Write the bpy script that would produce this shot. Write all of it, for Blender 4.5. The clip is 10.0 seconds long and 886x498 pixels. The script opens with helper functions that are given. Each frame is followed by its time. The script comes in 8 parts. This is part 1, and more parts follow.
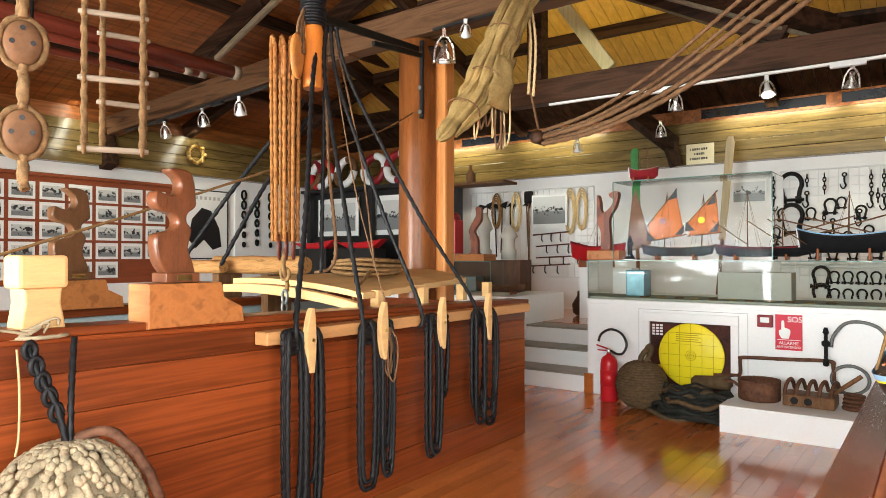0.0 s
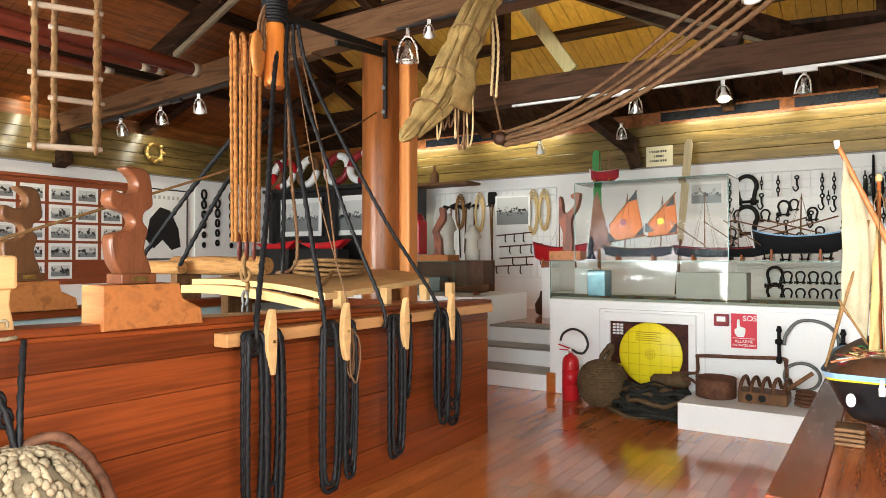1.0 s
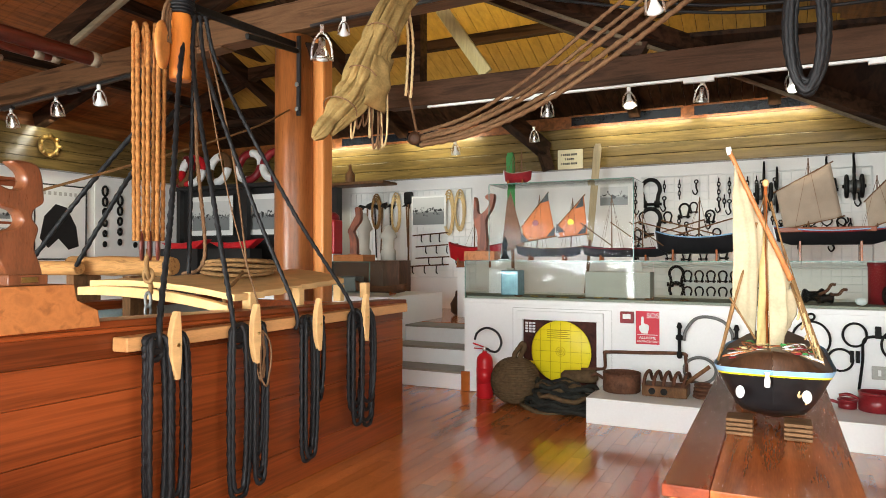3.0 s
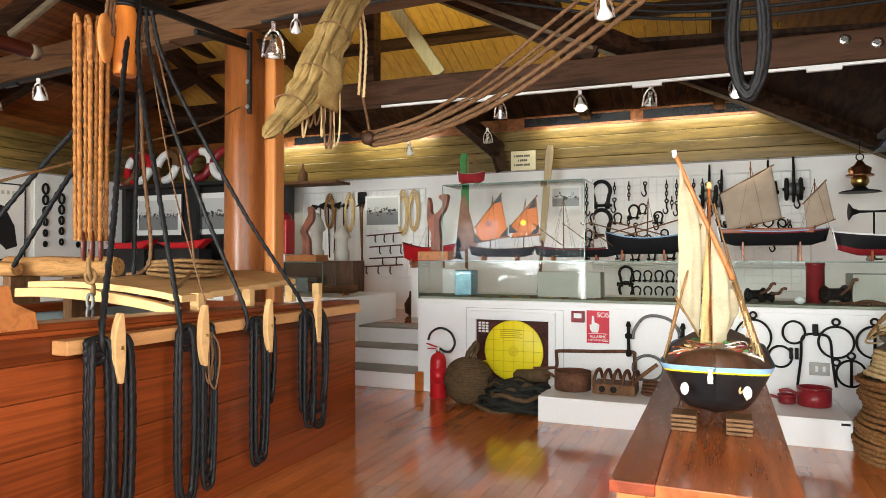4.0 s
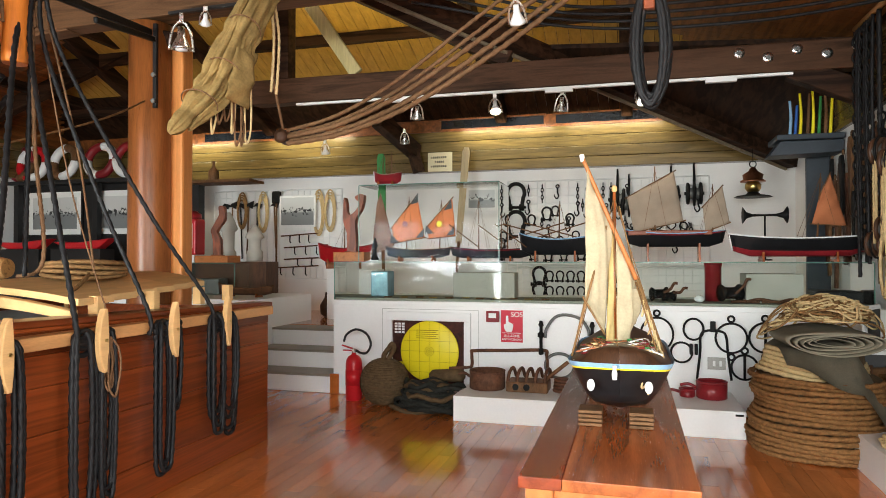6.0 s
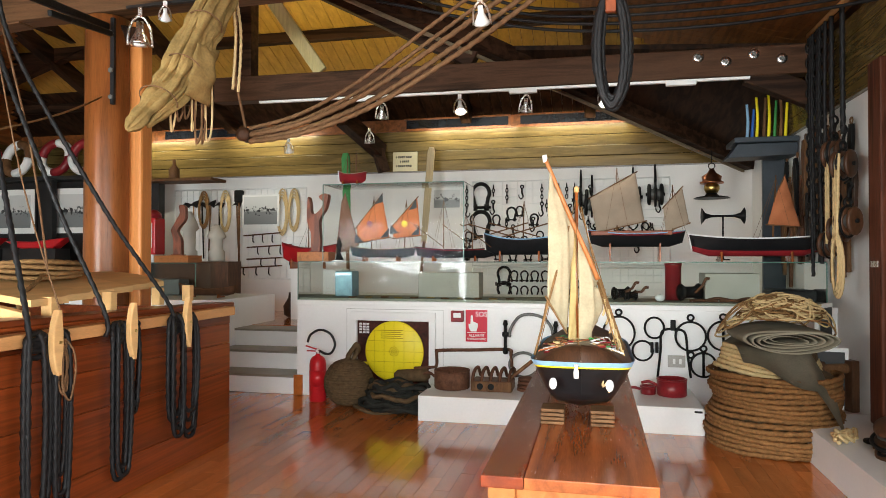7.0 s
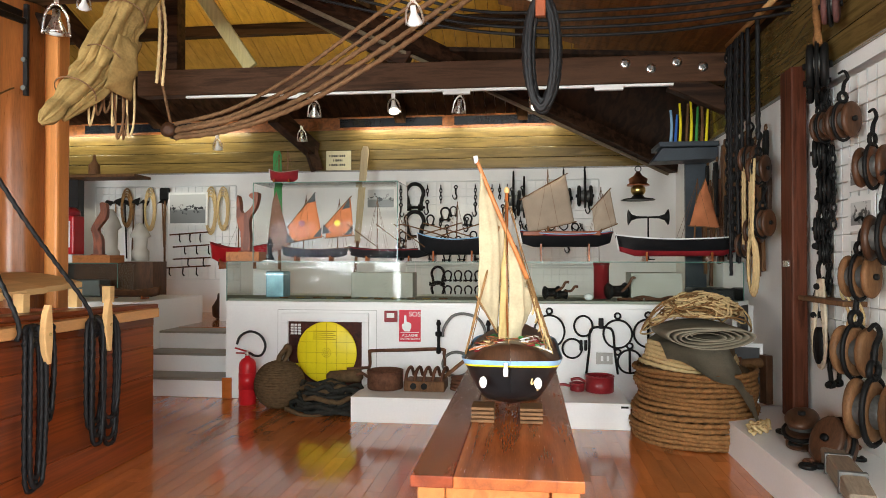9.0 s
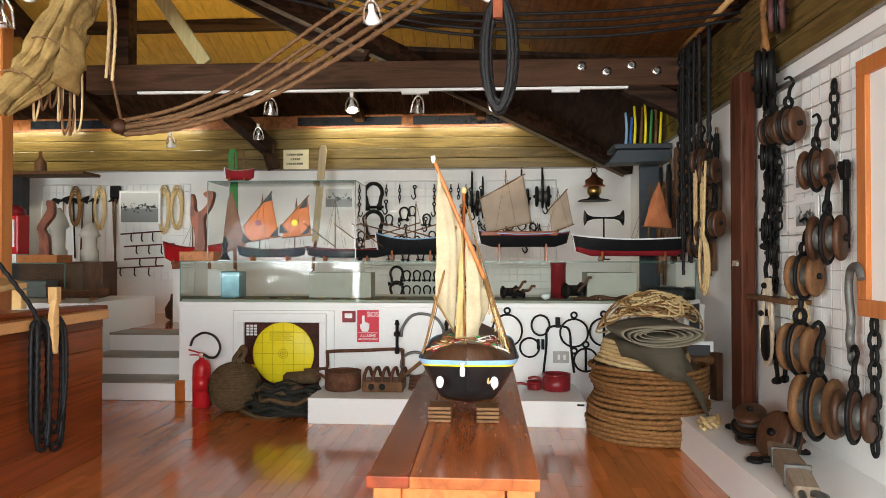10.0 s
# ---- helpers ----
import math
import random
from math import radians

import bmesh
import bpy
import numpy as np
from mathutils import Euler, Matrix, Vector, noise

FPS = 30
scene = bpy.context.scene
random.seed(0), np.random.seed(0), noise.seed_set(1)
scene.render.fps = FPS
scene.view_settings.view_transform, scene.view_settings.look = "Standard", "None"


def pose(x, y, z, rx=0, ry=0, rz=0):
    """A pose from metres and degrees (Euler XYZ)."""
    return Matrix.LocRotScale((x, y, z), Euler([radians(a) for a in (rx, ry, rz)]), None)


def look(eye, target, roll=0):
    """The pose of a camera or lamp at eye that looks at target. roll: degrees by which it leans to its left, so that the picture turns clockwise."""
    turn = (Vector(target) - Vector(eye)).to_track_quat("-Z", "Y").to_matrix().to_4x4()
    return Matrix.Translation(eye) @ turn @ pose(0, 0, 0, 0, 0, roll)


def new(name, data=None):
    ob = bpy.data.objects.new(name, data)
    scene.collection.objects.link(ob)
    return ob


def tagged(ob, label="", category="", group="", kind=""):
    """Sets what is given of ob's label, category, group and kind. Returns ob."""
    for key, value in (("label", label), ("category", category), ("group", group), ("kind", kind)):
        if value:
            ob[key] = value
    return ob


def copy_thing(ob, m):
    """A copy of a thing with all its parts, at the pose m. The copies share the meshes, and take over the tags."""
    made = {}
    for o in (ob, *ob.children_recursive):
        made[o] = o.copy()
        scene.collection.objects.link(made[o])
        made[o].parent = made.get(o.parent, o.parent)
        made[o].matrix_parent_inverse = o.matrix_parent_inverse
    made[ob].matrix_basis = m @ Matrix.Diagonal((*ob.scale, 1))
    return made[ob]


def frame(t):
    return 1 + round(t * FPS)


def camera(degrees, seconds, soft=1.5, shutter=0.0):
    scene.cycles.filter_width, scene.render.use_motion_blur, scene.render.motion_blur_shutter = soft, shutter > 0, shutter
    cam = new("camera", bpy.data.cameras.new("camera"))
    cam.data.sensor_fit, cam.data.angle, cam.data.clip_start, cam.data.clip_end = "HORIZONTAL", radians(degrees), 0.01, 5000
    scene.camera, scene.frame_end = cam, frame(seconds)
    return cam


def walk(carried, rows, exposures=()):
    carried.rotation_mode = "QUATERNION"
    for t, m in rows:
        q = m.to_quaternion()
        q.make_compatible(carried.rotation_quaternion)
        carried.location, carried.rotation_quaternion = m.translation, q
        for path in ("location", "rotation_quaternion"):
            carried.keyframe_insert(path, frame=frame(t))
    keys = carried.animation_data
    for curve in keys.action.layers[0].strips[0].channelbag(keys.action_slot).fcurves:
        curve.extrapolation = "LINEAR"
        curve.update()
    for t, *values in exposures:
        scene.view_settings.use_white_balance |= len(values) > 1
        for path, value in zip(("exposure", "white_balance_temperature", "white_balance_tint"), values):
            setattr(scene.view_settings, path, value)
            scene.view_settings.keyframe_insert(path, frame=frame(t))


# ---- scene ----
# A camera on a tripod turning to the right, its lens some way ahead of the axis.
cam = camera(66.73, 10.0, soft=0.9)
EYE = 1.30
# seconds, x, y, tilt, roll, heading
PATH = [
    (0.0, 0.0000, 0.0000, 90.64, -0.00, 36.50),
    (0.5, 0.0030, 0.0028, 90.67, -0.00, 34.86),
    (1.0, 0.0055, 0.0052, 90.68, -0.00, 33.46),
    (1.5, 0.0086, 0.0078, 90.66, -0.00, 31.84),
    (2.0, 0.0122, 0.0108, 90.66, 0.00, 29.95),
    (2.5, 0.0157, 0.0134, 90.67, -0.00, 28.23),
    (4.0, 0.0274, 0.0212, 90.70, -0.00, 22.57),
    (4.5, 0.0315, 0.0235, 90.72, -0.00, 20.68),
    (5.0, 0.0353, 0.0255, 90.75, -0.00, 18.96),
    (5.5, 0.0388, 0.0273, 90.75, 0.00, 17.37),
    (6.0, 0.0428, 0.0291, 90.77, 0.00, 15.61),
    (7.5, 0.0523, 0.0328, 90.74, -0.00, 11.54),
    (8.0, 0.0550, 0.0338, 90.74, -0.00, 10.36),
    (8.5, 0.0590, 0.0351, 90.76, -0.00, 8.68),
    (9.0, 0.0626, 0.0361, 90.75, -0.00, 7.16),
    (9.5, 0.0666, 0.0371, 90.74, 0.00, 5.52),
    (10.0, 0.0710, 0.0381, 90.74, 0.00, 3.71),
]
walk(cam, [(t, pose(x, y, EYE, rx, ry, rz)) for t, x, y, rx, ry, rz in PATH],
     exposures=[(0.0, -0.04), (2.5, -0.10), (4.5, -0.20), (6.0, -0.32), (7.5, -0.35), (10.0, -0.32)])

# ---- light ----
world = bpy.data.worlds.new("sky")
scene.world = world
world.use_nodes = True
wn, wl = world.node_tree.nodes, world.node_tree.links
sky = wn.new("ShaderNodeTexSky")
sky.sky_type, sky.sun_disc = "NISHITA", False
sky.sun_elevation, sky.sun_rotation = radians(68), radians(215)
wn["Background"].inputs["Strength"].default_value = 0.12
wl.new(sky.outputs["Color"], wn["Background"].inputs["Color"])
sun = new("sun", bpy.data.lights.new("sun", "SUN"))
sun.data.energy, sun.data.angle, sun.data.color = 3.0, radians(0.6), (1.0, 0.95, 0.86)
sun.matrix_world = look((-2.7, -4.0, 12), (0, 0, 0))


def area_lamp(name, eye, target, w, h, power, colour, spread=180):
    lamp = new(name, bpy.data.lights.new(name, "AREA"))
    lamp.data.shape, lamp.data.size, lamp.data.size_y = "RECTANGLE", w, h
    lamp.data.energy, lamp.data.color, lamp.data.spread = power, colour, radians(spread)
    lamp.matrix_world = look(eye, target)
    return lamp


# daylight in the glazed openings behind the visitor; rear and side lamps are added fill
DAY = (0.94, 1.0, 1.0)
area_lamp("added_light_rear", (0.15, -2.95, 1.95), (-0.4, 2.2, 0.2), 3.2, 1.2, 245, DAY, 130)
area_lamp("window_light_rear_west", (-4.35, -2.95, 1.20), (-2.8, 3, 0.3), 3.1, 1.9, 460, DAY, 130)
area_lamp("added_light_side", (1.90, -0.4, 1.5), (-2, 0.8, 0.5), 2.6, 1.7, 112, DAY, 130)
# fluorescent tubes over the frieze
TUBE = (1.0, 0.95, 0.72)
for x in (-6.1, -4.4, -1.55, -0.16):
    area_lamp("tube_light", (x, 8.60, 3.06), (x, 8.82, 2.80), 1.2, 0.05, 14, TUBE)
for y in (2.4, 4.0, 5.6):
    area_lamp("tube_light", (-8.44, y, 3.06), (-8.66, y, 2.80), 0.05, 1.2, 9, TUBE)
# unseen tube assumed above the tie beam, aimed up at the yellow boards
area_lamp("tube_light", (-2.4, 6.35, 3.12), (-2.4, 6.75, 4.2), 3.0, 0.05, 22, (1.0, 0.88, 0.40))

# ---- helpers ----
MATS = {}


def material(name, base, rough=0.6, metal=0.0, vary=0.25, scale=6.0, bump=0.15, fine=60.0, grain=None, second=None,
             coat=0.0, rand=0.0, spec=None, rings=0.0):
    """A procedural surface: two scales of variation, grain along one axis, relief, and a spread between pieces."""
    if spec is None:
        spec = 0.5 if rough < 0.3 or metal > 0.5 else 0.3 if rough < 0.5 else 0.12
    m = bpy.data.materials.new(name)
    m.use_nodes = True
    n, l = m.node_tree.nodes, m.node_tree.links
    b = n["Principled BSDF"]
    tc = n.new("ShaderNodeTexCoord")
    mp = n.new("ShaderNodeMapping")
    l.new(tc.outputs["Object"], mp.inputs["Vector"])
    if grain:
        mp.inputs["Scale"].default_value = grain
    info = n.new("ShaderNodeObjectInfo")
    big = n.new("ShaderNodeTexNoise")
    big.noise_dimensions = "4D"
    big.inputs["Scale"].default_value, big.inputs["Detail"].default_value = scale, 5
    big.inputs["Distortion"].default_value = 0.6 if grain else 0.0
    mul = n.new("ShaderNodeMath")
    mul.operation = "MULTIPLY"
    mul.inputs[1].default_value = 37.0
    l.new(info.outputs["Random"], mul.inputs[0])
    l.new(mul.outputs[0], big.inputs["W"])
    l.new(mp.outputs[0], big.inputs["Vector"])
    small = n.new("ShaderNodeTexNoise")
    small.inputs["Scale"].default_value, small.inputs["Detail"].default_value = fine, 4
    l.new(mp.outputs[0], small.inputs["Vector"])
    ramp = n.new("ShaderNodeValToRGB")
    dark = [c * (1 - vary) for c in base]
    light = [min(1, c * (1 + vary)) for c in base]
    if second:
        dark = second
    ramp.color_ramp.elements[0].position, ramp.color_ramp.elements[1].position = 0.32, 0.68
    ramp.color_ramp.elements[0].color, ramp.color_ramp.elements[1].color = (*dark, 1), (*light, 1)
    mixn = n.new("ShaderNodeMix")
    mixn.data_type, mixn.blend_type = "FLOAT", "MIX"
    mixn.inputs["Factor"].default_value = 0.35
    l.new(big.outputs["Fac"], mixn.inputs["A"])
    l.new(small.outputs["Fac"], mixn.inputs["B"])
    fac = mixn.outputs["Result"]
    if rings:
        # growth rings: contour lines of the stretched noise
        mu, pp, mx = n.new("ShaderNodeMath"), n.new("ShaderNodeMath"), n.new("ShaderNodeMix")
        mu.operation, pp.operation = "MULTIPLY", "PINGPONG"
        mu.inputs[1].default_value, pp.inputs[1].default_value = rings, 1.0
        l.new(big.outputs["Fac"], mu.inputs[0])
        l.new(mu.outputs[0], pp.inputs[0])
        mx.inputs["Factor"].default_value = 0.26
        l.new(fac, mx.inputs["A"])
        l.new(pp.outputs[0], mx.inputs["B"])
        fac = mx.outputs["Result"]
    l.new(fac, ramp.inputs["Fac"])
    colour = ramp.outputs["Color"]
    if rand:
        hs = n.new("ShaderNodeHueSaturation")
        mr = n.new("ShaderNodeMapRange")
        mr.inputs["To Min"].default_value, mr.inputs["To Max"].default_value = 1 - rand, 1 + rand
        l.new(info.outputs["Random"], mr.inputs["Value"])
        l.new(mr.outputs["Result"], hs.inputs["Value"])
        l.new(colour, hs.inputs["Color"])
        colour = hs.outputs["Color"]
    l.new(colour, b.inputs["Base Color"])
    b.inputs["Metallic"].default_value = metal
    b.inputs["Specular IOR Level"].default_value = spec
    rr = n.new("ShaderNodeMapRange")
    rr.inputs["To Min"].default_value, rr.inputs["To Max"].default_value = max(0.03, rough * 0.78), min(1, rough * 1.22)
    l.new(small.outputs["Fac"], rr.inputs["Value"])
    l.new(rr.outputs["Result"], b.inputs["Roughness"])
    if coat:
        b.inputs["Coat Weight"].default_value, b.inputs["Coat Roughness"].default_value = coat, 0.08
    if bump:
        bp = n.new("ShaderNodeBump")
        bp.inputs["Strength"].default_value, bp.inputs["Distance"].default_value = bump, 0.004
        l.new(mixn.outputs["Result"], bp.inputs["Height"])
        l.new(bp.outputs["Normal"], b.inputs["Normal"])
    MATS[name] = m
    return m


def glass_material(name, tint=(0.94, 0.98, 0.96), ior=1.52):
    m = bpy.data.materials.new(name)
    m.use_nodes = True
    n, l = m.node_tree.nodes, m.node_tree.links
    n.remove(n["Principled BSDF"])
    clear, gloss, mix, fres = (n.new("ShaderNodeBsdf" + k) if k in ("Transparent", "Glossy") else n.new("ShaderNode" + k)
                               for k in ("Transparent", "Glossy", "MixShader", "Fresnel"))
    clear.inputs["Color"].default_value = (*tint, 1)
    gloss.inputs["Roughness"].default_value = 0.01
    fres.inputs["IOR"].default_value = ior
    l.new(fres.outputs[0], mix.inputs[0])
    l.new(clear.outputs[0], mix.inputs[1])
    l.new(gloss.outputs[0], mix.inputs[2])
    l.new(mix.outputs[0], n["Material Output"].inputs["Surface"])
    return m


def glow_material(name, colour, strength):
    m = bpy.data.materials.new(name)
    m.use_nodes = True
    b = m.node_tree.nodes["Principled BSDF"]
    b.inputs["Base Color"].default_value = (*colour, 1)
    b.inputs["Emission Color"].default_value = (*colour, 1)
    b.inputs["Emission Strength"].default_value = strength
    return m


Y_GRAIN, X_GRAIN, Z_GRAIN = (7, 0.6, 7), (0.6, 7, 7), (7, 7, 0.6)
floor_wood = material("parquet", (0.50, 0.145, 0.032), 0.15, vary=0.28, scale=3, grain=(3.0, 0.5, 3), bump=0.03, rand=0.22, coat=0.45)
hull_wood = material("hull larch", (0.185, 0.038, 0.0085), 0.33, vary=0.32, scale=1.5, grain=(2.5, 0.13, 4.0), bump=0.03, rand=0.32, rings=26.0)
rail_wood = material("pale larch", (0.58, 0.29, 0.11), 0.42, vary=0.22, scale=3, grain=(6, 0.6, 6), bump=0.06)
pale_wood = material("planed pine", (0.66, 0.40, 0.17), 0.5, vary=0.16, scale=3, grain=(6, 0.6, 6), bump=0.06, rand=0.08)
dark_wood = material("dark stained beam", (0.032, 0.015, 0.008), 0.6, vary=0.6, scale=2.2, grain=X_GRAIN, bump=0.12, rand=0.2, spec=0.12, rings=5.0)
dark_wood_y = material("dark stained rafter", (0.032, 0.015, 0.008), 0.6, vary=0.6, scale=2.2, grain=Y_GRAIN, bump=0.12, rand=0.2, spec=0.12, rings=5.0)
# lighter copy of the beam stain: the light on these beams is in the colour
lit_beam = material("lit brown tie beam", (0.10, 0.050, 0.024), 0.5, vary=0.55, scale=2.2, grain=X_GRAIN, bump=0.12, rings=6.0)
frieze_wood = material("stained frieze board", (0.135, 0.088, 0.026), 0.24, vary=0.35, scale=2, grain=X_GRAIN, bump=0.10, rand=0.2, rings=8.0, spec=0.5)
frieze_wood_y = material("stained frieze board side", (0.125, 0.082, 0.026), 0.24, vary=0.35, scale=2, grain=Y_GRAIN, bump=0.10, rand=0.12, rings=8.0, spec=0.5)
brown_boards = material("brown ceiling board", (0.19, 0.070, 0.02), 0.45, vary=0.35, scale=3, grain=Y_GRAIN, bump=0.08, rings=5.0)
# the yellow of the uplight is partly put into this board colour
yellow_lit_boards = material("yellow-lit ceiling board", (0.42, 0.24, 0.045), 0.45, vary=0.25, scale=3, grain=Y_GRAIN, bump=0.08)
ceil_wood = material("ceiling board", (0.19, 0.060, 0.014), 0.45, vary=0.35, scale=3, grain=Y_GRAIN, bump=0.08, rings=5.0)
post_wood = material("varnished post", (0.25, 0.080, 0.021), 0.30, vary=0.5, scale=2.4, grain=(2.6, 2.6, 0.22), bump=0.12, rings=7.0)
table_wood = material("mahogany tabletop", (0.19, 0.036, 0.013), 0.24, vary=0.35, scale=2, grain=(4, 0.3, 4), bump=0.03, coat=0.12, rings=8.0)
table_wood_light = material("cherry tabletop board", (0.30, 0.080, 0.021), 0.25, vary=0.35, scale=2, grain=(4, 0.3, 4), bump=0.03, coat=0.12, rings=8.0)
figure_wood = material("polished walnut", (0.15, 0.050, 0.020), 0.3, vary=0.35, scale=5, grain=(3, 3, 0.8), bump=0.03, coat=0.1)
plinth_wood = material("plinth cherry", (0.38, 0.135, 0.038), 0.42, vary=0.25, scale=3, grain=Y_GRAIN, bump=0.04, rings=6.0)
white_paint = material("white plaster", (0.84, 0.83, 0.80), 0.7, vary=0.05, scale=3, bump=0.05)
white_board = material("white lacquered panel", (0.87, 0.87, 0.85), 0.35, vary=0.04, scale=2, bump=0.02)
tread_stone = material("worn grey tread", (0.26, 0.235, 0.19), 0.4, vary=0.2, scale=5, bump=0.08)
red_brown = material("red brown painted board", (0.24, 0.06, 0.022), 0.4, vary=0.25, scale=3, grain=Y_GRAIN, bump=0.05)
black_paint = material("black paint", (0.018, 0.017, 0.017), 0.4, vary=0.3, bump=0.05)
grey_paint = material("grey blue paint", (0.38, 0.45, 0.45), 0.5, vary=0.12, bump=0.04)
clear_glass = glass_material("showcase glass", (0.82, 0.91, 0.87), 1.36)
thin_glass = glass_material("upright case glass", (0.965, 0.985, 0.975), 1.14)


def box(bm, x0, x1, y0, y1, z0, z1, bevel=0.0, m=None):
    vs = [bm.verts.new((x, y, z)) for x in (x0, x1) for y in (y0, y1) for z in (z0, z1)]
    fs = [bm.faces.new([vs[i] for i in q]) for q in
          ((0, 1, 3, 2), (4, 6, 7, 5), (0, 4, 5, 1), (2, 3, 7, 6), (0, 2, 6, 4), (1, 5, 7, 3))]
    if bevel:
        es = {e for f in fs for e in f.edges}
        r = bmesh.ops.bevel(bm, geom=list(es), offset=bevel, segments=2, affect="EDGES", profile=0.5)
        vs = list({v for f in r["faces"] for v in f.verts} | {v for v in vs if v.is_valid})
    if m:
        bmesh.ops.transform(bm, matrix=m, verts=vs)
    return vs


def beam(bm, a, b, w, h, bevel=0.008):
    """A squared timber from a to b, w wide and h high."""
    a, b = Vector(a), Vector(b)
    y = (b - a).normalized()
    x = y.cross(Vector((0, 0, 1)))
    x = x.normalized() if x.length > 1e-4 else Vector((1, 0, 0))
    z = x.cross(y)
    m = Matrix((x, y, z)).transposed().to_4x4()
    m.translation = a
    box(bm, -w / 2, w / 2, 0, (b - a).length, -h / 2, h / 2, bevel, m)


def smooth_path(pts, n=8):
    """Catmull-Rom through the points."""
    p = [Vector(q) for q in pts]
    if len(p) < 3:
        return [p[0].lerp(p[-1], i / n) for i in range(n + 1)]
    out = []
    for i in range(len(p) - 1):
        a, b, c, d = p[max(i - 1, 0)], p[i], p[i + 1], p[min(i + 2, len(p) - 1)]
        for k in range(n):
            t = k / n
            out.append(0.5 * (2 * b + (c - a) * t + (2 * a - 5 * b + 4 * c - d) * t * t + (3 * b - a - 3 * c + d) * t ** 3))
    return out + [p[-1]]


def tube(bm, pts, r, seg=7, closed=False, twist=0.0, lobes=3, depth=0.16, r_end=None):
    """A round bar along a path; with twist (turns per metre) the section has the strands of laid rope."""
    pts = [Vector(q) for q in pts]
    n = len(pts)
    rings, run, ref = [], 0.0, None
    for i, p in enumerate(pts):
        a, b = (pts[i - 1], pts[(i + 1) % n]) if closed else (pts[max(i - 1, 0)], pts[min(i + 1, n - 1)])
        t = (b - a)
        t = t.normalized() if t.length > 1e-9 else Vector((0, 0, 1))
        if ref is None:
            ref = t.orthogonal().normalized()
        ref = ref - t * ref.dot(t)
        ref = ref.normalized() if ref.length > 1e-6 else t.orthogonal().normalized()
        v = t.cross(ref)
        if i:
            run += (p - pts[i - 1]).length
        rad = r if r_end is None else r + (r_end - r) * i / max(1, n - 1)
        ring = []
        for k in range(seg):
            g = 2 * math.pi * k / seg
            q = rad * (1 + depth * math.cos(lobes * g + run * twist * 2 * math.pi)) if twist else rad
            ring.append(bm.verts.new(p + ref * (q * math.cos(g)) + v * (q * math.sin(g))))
        rings.append(ring)
    for i in range(n if closed else n - 1):
        a, b = rings[i], rings[(i + 1) % n]
        for k in range(seg):
            f = bm.faces.new((a[k], a[(k + 1) % seg], b[(k + 1) % seg], b[k]))
            f.smooth = True
    if not closed:
        bm.faces.new(rings[0][::-1]), bm.faces.new(rings[-1])


def rope(bm, pts, r, n=8, closed=False, depth=0.18):
    """Laid rope: the path is drawn through the points and cut short enough to show its strands."""
    path = smooth_path(list(pts) + [pts[0]] if closed else pts, max(3, min(n, 12)))
    out, step, carry = [path[0]], max(0.0045, r * 0.72), 0.0
    for p, q in zip(path, path[1:]):
        d = (q - p).length
        while d > 1e-9 and carry + d >= step:
            p = p.lerp(q, (step - carry) / d)
            d = (q - p).length
            out.append(p)
            carry = 0.0
        carry += d
    if closed and (out[-1] - out[0]).length < step * 0.6:
        out.pop()
    tube(bm, out, r, 9, closed, twist=1 / (5.2 * r), depth=depth)


def lathe(bm, prof, seg=20, m=None, axis="z"):
    """A turned body from (radius, height) pairs."""
    rings = []
    for r, h in prof:
        ring = []
        for k in range(seg):
            a = 2 * math.pi * k / seg
            p = Vector((r * math.cos(a), r * math.sin(a), h))
            if axis == "y":
                p = Vector((p.x, p.z, p.y))
            if axis == "x":
                p = Vector((p.z, p.y, p.x))
            ring.append(bm.verts.new(m @ p if m else p))
        rings.append(ring)
    for a, b in zip(rings, rings[1:]):
        for k in range(seg):
            f = bm.faces.new((a[k], a[(k + 1) % seg], b[(k + 1) % seg], b[k]))
            f.smooth = True
    bm.faces.new(rings[0][::-1]), bm.faces.new(rings[-1])


def slab(bm, outline, d, m=None, bevel=0.0):
    """A board cut to an outline of (u, v) in the x-z plane, d thick along y."""
    lo = [bm.verts.new((u, 0, v)) for u, v in outline]
    hi = [bm.verts.new((u, d, v)) for u, v in outline]
    k = len(outline)
    fs = [bm.faces.new(lo), bm.faces.new(hi[::-1])]
    for i in range(k):
        fs.append(bm.faces.new((lo[i], hi[i], hi[(i + 1) % k], lo[(i + 1) % k])))
    vs = lo + hi
    bmesh.ops.recalc_face_normals(bm, faces=fs)
    if bevel:
        es = set(fs[0].edges) | set(fs[1].edges)
        r = bmesh.ops.bevel(bm, geom=list(es), offset=bevel, segments=2, affect="EDGES", profile=0.5)
        vs = list({v for f in r["faces"] for v in f.verts} | {v for v in vs if v.is_valid})
    if m:
        bmesh.ops.transform(bm, matrix=m, verts=vs)


ROOTS = {}


def thing(name, at, label, category, group="", rz=0.0):
    """The empty at a thing's base, to which its parts belong."""
    ob = new(name)
    ob.empty_display_size = 0.05
    ob.matrix_basis = pose(*at, 0, 0, rz)
    ROOTS[ob.name] = ob.matrix_basis.copy()
    return tagged(ob, label, category, group)


def mesh_of(name, bm, mat):
    bmesh.ops.recalc_face_normals(bm, faces=bm.faces)
    me = bpy.data.meshes.new(name)
    bm.to_mesh(me)
    bm.free()
    me.materials.append(mat)
    return me


def part(name, bm, mat, parent, label="", world=False):
    """One mesh under a thing or under a part of it; world: it was drawn in the room's coordinates."""
    root = ROOTS[parent.name]
    if world:
        bm.transform(root.inverted())
    ob = new(name, mesh_of(name, bm, mat))
    ob.parent = parent
    ROOTS[ob.name] = root
    if label:
        ob["label"] = label
    return ob


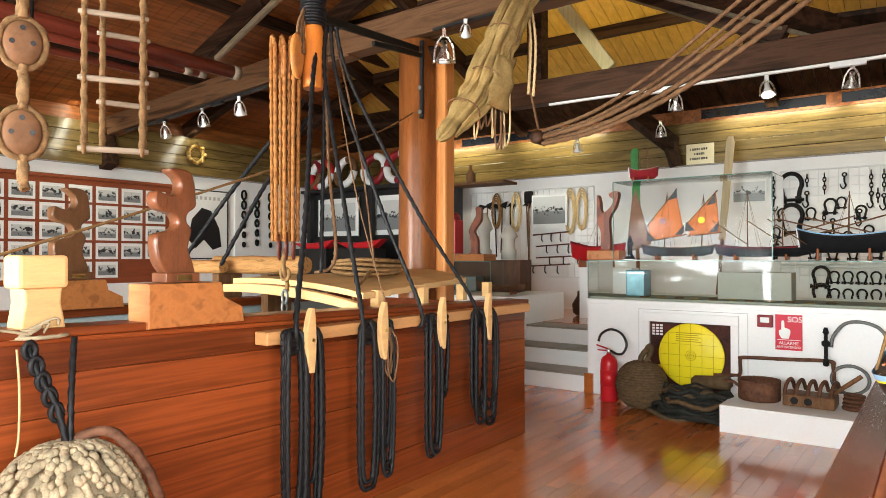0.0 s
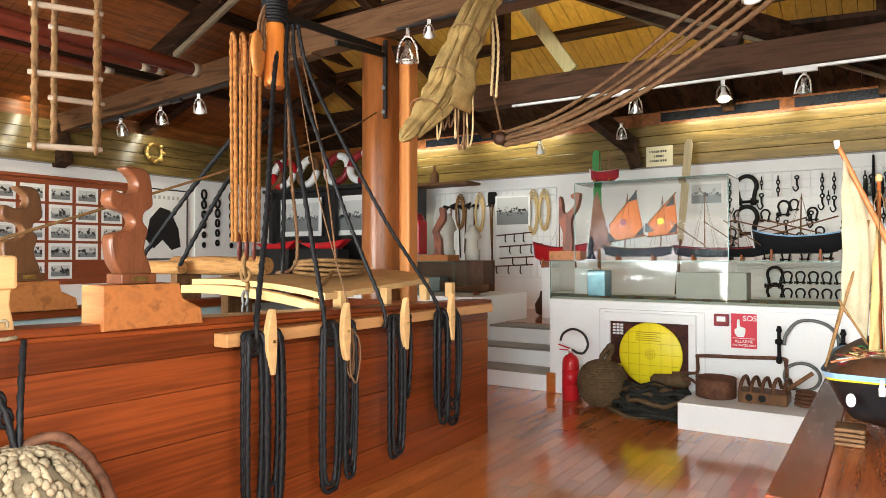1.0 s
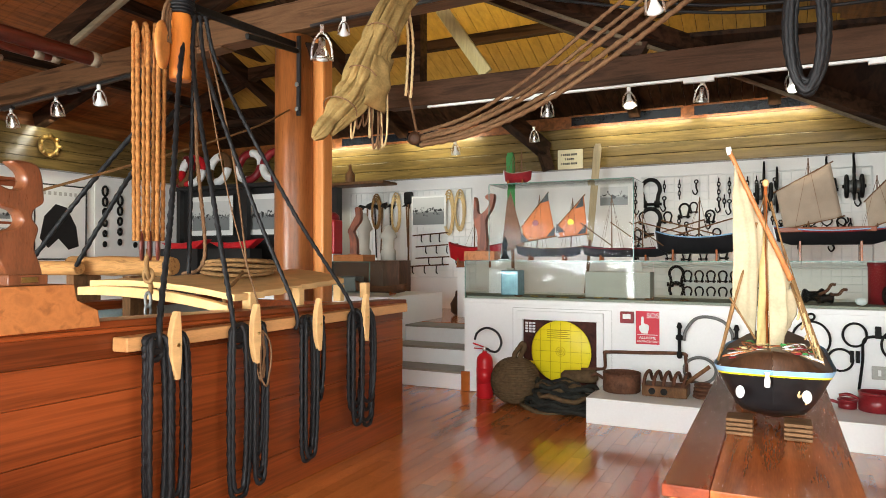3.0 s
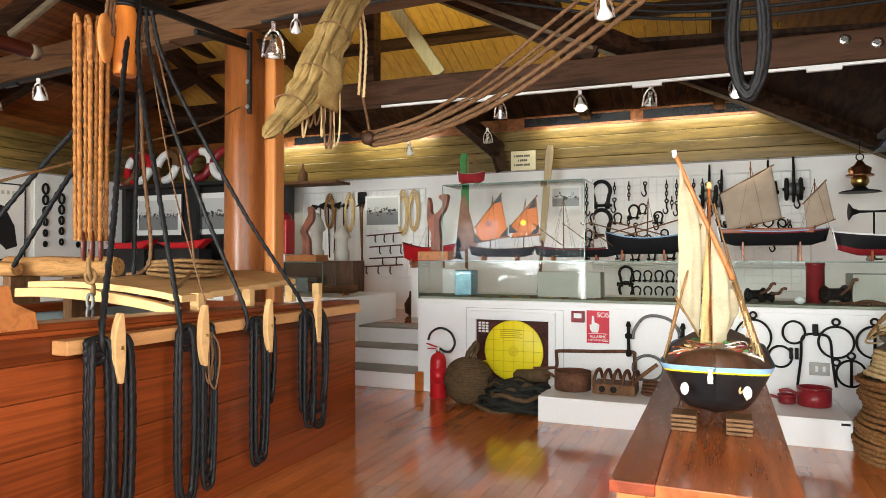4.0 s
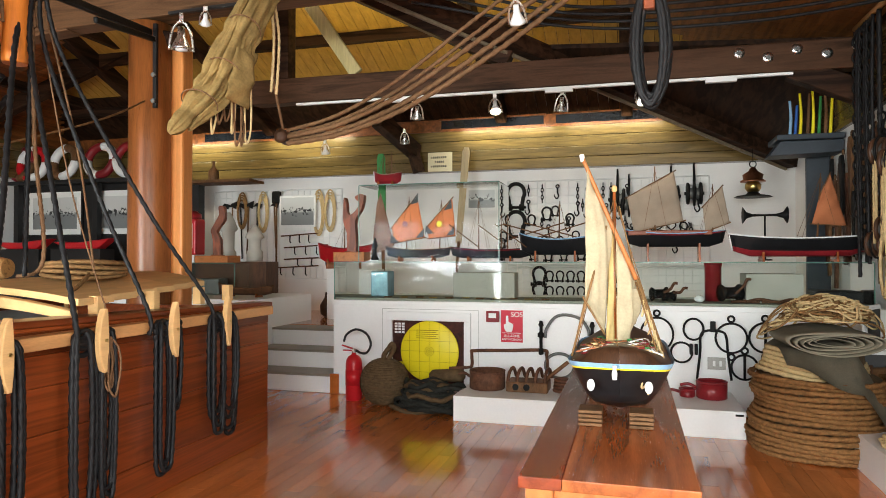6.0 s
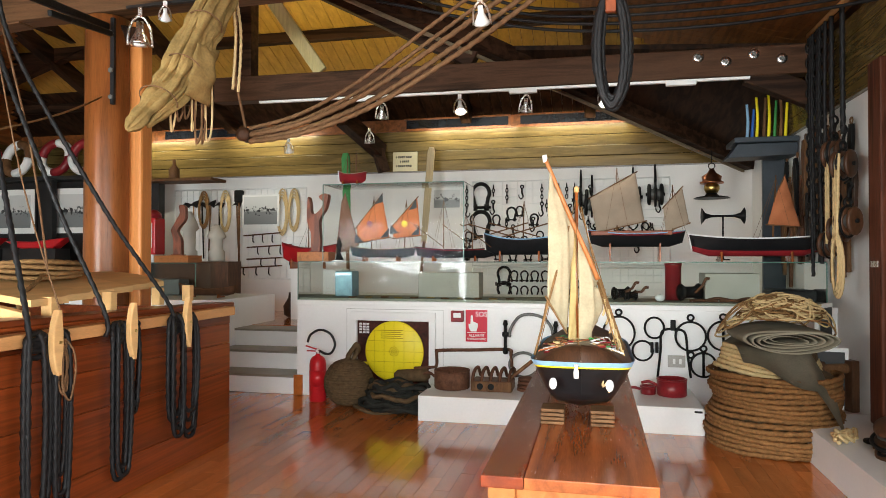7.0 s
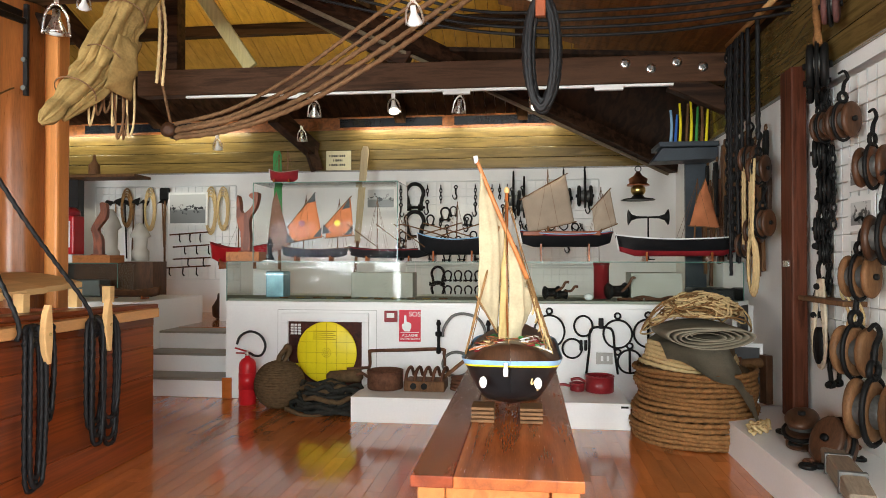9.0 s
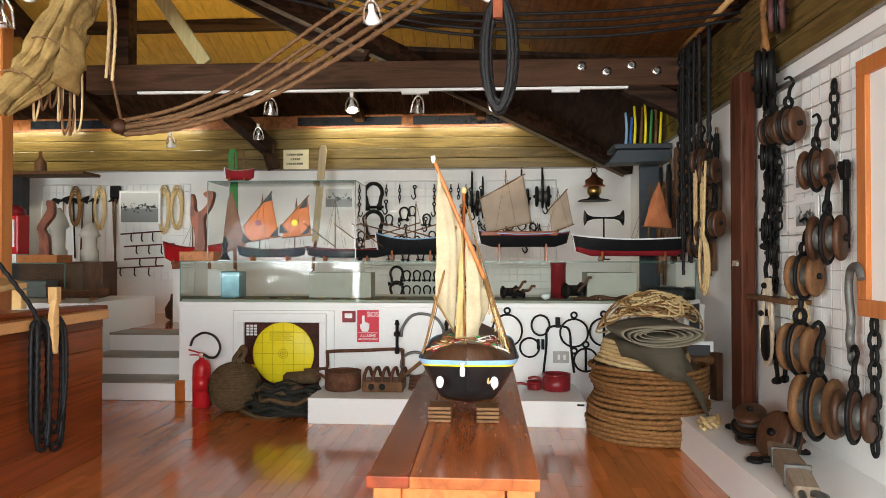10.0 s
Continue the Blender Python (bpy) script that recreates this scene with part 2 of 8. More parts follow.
def single(name, bm, mat, label, category="", group="", kind=""):
    """A thing or piece of the setting of one mesh, drawn in the room's coordinates; its origin is its base."""
    vs = [v.co for v in bm.verts]
    base = Vector(((min(v.x for v in vs) + max(v.x for v in vs)) / 2, (min(v.y for v in vs) + max(v.y for v in vs)) / 2, min(v.z for v in vs)))
    bm.transform(Matrix.Translation(-base))
    ob = new(name, mesh_of(name, bm, mat))
    ob.matrix_basis = Matrix.Translation(base)
    ROOTS[ob.name] = ob.matrix_basis.copy()
    return tagged(ob, label, category, group, kind)


def B():
    return bmesh.new()


# ---- more surfaces ----
manila = material("manila rope", (0.23, 0.125, 0.05), 0.9, vary=0.4, scale=30, fine=200, bump=0.5)
orange_rope = material("new manila rope", (0.31, 0.125, 0.036), 0.9, vary=0.6, scale=45, fine=200, bump=0.5)
pile_rope = material("coarse brown rope", (0.24, 0.115, 0.042), 0.9, vary=0.5, scale=45, fine=220, bump=0.6)
weathered_rope = material("weathered manila", (0.17, 0.095, 0.042), 0.95, vary=0.5, scale=40, fine=220, bump=0.6)
pale_rope = material("pale hemp rope", (0.60, 0.44, 0.22), 0.9, vary=0.25, scale=30, fine=200, bump=0.5)
tarred = material("tarred rope", (0.011, 0.0105, 0.011), 0.5, vary=0.5, scale=40, fine=250, bump=0.5, spec=0.22)
brown_rope = material("brown cable", (0.165, 0.088, 0.044), 0.85, vary=0.4, scale=40, fine=250, bump=0.5)
iron = material("black iron", (0.012, 0.0115, 0.011), 0.5, metal=0.3, vary=0.5, scale=20, bump=0.25)
grey_iron = material("grey galvanised iron", (0.16, 0.16, 0.15), 0.55, metal=0.6, vary=0.35, scale=20, bump=0.25)
rust = material("rusty iron", (0.13, 0.06, 0.035), 0.7, metal=0.2, vary=0.5, scale=18, bump=0.4)
brass = material("aged brass", (0.55, 0.38, 0.13), 0.3, metal=1.0, vary=0.3, scale=15, bump=0.1)
copper = material("aged copper", (0.42, 0.17, 0.09), 0.35, metal=1.0, vary=0.35, scale=12, bump=0.1)
steel = material("brushed steel", (0.80, 0.79, 0.76), 0.28, metal=1.0, vary=0.1, scale=10, bump=0.05)
white_plastic = material("white enamel", (0.82, 0.82, 0.80), 0.35, vary=0.04, bump=0.02)
red_paint = material("red paint", (0.50, 0.015, 0.02), 0.3, vary=0.15, bump=0.03)
dark_red = material("dark red paint", (0.22, 0.016, 0.02), 0.3, vary=0.3, bump=0.05)
green_paint = material("green paint", (0.05, 0.27, 0.07), 0.45, vary=0.25, bump=0.06)
blue_paint = material("light blue paint", (0.24, 0.42, 0.60), 0.45, vary=0.2, bump=0.05)
deep_blue = material("blue paint", (0.03, 0.11, 0.38), 0.4, vary=0.25, bump=0.05)
yellow_paint = material("yellow plastic", (0.90, 0.74, 0.02), 0.4, vary=0.06, scale=5, bump=0.03)
cream_sail = material("cream sailcloth", (0.42, 0.35, 0.225), 0.9, vary=0.18, scale=14, fine=120, bump=0.6)
tan_sail = material("orange sailcloth", (0.66, 0.22, 0.09), 0.8, vary=0.14, scale=9, fine=150, bump=0.2)
grey_sail = material("grey sailcloth", (0.34, 0.27, 0.20), 0.85, vary=0.14, scale=9, fine=150, bump=0.2)
rust_sail = material("rust sailcloth", (0.40, 0.14, 0.06), 0.85, vary=0.2, scale=9, fine=150, bump=0.2)
furled_cloth = material("furled ochre sailcloth", (0.27, 0.18, 0.066), 0.85, vary=0.4, scale=9, fine=70, bump=0.6)
canvas = material("grey canvas", (0.25, 0.22, 0.16), 0.9, vary=0.3, scale=7, fine=120, bump=0.35)
black_hull = material("black tarred hull", (0.010, 0.010, 0.011), 0.32, vary=0.3, scale=10, bump=0.06)
brown_wood = material("oiled block wood", (0.062, 0.027, 0.013), 0.42, vary=0.55, scale=9, grain=(3, 3, 0.8), bump=0.15, rand=0.3)
tan_wood = material("worn ash wood", (0.15, 0.074, 0.033), 0.5, vary=0.45, scale=8, grain=(3, 3, 0.8), bump=0.15, rand=0.2)
grey_wood = material("weathered rung wood", (0.27, 0.21, 0.15), 0.7, vary=0.25, scale=9, grain=X_GRAIN, bump=0.2)
paper = material("white mount board", (0.80, 0.80, 0.77), 0.6, vary=0.03, bump=0.01)
woven = material("woven brown rope", (0.11, 0.07, 0.036), 0.9, vary=0.4, scale=30, fine=180, bump=0.5)
knot_white = material("bleached knotted rope", (0.36, 0.285, 0.18), 0.9, vary=0.4, scale=20, fine=160, bump=0.5)
net_grey = material("dark grey net", (0.028, 0.028, 0.024), 0.9, vary=0.4, scale=30, fine=180, bump=0.5)
lamp_glow = glow_material("lit halogen lamp", (1.0, 0.86, 0.62), 14.0)


def photo_material(name, seed):
    """A grey photograph: pale sky above, darker water and dark shapes below."""
    m = bpy.data.materials.new(name)
    m.use_nodes = True
    n, l = m.node_tree.nodes, m.node_tree.links
    b = n["Principled BSDF"]
    tc, nz, ramp = n.new("ShaderNodeTexCoord"), n.new("ShaderNodeTexNoise"), n.new("ShaderNodeValToRGB")
    nz.noise_dimensions = "4D"
    info, mul = n.new("ShaderNodeObjectInfo"), n.new("ShaderNodeMath")
    mul.operation = "MULTIPLY"
    mul.inputs[1].default_value = 50.0 + seed
    l.new(info.outputs["Random"], mul.inputs[0])
    l.new(mul.outputs[0], nz.inputs["W"])
    nz.inputs["Scale"].default_value, nz.inputs["Detail"].default_value = 22.0, 5
    l.new(tc.outputs["Object"], nz.inputs["Vector"])
    sep, up, ab, sm, dk, mix = (n.new("ShaderNode" + k) for k in ("SeparateXYZ", "MapRange", "Math", "Math", "MapRange", "Mix"))
    l.new(tc.outputs["Object"], sep.inputs[0])
    up.inputs["From Min"].default_value, up.inputs["From Max"].default_value = -0.06, 0.06
    l.new(sep.outputs["Z"], up.inputs["Value"])
    e = ramp.color_ramp.elements
    e[0].position, e[0].color = 0.30, (0.20, 0.21, 0.21, 1)
    e[1].position, e[1].color = 0.52, (0.58, 0.59, 0.57, 1)
    l.new(up.outputs["Result"], ramp.inputs["Fac"])
    # dark hulls and rigging along the horizon
    ab.operation = "ABSOLUTE"
    l.new(sep.outputs["Z"], ab.inputs[0])
    sm.operation = "MULTIPLY_ADD"
    sm.inputs[1].default_value = -2.4
    l.new(ab.outputs[0], sm.inputs[0])
    l.new(nz.outputs["Fac"], sm.inputs[2])
    dk.inputs["From Min"].default_value, dk.inputs["From Max"].default_value = 0.45, 0.52
    l.new(sm.outputs[0], dk.inputs["Value"])
    mix.data_type = "RGBA"
    mix.inputs[7].default_value = (0.02, 0.021, 0.022, 1)
    l.new(dk.outputs["Result"], mix.inputs[0])
    l.new(ramp.outputs["Color"], mix.inputs[6])
    l.new(mix.outputs[2], b.inputs["Base Color"])
    b.inputs["Roughness"].default_value = 0.35
    return m


photo_grey = photo_material("grey photograph", 0)
rnd = random.Random(5)



# ---- the building ----
XL, XR, YF, YN = -8.8, 1.95, 8.95, -3.1      # walls: west, east, north (far), south
UP = 0.54                                     # upper floor


def boxed(name, mat, label, *dims, bevel=0.0, kind="structure", category=""):
    bm = B()
    box(bm, *dims, bevel)
    return single(name, bm, mat, label, category, "", kind)


boxed("floor", floor_wood, "glossy reddish parquet floor of the lower level", XL - 0.3, XR + 0.3, YN - 0.3, YF, -0.12, -0.004)
boxed("ground", material("lawn", (0.07, 0.11, 0.035), 0.9, vary=0.4), "green lawn outside the windows", -60, 60, -80, 60, -0.5, -0.14)
boxed("wall_north", white_paint, "white plastered far wall above the upper level", XL - 0.3, XR + 0.3, YF, YF + 0.3, 0, 3.6)
boxed("wall_west", white_paint, "white plastered side wall behind the boat", XL - 0.3, XL, YN, YF, 0, 3.6)
# east wall with an unseen opening next to the visitor, added for the side lamp
bm = B()
box(bm, XR, XR + 0.3, 1.0, YF, 0, 3.4)
box(bm, XR, XR + 0.3, YN, -2.2, 0, 3.4)
box(bm, XR, XR + 0.3, -2.2, 1.0, 0, 0.6)
box(bm, XR, XR + 0.3, -2.2, 1.0, 2.5, 3.4)
single("wall_east", bm, white_paint, "white plastered wall hung with blocks and tackle", kind="structure")
# unseen south wall; its right, high-silled opening is added for the rear lamp
bm = B()
for x0, x1 in ((XL - 0.3, -5.95), (-2.75, -1.5), (1.8, XR + 0.3)):
    box(bm, x0, x1, YN - 0.3, YN, 0, 3.4)
for x0, x1, z0 in ((-5.95, -2.75, 0.2), (-1.5, 1.8, 1.32)):
    box(bm, x0, x1, YN - 0.3, YN, 0, z0)
    box(bm, x0, x1, YN - 0.3, YN, 2.55, 3.4)
single("wall_south", bm, white_paint, "white wall with wide windows behind the visitor, the right one added for light", kind="structure")
# unseen roof shell, added above the ceilings to block outside light
bm = B()
box(bm, XL - 0.6, XR + 0.6, YN - 0.6, YF + 0.6, 5.6, 5.8)
for x0, x1 in ((XL - 0.6, XL - 0.3), (XR + 0.3, XR + 0.6)):
    box(bm, x0, x1, YN - 0.6, YF + 0.6, 3.4, 5.6)
for y0, y1 in ((YN - 0.6, YN - 0.3), (YF + 0.3, YF + 0.6)):
    box(bm, XL - 0.3, XR + 0.3, y0, y1, 3.4, 5.6)
single("roof", bm, dark_wood, "unseen outer shell, added to keep outside light out", kind="structure")


def sloped(name, mat, label, corners, t=0.04):
    bm = B()
    lo = [bm.verts.new(c) for c in corners]
    hi = [bm.verts.new((c[0], c[1], c[2] + t)) for c in corners]
    bm.faces.new(lo), bm.faces.new(hi[::-1])
    k = len(lo)
    for i in range(k):
        bm.faces.new((lo[i], hi[i], hi[(i + 1) % k], lo[(i + 1) % k]))
    return single(name, bm, mat, label, kind="structure")


def roof_n(y):
    return 3.2 + 0.40 * (YF - y)


def roof_w(x):
    return 3.2 + 0.33 * (x - XL)


def roof_boards(name, label, corners, mat):
    sloped(name, mat, label, corners)


def boarded(name, label, mat, runs):
    """A ceiling of tongued boards, each a strip with a shadow gap beside it."""
    bm = B()
    for p, q in runs:
        beam(bm, p, q, 0.124, 0.02, 0.0)
    single(name, bm, mat, label, kind="structure")


STEP = 0.13
runs, eaves = [], []
for i in range(int((XR - XL) / STEP)):
    x = XL + STEP * (i + 0.5)
    y0 = 3.4 + max(0, -3.4 - x)
    runs.append(((x, y0, roof_n(y0)), (x, 7.95, roof_n(7.95))))
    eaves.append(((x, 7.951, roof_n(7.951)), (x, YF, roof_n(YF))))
boarded("ceiling_north", "varnished ceiling boards over the far side, yellow light in their colour", yellow_lit_boards, runs)
# same slope in a dark colour: the shade along the eaves is painted
boarded("ceiling_eaves", "boards along the eaves, coloured dark for the shade there", dark_wood_y, eaves)
runs = []
for i in range(int((YF - YN) / STEP)):
    y = YN + STEP * (i + 0.5)
    x1 = -3.4 - max(0, y - 3.4)
    if x1 > XL + 0.2:
        runs.append(((XL, y, roof_w(XL)), (x1, y, roof_w(x1))))
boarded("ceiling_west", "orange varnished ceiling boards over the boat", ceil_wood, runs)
runs = []
for i in range(int((7.6 - YN) / STEP)):
    y = YN + STEP * (i + 0.5)
    x0 = -3.4 + max(0, y - 3.4)
    runs.append(((x0, y, 4.7 - 0.28 * (x0 + 3.4)), (1.95, y, 3.2)))
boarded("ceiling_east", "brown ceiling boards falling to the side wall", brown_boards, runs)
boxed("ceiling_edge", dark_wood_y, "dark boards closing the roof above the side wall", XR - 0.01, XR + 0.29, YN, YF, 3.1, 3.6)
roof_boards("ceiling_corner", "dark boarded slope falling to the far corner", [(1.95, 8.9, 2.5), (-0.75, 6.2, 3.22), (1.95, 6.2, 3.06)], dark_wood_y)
# frieze boards round the top of the white walls
for i in range(4):
    z0 = 2.47 + i * 0.135
    boxed("frieze_north", frieze_wood, "glossy brown frieze boards", XL, XR, YF - 0.16 - 0.003 * (i % 2), YF, z0, z0 + 0.131, bevel=0.006)
    boxed("frieze_west", frieze_wood_y, "glossy brown frieze boards", XL, XL + 0.16 + 0.003 * (i % 2), YN, YF - 0.17, z0, z0 + 0.131, bevel=0.006)
boxed("frieze_cap_north", ceil_wood, "orange boards between frieze and roof", XL, XR, YF - 0.03, YF - 0.001, 3.01, 3.3)
boxed("frieze_cap_west", ceil_wood, "orange boards between frieze and roof", XL + 0.001, XL + 0.03, YN, YF - 0.04, 3.01, 3.3)
# platform with steps
PX0, PX1, PY, PZ = -2.72, XR, 6.0, 0.895
boxed("platform_front", white_board, "white panelled front of the raised level", PX0, PX1, PY, PY + 0.12, 0, PZ)
boxed("platform_floor", floor_wood, "parquet floor of the raised level", XL, XR, 7.05, YF, UP - 0.1, UP)
boxed("platform_side", white_board, "white side of the showcase plinth", PX0, PX0 + 0.10, PY + 0.12, 7.4, 0, PZ)
boxed("platform_counter", white_board, "white showcase counter", PX0 + 0.0, PX1, PY - 0.015, 7.4, PZ - 0.04, PZ + 0.004, bevel=0.004)
for i in range(3):
    y0, z1 = 6.0 + 0.33 * i, 0.18 * (i + 1)
    boxed("step", white_board, "white riser of the stair to the raised level", -3.75, PX0 - 0.004, y0, 7.3, z1 - 0.18, z1 - 0.022)
    boxed("step_tread", tread_stone, "worn grey stair tread", -3.75, PX0 - 0.004, y0 - 0.02, y0 + 0.345, z1 - 0.022, z1, bevel=0.004)
boxed("platform_riser", white_board, "white riser of the raised level behind the boat", XL, -5.61, 6.9, 7.04, 0, UP)
boxed("stair_wall", white_board, "white block beside the stair", -5.6, -3.76, 6.3, 7.6, 0, 0.86)
# tie beams, post, rafters
def timber(name, a, b, w, h, label, mat=dark_wood, bevel=0.01):
    bm = B()
    beam(bm, a, b, w, h, bevel)
    return single(name, bm, mat, label, "beam", "roof timbers")


# the tie beam's umber also carries some of the light that falls on it
timber("tie_beam", (-3.6, 6.05, 2.95), (1.98, 6.05, 2.92), 0.16, 0.24, "dark stained tie beam spanning over the showcases", material("part-lit umber tie beam", (0.062, 0.030, 0.016), 0.5, vary=0.55, scale=2.2, grain=X_GRAIN, bump=0.12, rings=6.0))
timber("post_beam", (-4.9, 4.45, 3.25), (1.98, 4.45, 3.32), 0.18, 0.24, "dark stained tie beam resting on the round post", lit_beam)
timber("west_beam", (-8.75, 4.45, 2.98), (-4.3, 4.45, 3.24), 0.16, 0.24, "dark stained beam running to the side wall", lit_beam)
timber("hip_beam", (1.9, 8.85, 2.45), (-3.55, 3.4, 3.95), 0.14, 0.16, "dark hip rafter, its light-catching lower edge drawn as a strip")
# pale strip painting the light caught on the hip rafter's lower edge
timber("hip_edge", (1.83, 8.85, 2.36), (-3.62, 3.4, 3.86), 0.03, 0.03, "pale strip for the light caught along the hip rafter's edge", material("lit timber edge", (0.20, 0.155, 0.10), 0.5, vary=0.3, grain=X_GRAIN), 0.004)
post = thing("post", (-3.6, 4.5, 0), "round varnished timber post with a squared cheek and iron strap", "post")
bm = B()
lathe(bm, [(0.165, 0), (0.165, 1.0), (0.16, 2.2), (0.16, 3.13)], 28)
part("shaft", bm, post_wood, post)
bm = B()
box(bm, 0.10, 0.25, 0.06, 0.20, 0, 3.13, 0.02)
part("cheek_timber", bm, material("pale post cheek", (0.58, 0.22, 0.06), 0.4, vary=0.3, scale=2, grain=(9, 9, 0.35), bump=0.1), post, "paler squared timber beside the post")
bm = B()
box(bm, 0.118, 0.15, -0.125, -0.10, 2.45, 3.1, 0.003)
strap = part("strap", bm, black_paint, post, "black iron strap")
for z in (2.5, 2.7, 2.98):
    bm = B()
    lathe(bm, [(0.018, -0.01), (0.018, 0.0), (0.012, 0.012)], 10, Matrix.Translation((0.135, -0.135, z)), axis="y")
    part("bolt", bm, grey_iron, strap)

# ---- hull of the boat ----
HX = -2.45
hull = thing("boat_bulwark", (HX, 2.0, 0), "varnished larch side of a full-size boat with rail and belaying bar", "boat")
def sheered(bm):
    """Lift the near end of a fore-and-aft member by the boat's sheer, the more the higher it sits."""
    for v in bm.verts:
        v.co.z += 0.02 * max(0.0, v.co.z - 0.2) / 0.75 * (4.38 - v.co.y)


for k, (z0, z1) in enumerate(((0.0, 0.20), (0.202, 0.50), (0.503, 0.70), (0.7015, 0.835), (0.8365, 0.94))):
    bm = B()
    box(bm, HX - 0.06, HX - 0.024 - 0.002 * (k % 2), -0.6, 4.36, z0, z1, 0.0025)
    sheered(bm)
    part("plank", bm, hull_wood, hull, world=True)
# dark board added behind the planks so no light shows through the seams
bm = B()
box(bm, HX - 0.075, HX - 0.061, -0.6, 4.35, 0.0, 0.93)
sheered(bm)
part("ceiling_planking", bm, brown_wood, hull, world=True)
for x0, x1, z0, z1 in ((HX - 0.18, HX + 0.0, 0.955, 0.985), (HX - 0.15, HX - 0.012, 0.935, 0.9545)):
    bm = B()
    box(bm, x0, x1, -0.6, 4.38, z0, z1, 0.007)
    sheered(bm)
    part("rail", bm, hull_wood, hull, world=True)
bm = B()
box(bm, HX - 0.02, HX + 0.07, 1.92, 4.27, 0.905, 0.965, 0.006)
part("belaying_bar", bm, rail_wood, hull, "pale belaying bar", world=True)
# ---- table ----
table = thing("display_table", (-0.015, 2.9, 0), "long low mahogany table with a pale cherry frame", "table")
for x0, x1, mat in ((-0.25, -0.135, table_wood), (-0.134, 0.21, table_wood_light)):
    bm = B()
    box(bm, x0, x1, 1.815, 4.3, 0.688, 0.72, 0.003)
    part("top_board", bm, mat, table, world=True)
bm = B()
box(bm, -0.16, 0.12, 1.86, 1.885, 0.60, 0.684, 0.003)
box(bm, -0.19, -0.165, 1.92, 4.2, 0.60, 0.684, 0.003)
box(bm, 0.125, 0.15, 1.92, 4.2, 0.60, 0.684, 0.003)
part("apron", bm, plinth_wood, table, world=True)
for x in (-0.235, 0.125):
    for y in (1.845, 4.2):
        bm = B()
        box(bm, x, x + 0.075, y, y + 0.075, 0, 0.687, 0.004)
        part("leg", bm, plinth_wood, table, world=True)
# ---- low boxes ----
lp = thing("low_plinth", (-0.25, 5.6, 0), "low white display plinth against the platform", "plinth")
bm = B()
box(bm, -1.33, 0.83, 5.25, 5.27, 0, 0.185, 0.002)
part("front_panel", bm, white_board, lp, world=True)
bm = B()
box(bm, -1.33, 0.83, 5.245, 5.99, 0.186, 0.2, 0.002)
part("top_board", bm, white_board, lp, world=True)
for x in (-1.33, 0.81):
    bm = B()
    box(bm, x, x + 0.02, 5.272, 5.99, 0, 0.185, 0.002)
    part("side_panel", bm, white_board, lp, world=True)
wp = thing("wall_plinth", (1.66, 3.7, 0), "low white plinth along the side wall", "plinth")
for name, dims in (("front_panel", (1.385, 1.405, 2.2, 5.2, 0, 0.204)), ("top_board", (1.38, XR, 2.195, 5.205, 0.205, 0.221)), ("end_panel", (1.406, XR, 5.18, 5.2, 0, 0.204)), ("end_panel", (1.406, XR, 2.2, 2.22, 0, 0.204))):
    bm = B()
    box(bm, *dims, 0.002)
    part(name, bm, white_board, wp, world=True)

def ring_pts(c, r, n=24, axis="y", sx=1.0, sz=1.0):
    out = []
    for i in range(n):
        a = 2 * math.pi * i / n
        u, v = r * sx * math.cos(a), r * sz * math.sin(a)
        out.append(Vector(c) + (Vector((u, 0, v)) if axis == "y" else Vector((0, u, v)) if axis == "x" else Vector((u, v, 0))))
    return out


# ---- the boat side: rail, pins, coils ----
PIN_Y = (2.11, 2.61, 3.12, 3.61)
PX = HX + 0.10
for y in PIN_Y:
    pin = thing("belaying_pin", (PX + 0.035, y, 0.77), "pale crescent wooden belaying cleat on the bar", "cleat", "cleats on the boat rail")
    bm = B()
    prof = []
    for i in range(13):
        a = i / 12
        prof.append((-0.032 * math.sin(math.pi * a) ** 0.7 - 0.004, 0.295 * a))
    for i in range(7):
        a = 1 - i / 6
        prof.append((0.014 + 0.010 * math.sin(math.pi * a), 0.295 * a))
    slab(bm, prof, 0.034, pose(0.02, 0, 0, 0, 0, 90), 0.006)
    part("cleat_body", bm, pale_wood, pin)
    bm = B()
    lathe(bm, [(0.008, -0.075), (0.008, 0.025)], 10, Matrix.Translation((0, 0.0, 0.15)), axis="x")
    part("bolt", bm, brass, pin)


def hank(y, drops, spread, mat=tarred, r=0.011, x=PX - 0.002, top=0.965, name="rope_hank", label="black tarred rope hanging in loops from a cleat"):
    """A coil hung on a cleat: loops of several lengths, the last end loose."""
    t = thing(name, (x, y, top), label, "rope", "rope coils on the boat rail")
    for i, d in enumerate(drops):
        w = spread * (0.5 + 0.5 * rnd.random())
        o = rnd.uniform(-0.02, 0.02)
        dx = 0.006 + 0.012 * (i % 3)
        bm = B()
        rope(bm, [(0, o - w * 0.15, 0.0), (dx, o - w * 0.42, -0.06), (dx + 0.005, o - w * 0.5, -d * 0.5), (dx, o - w * 0.38, -d + 0.05), (dx + 0.008, o, -d),
                  (dx, o + w * 0.4, -d + 0.06), (dx + 0.005, o + w * 0.5, -d * 0.5), (dx, o + w * 0.4, -0.06), (0, o + w * 0.15, 0.0)], r, 7)
        part("loop", bm, mat, t)
    for k in range(3):
        bm = B()
        rope(bm, ring_pts((0.005, 0, -0.02 - 0.03 * k), 0.03 + spread * 0.1, 12, "x", 1.0, 0.5), r, 1, closed=True)
        part("turn", bm, mat, t)
    return t


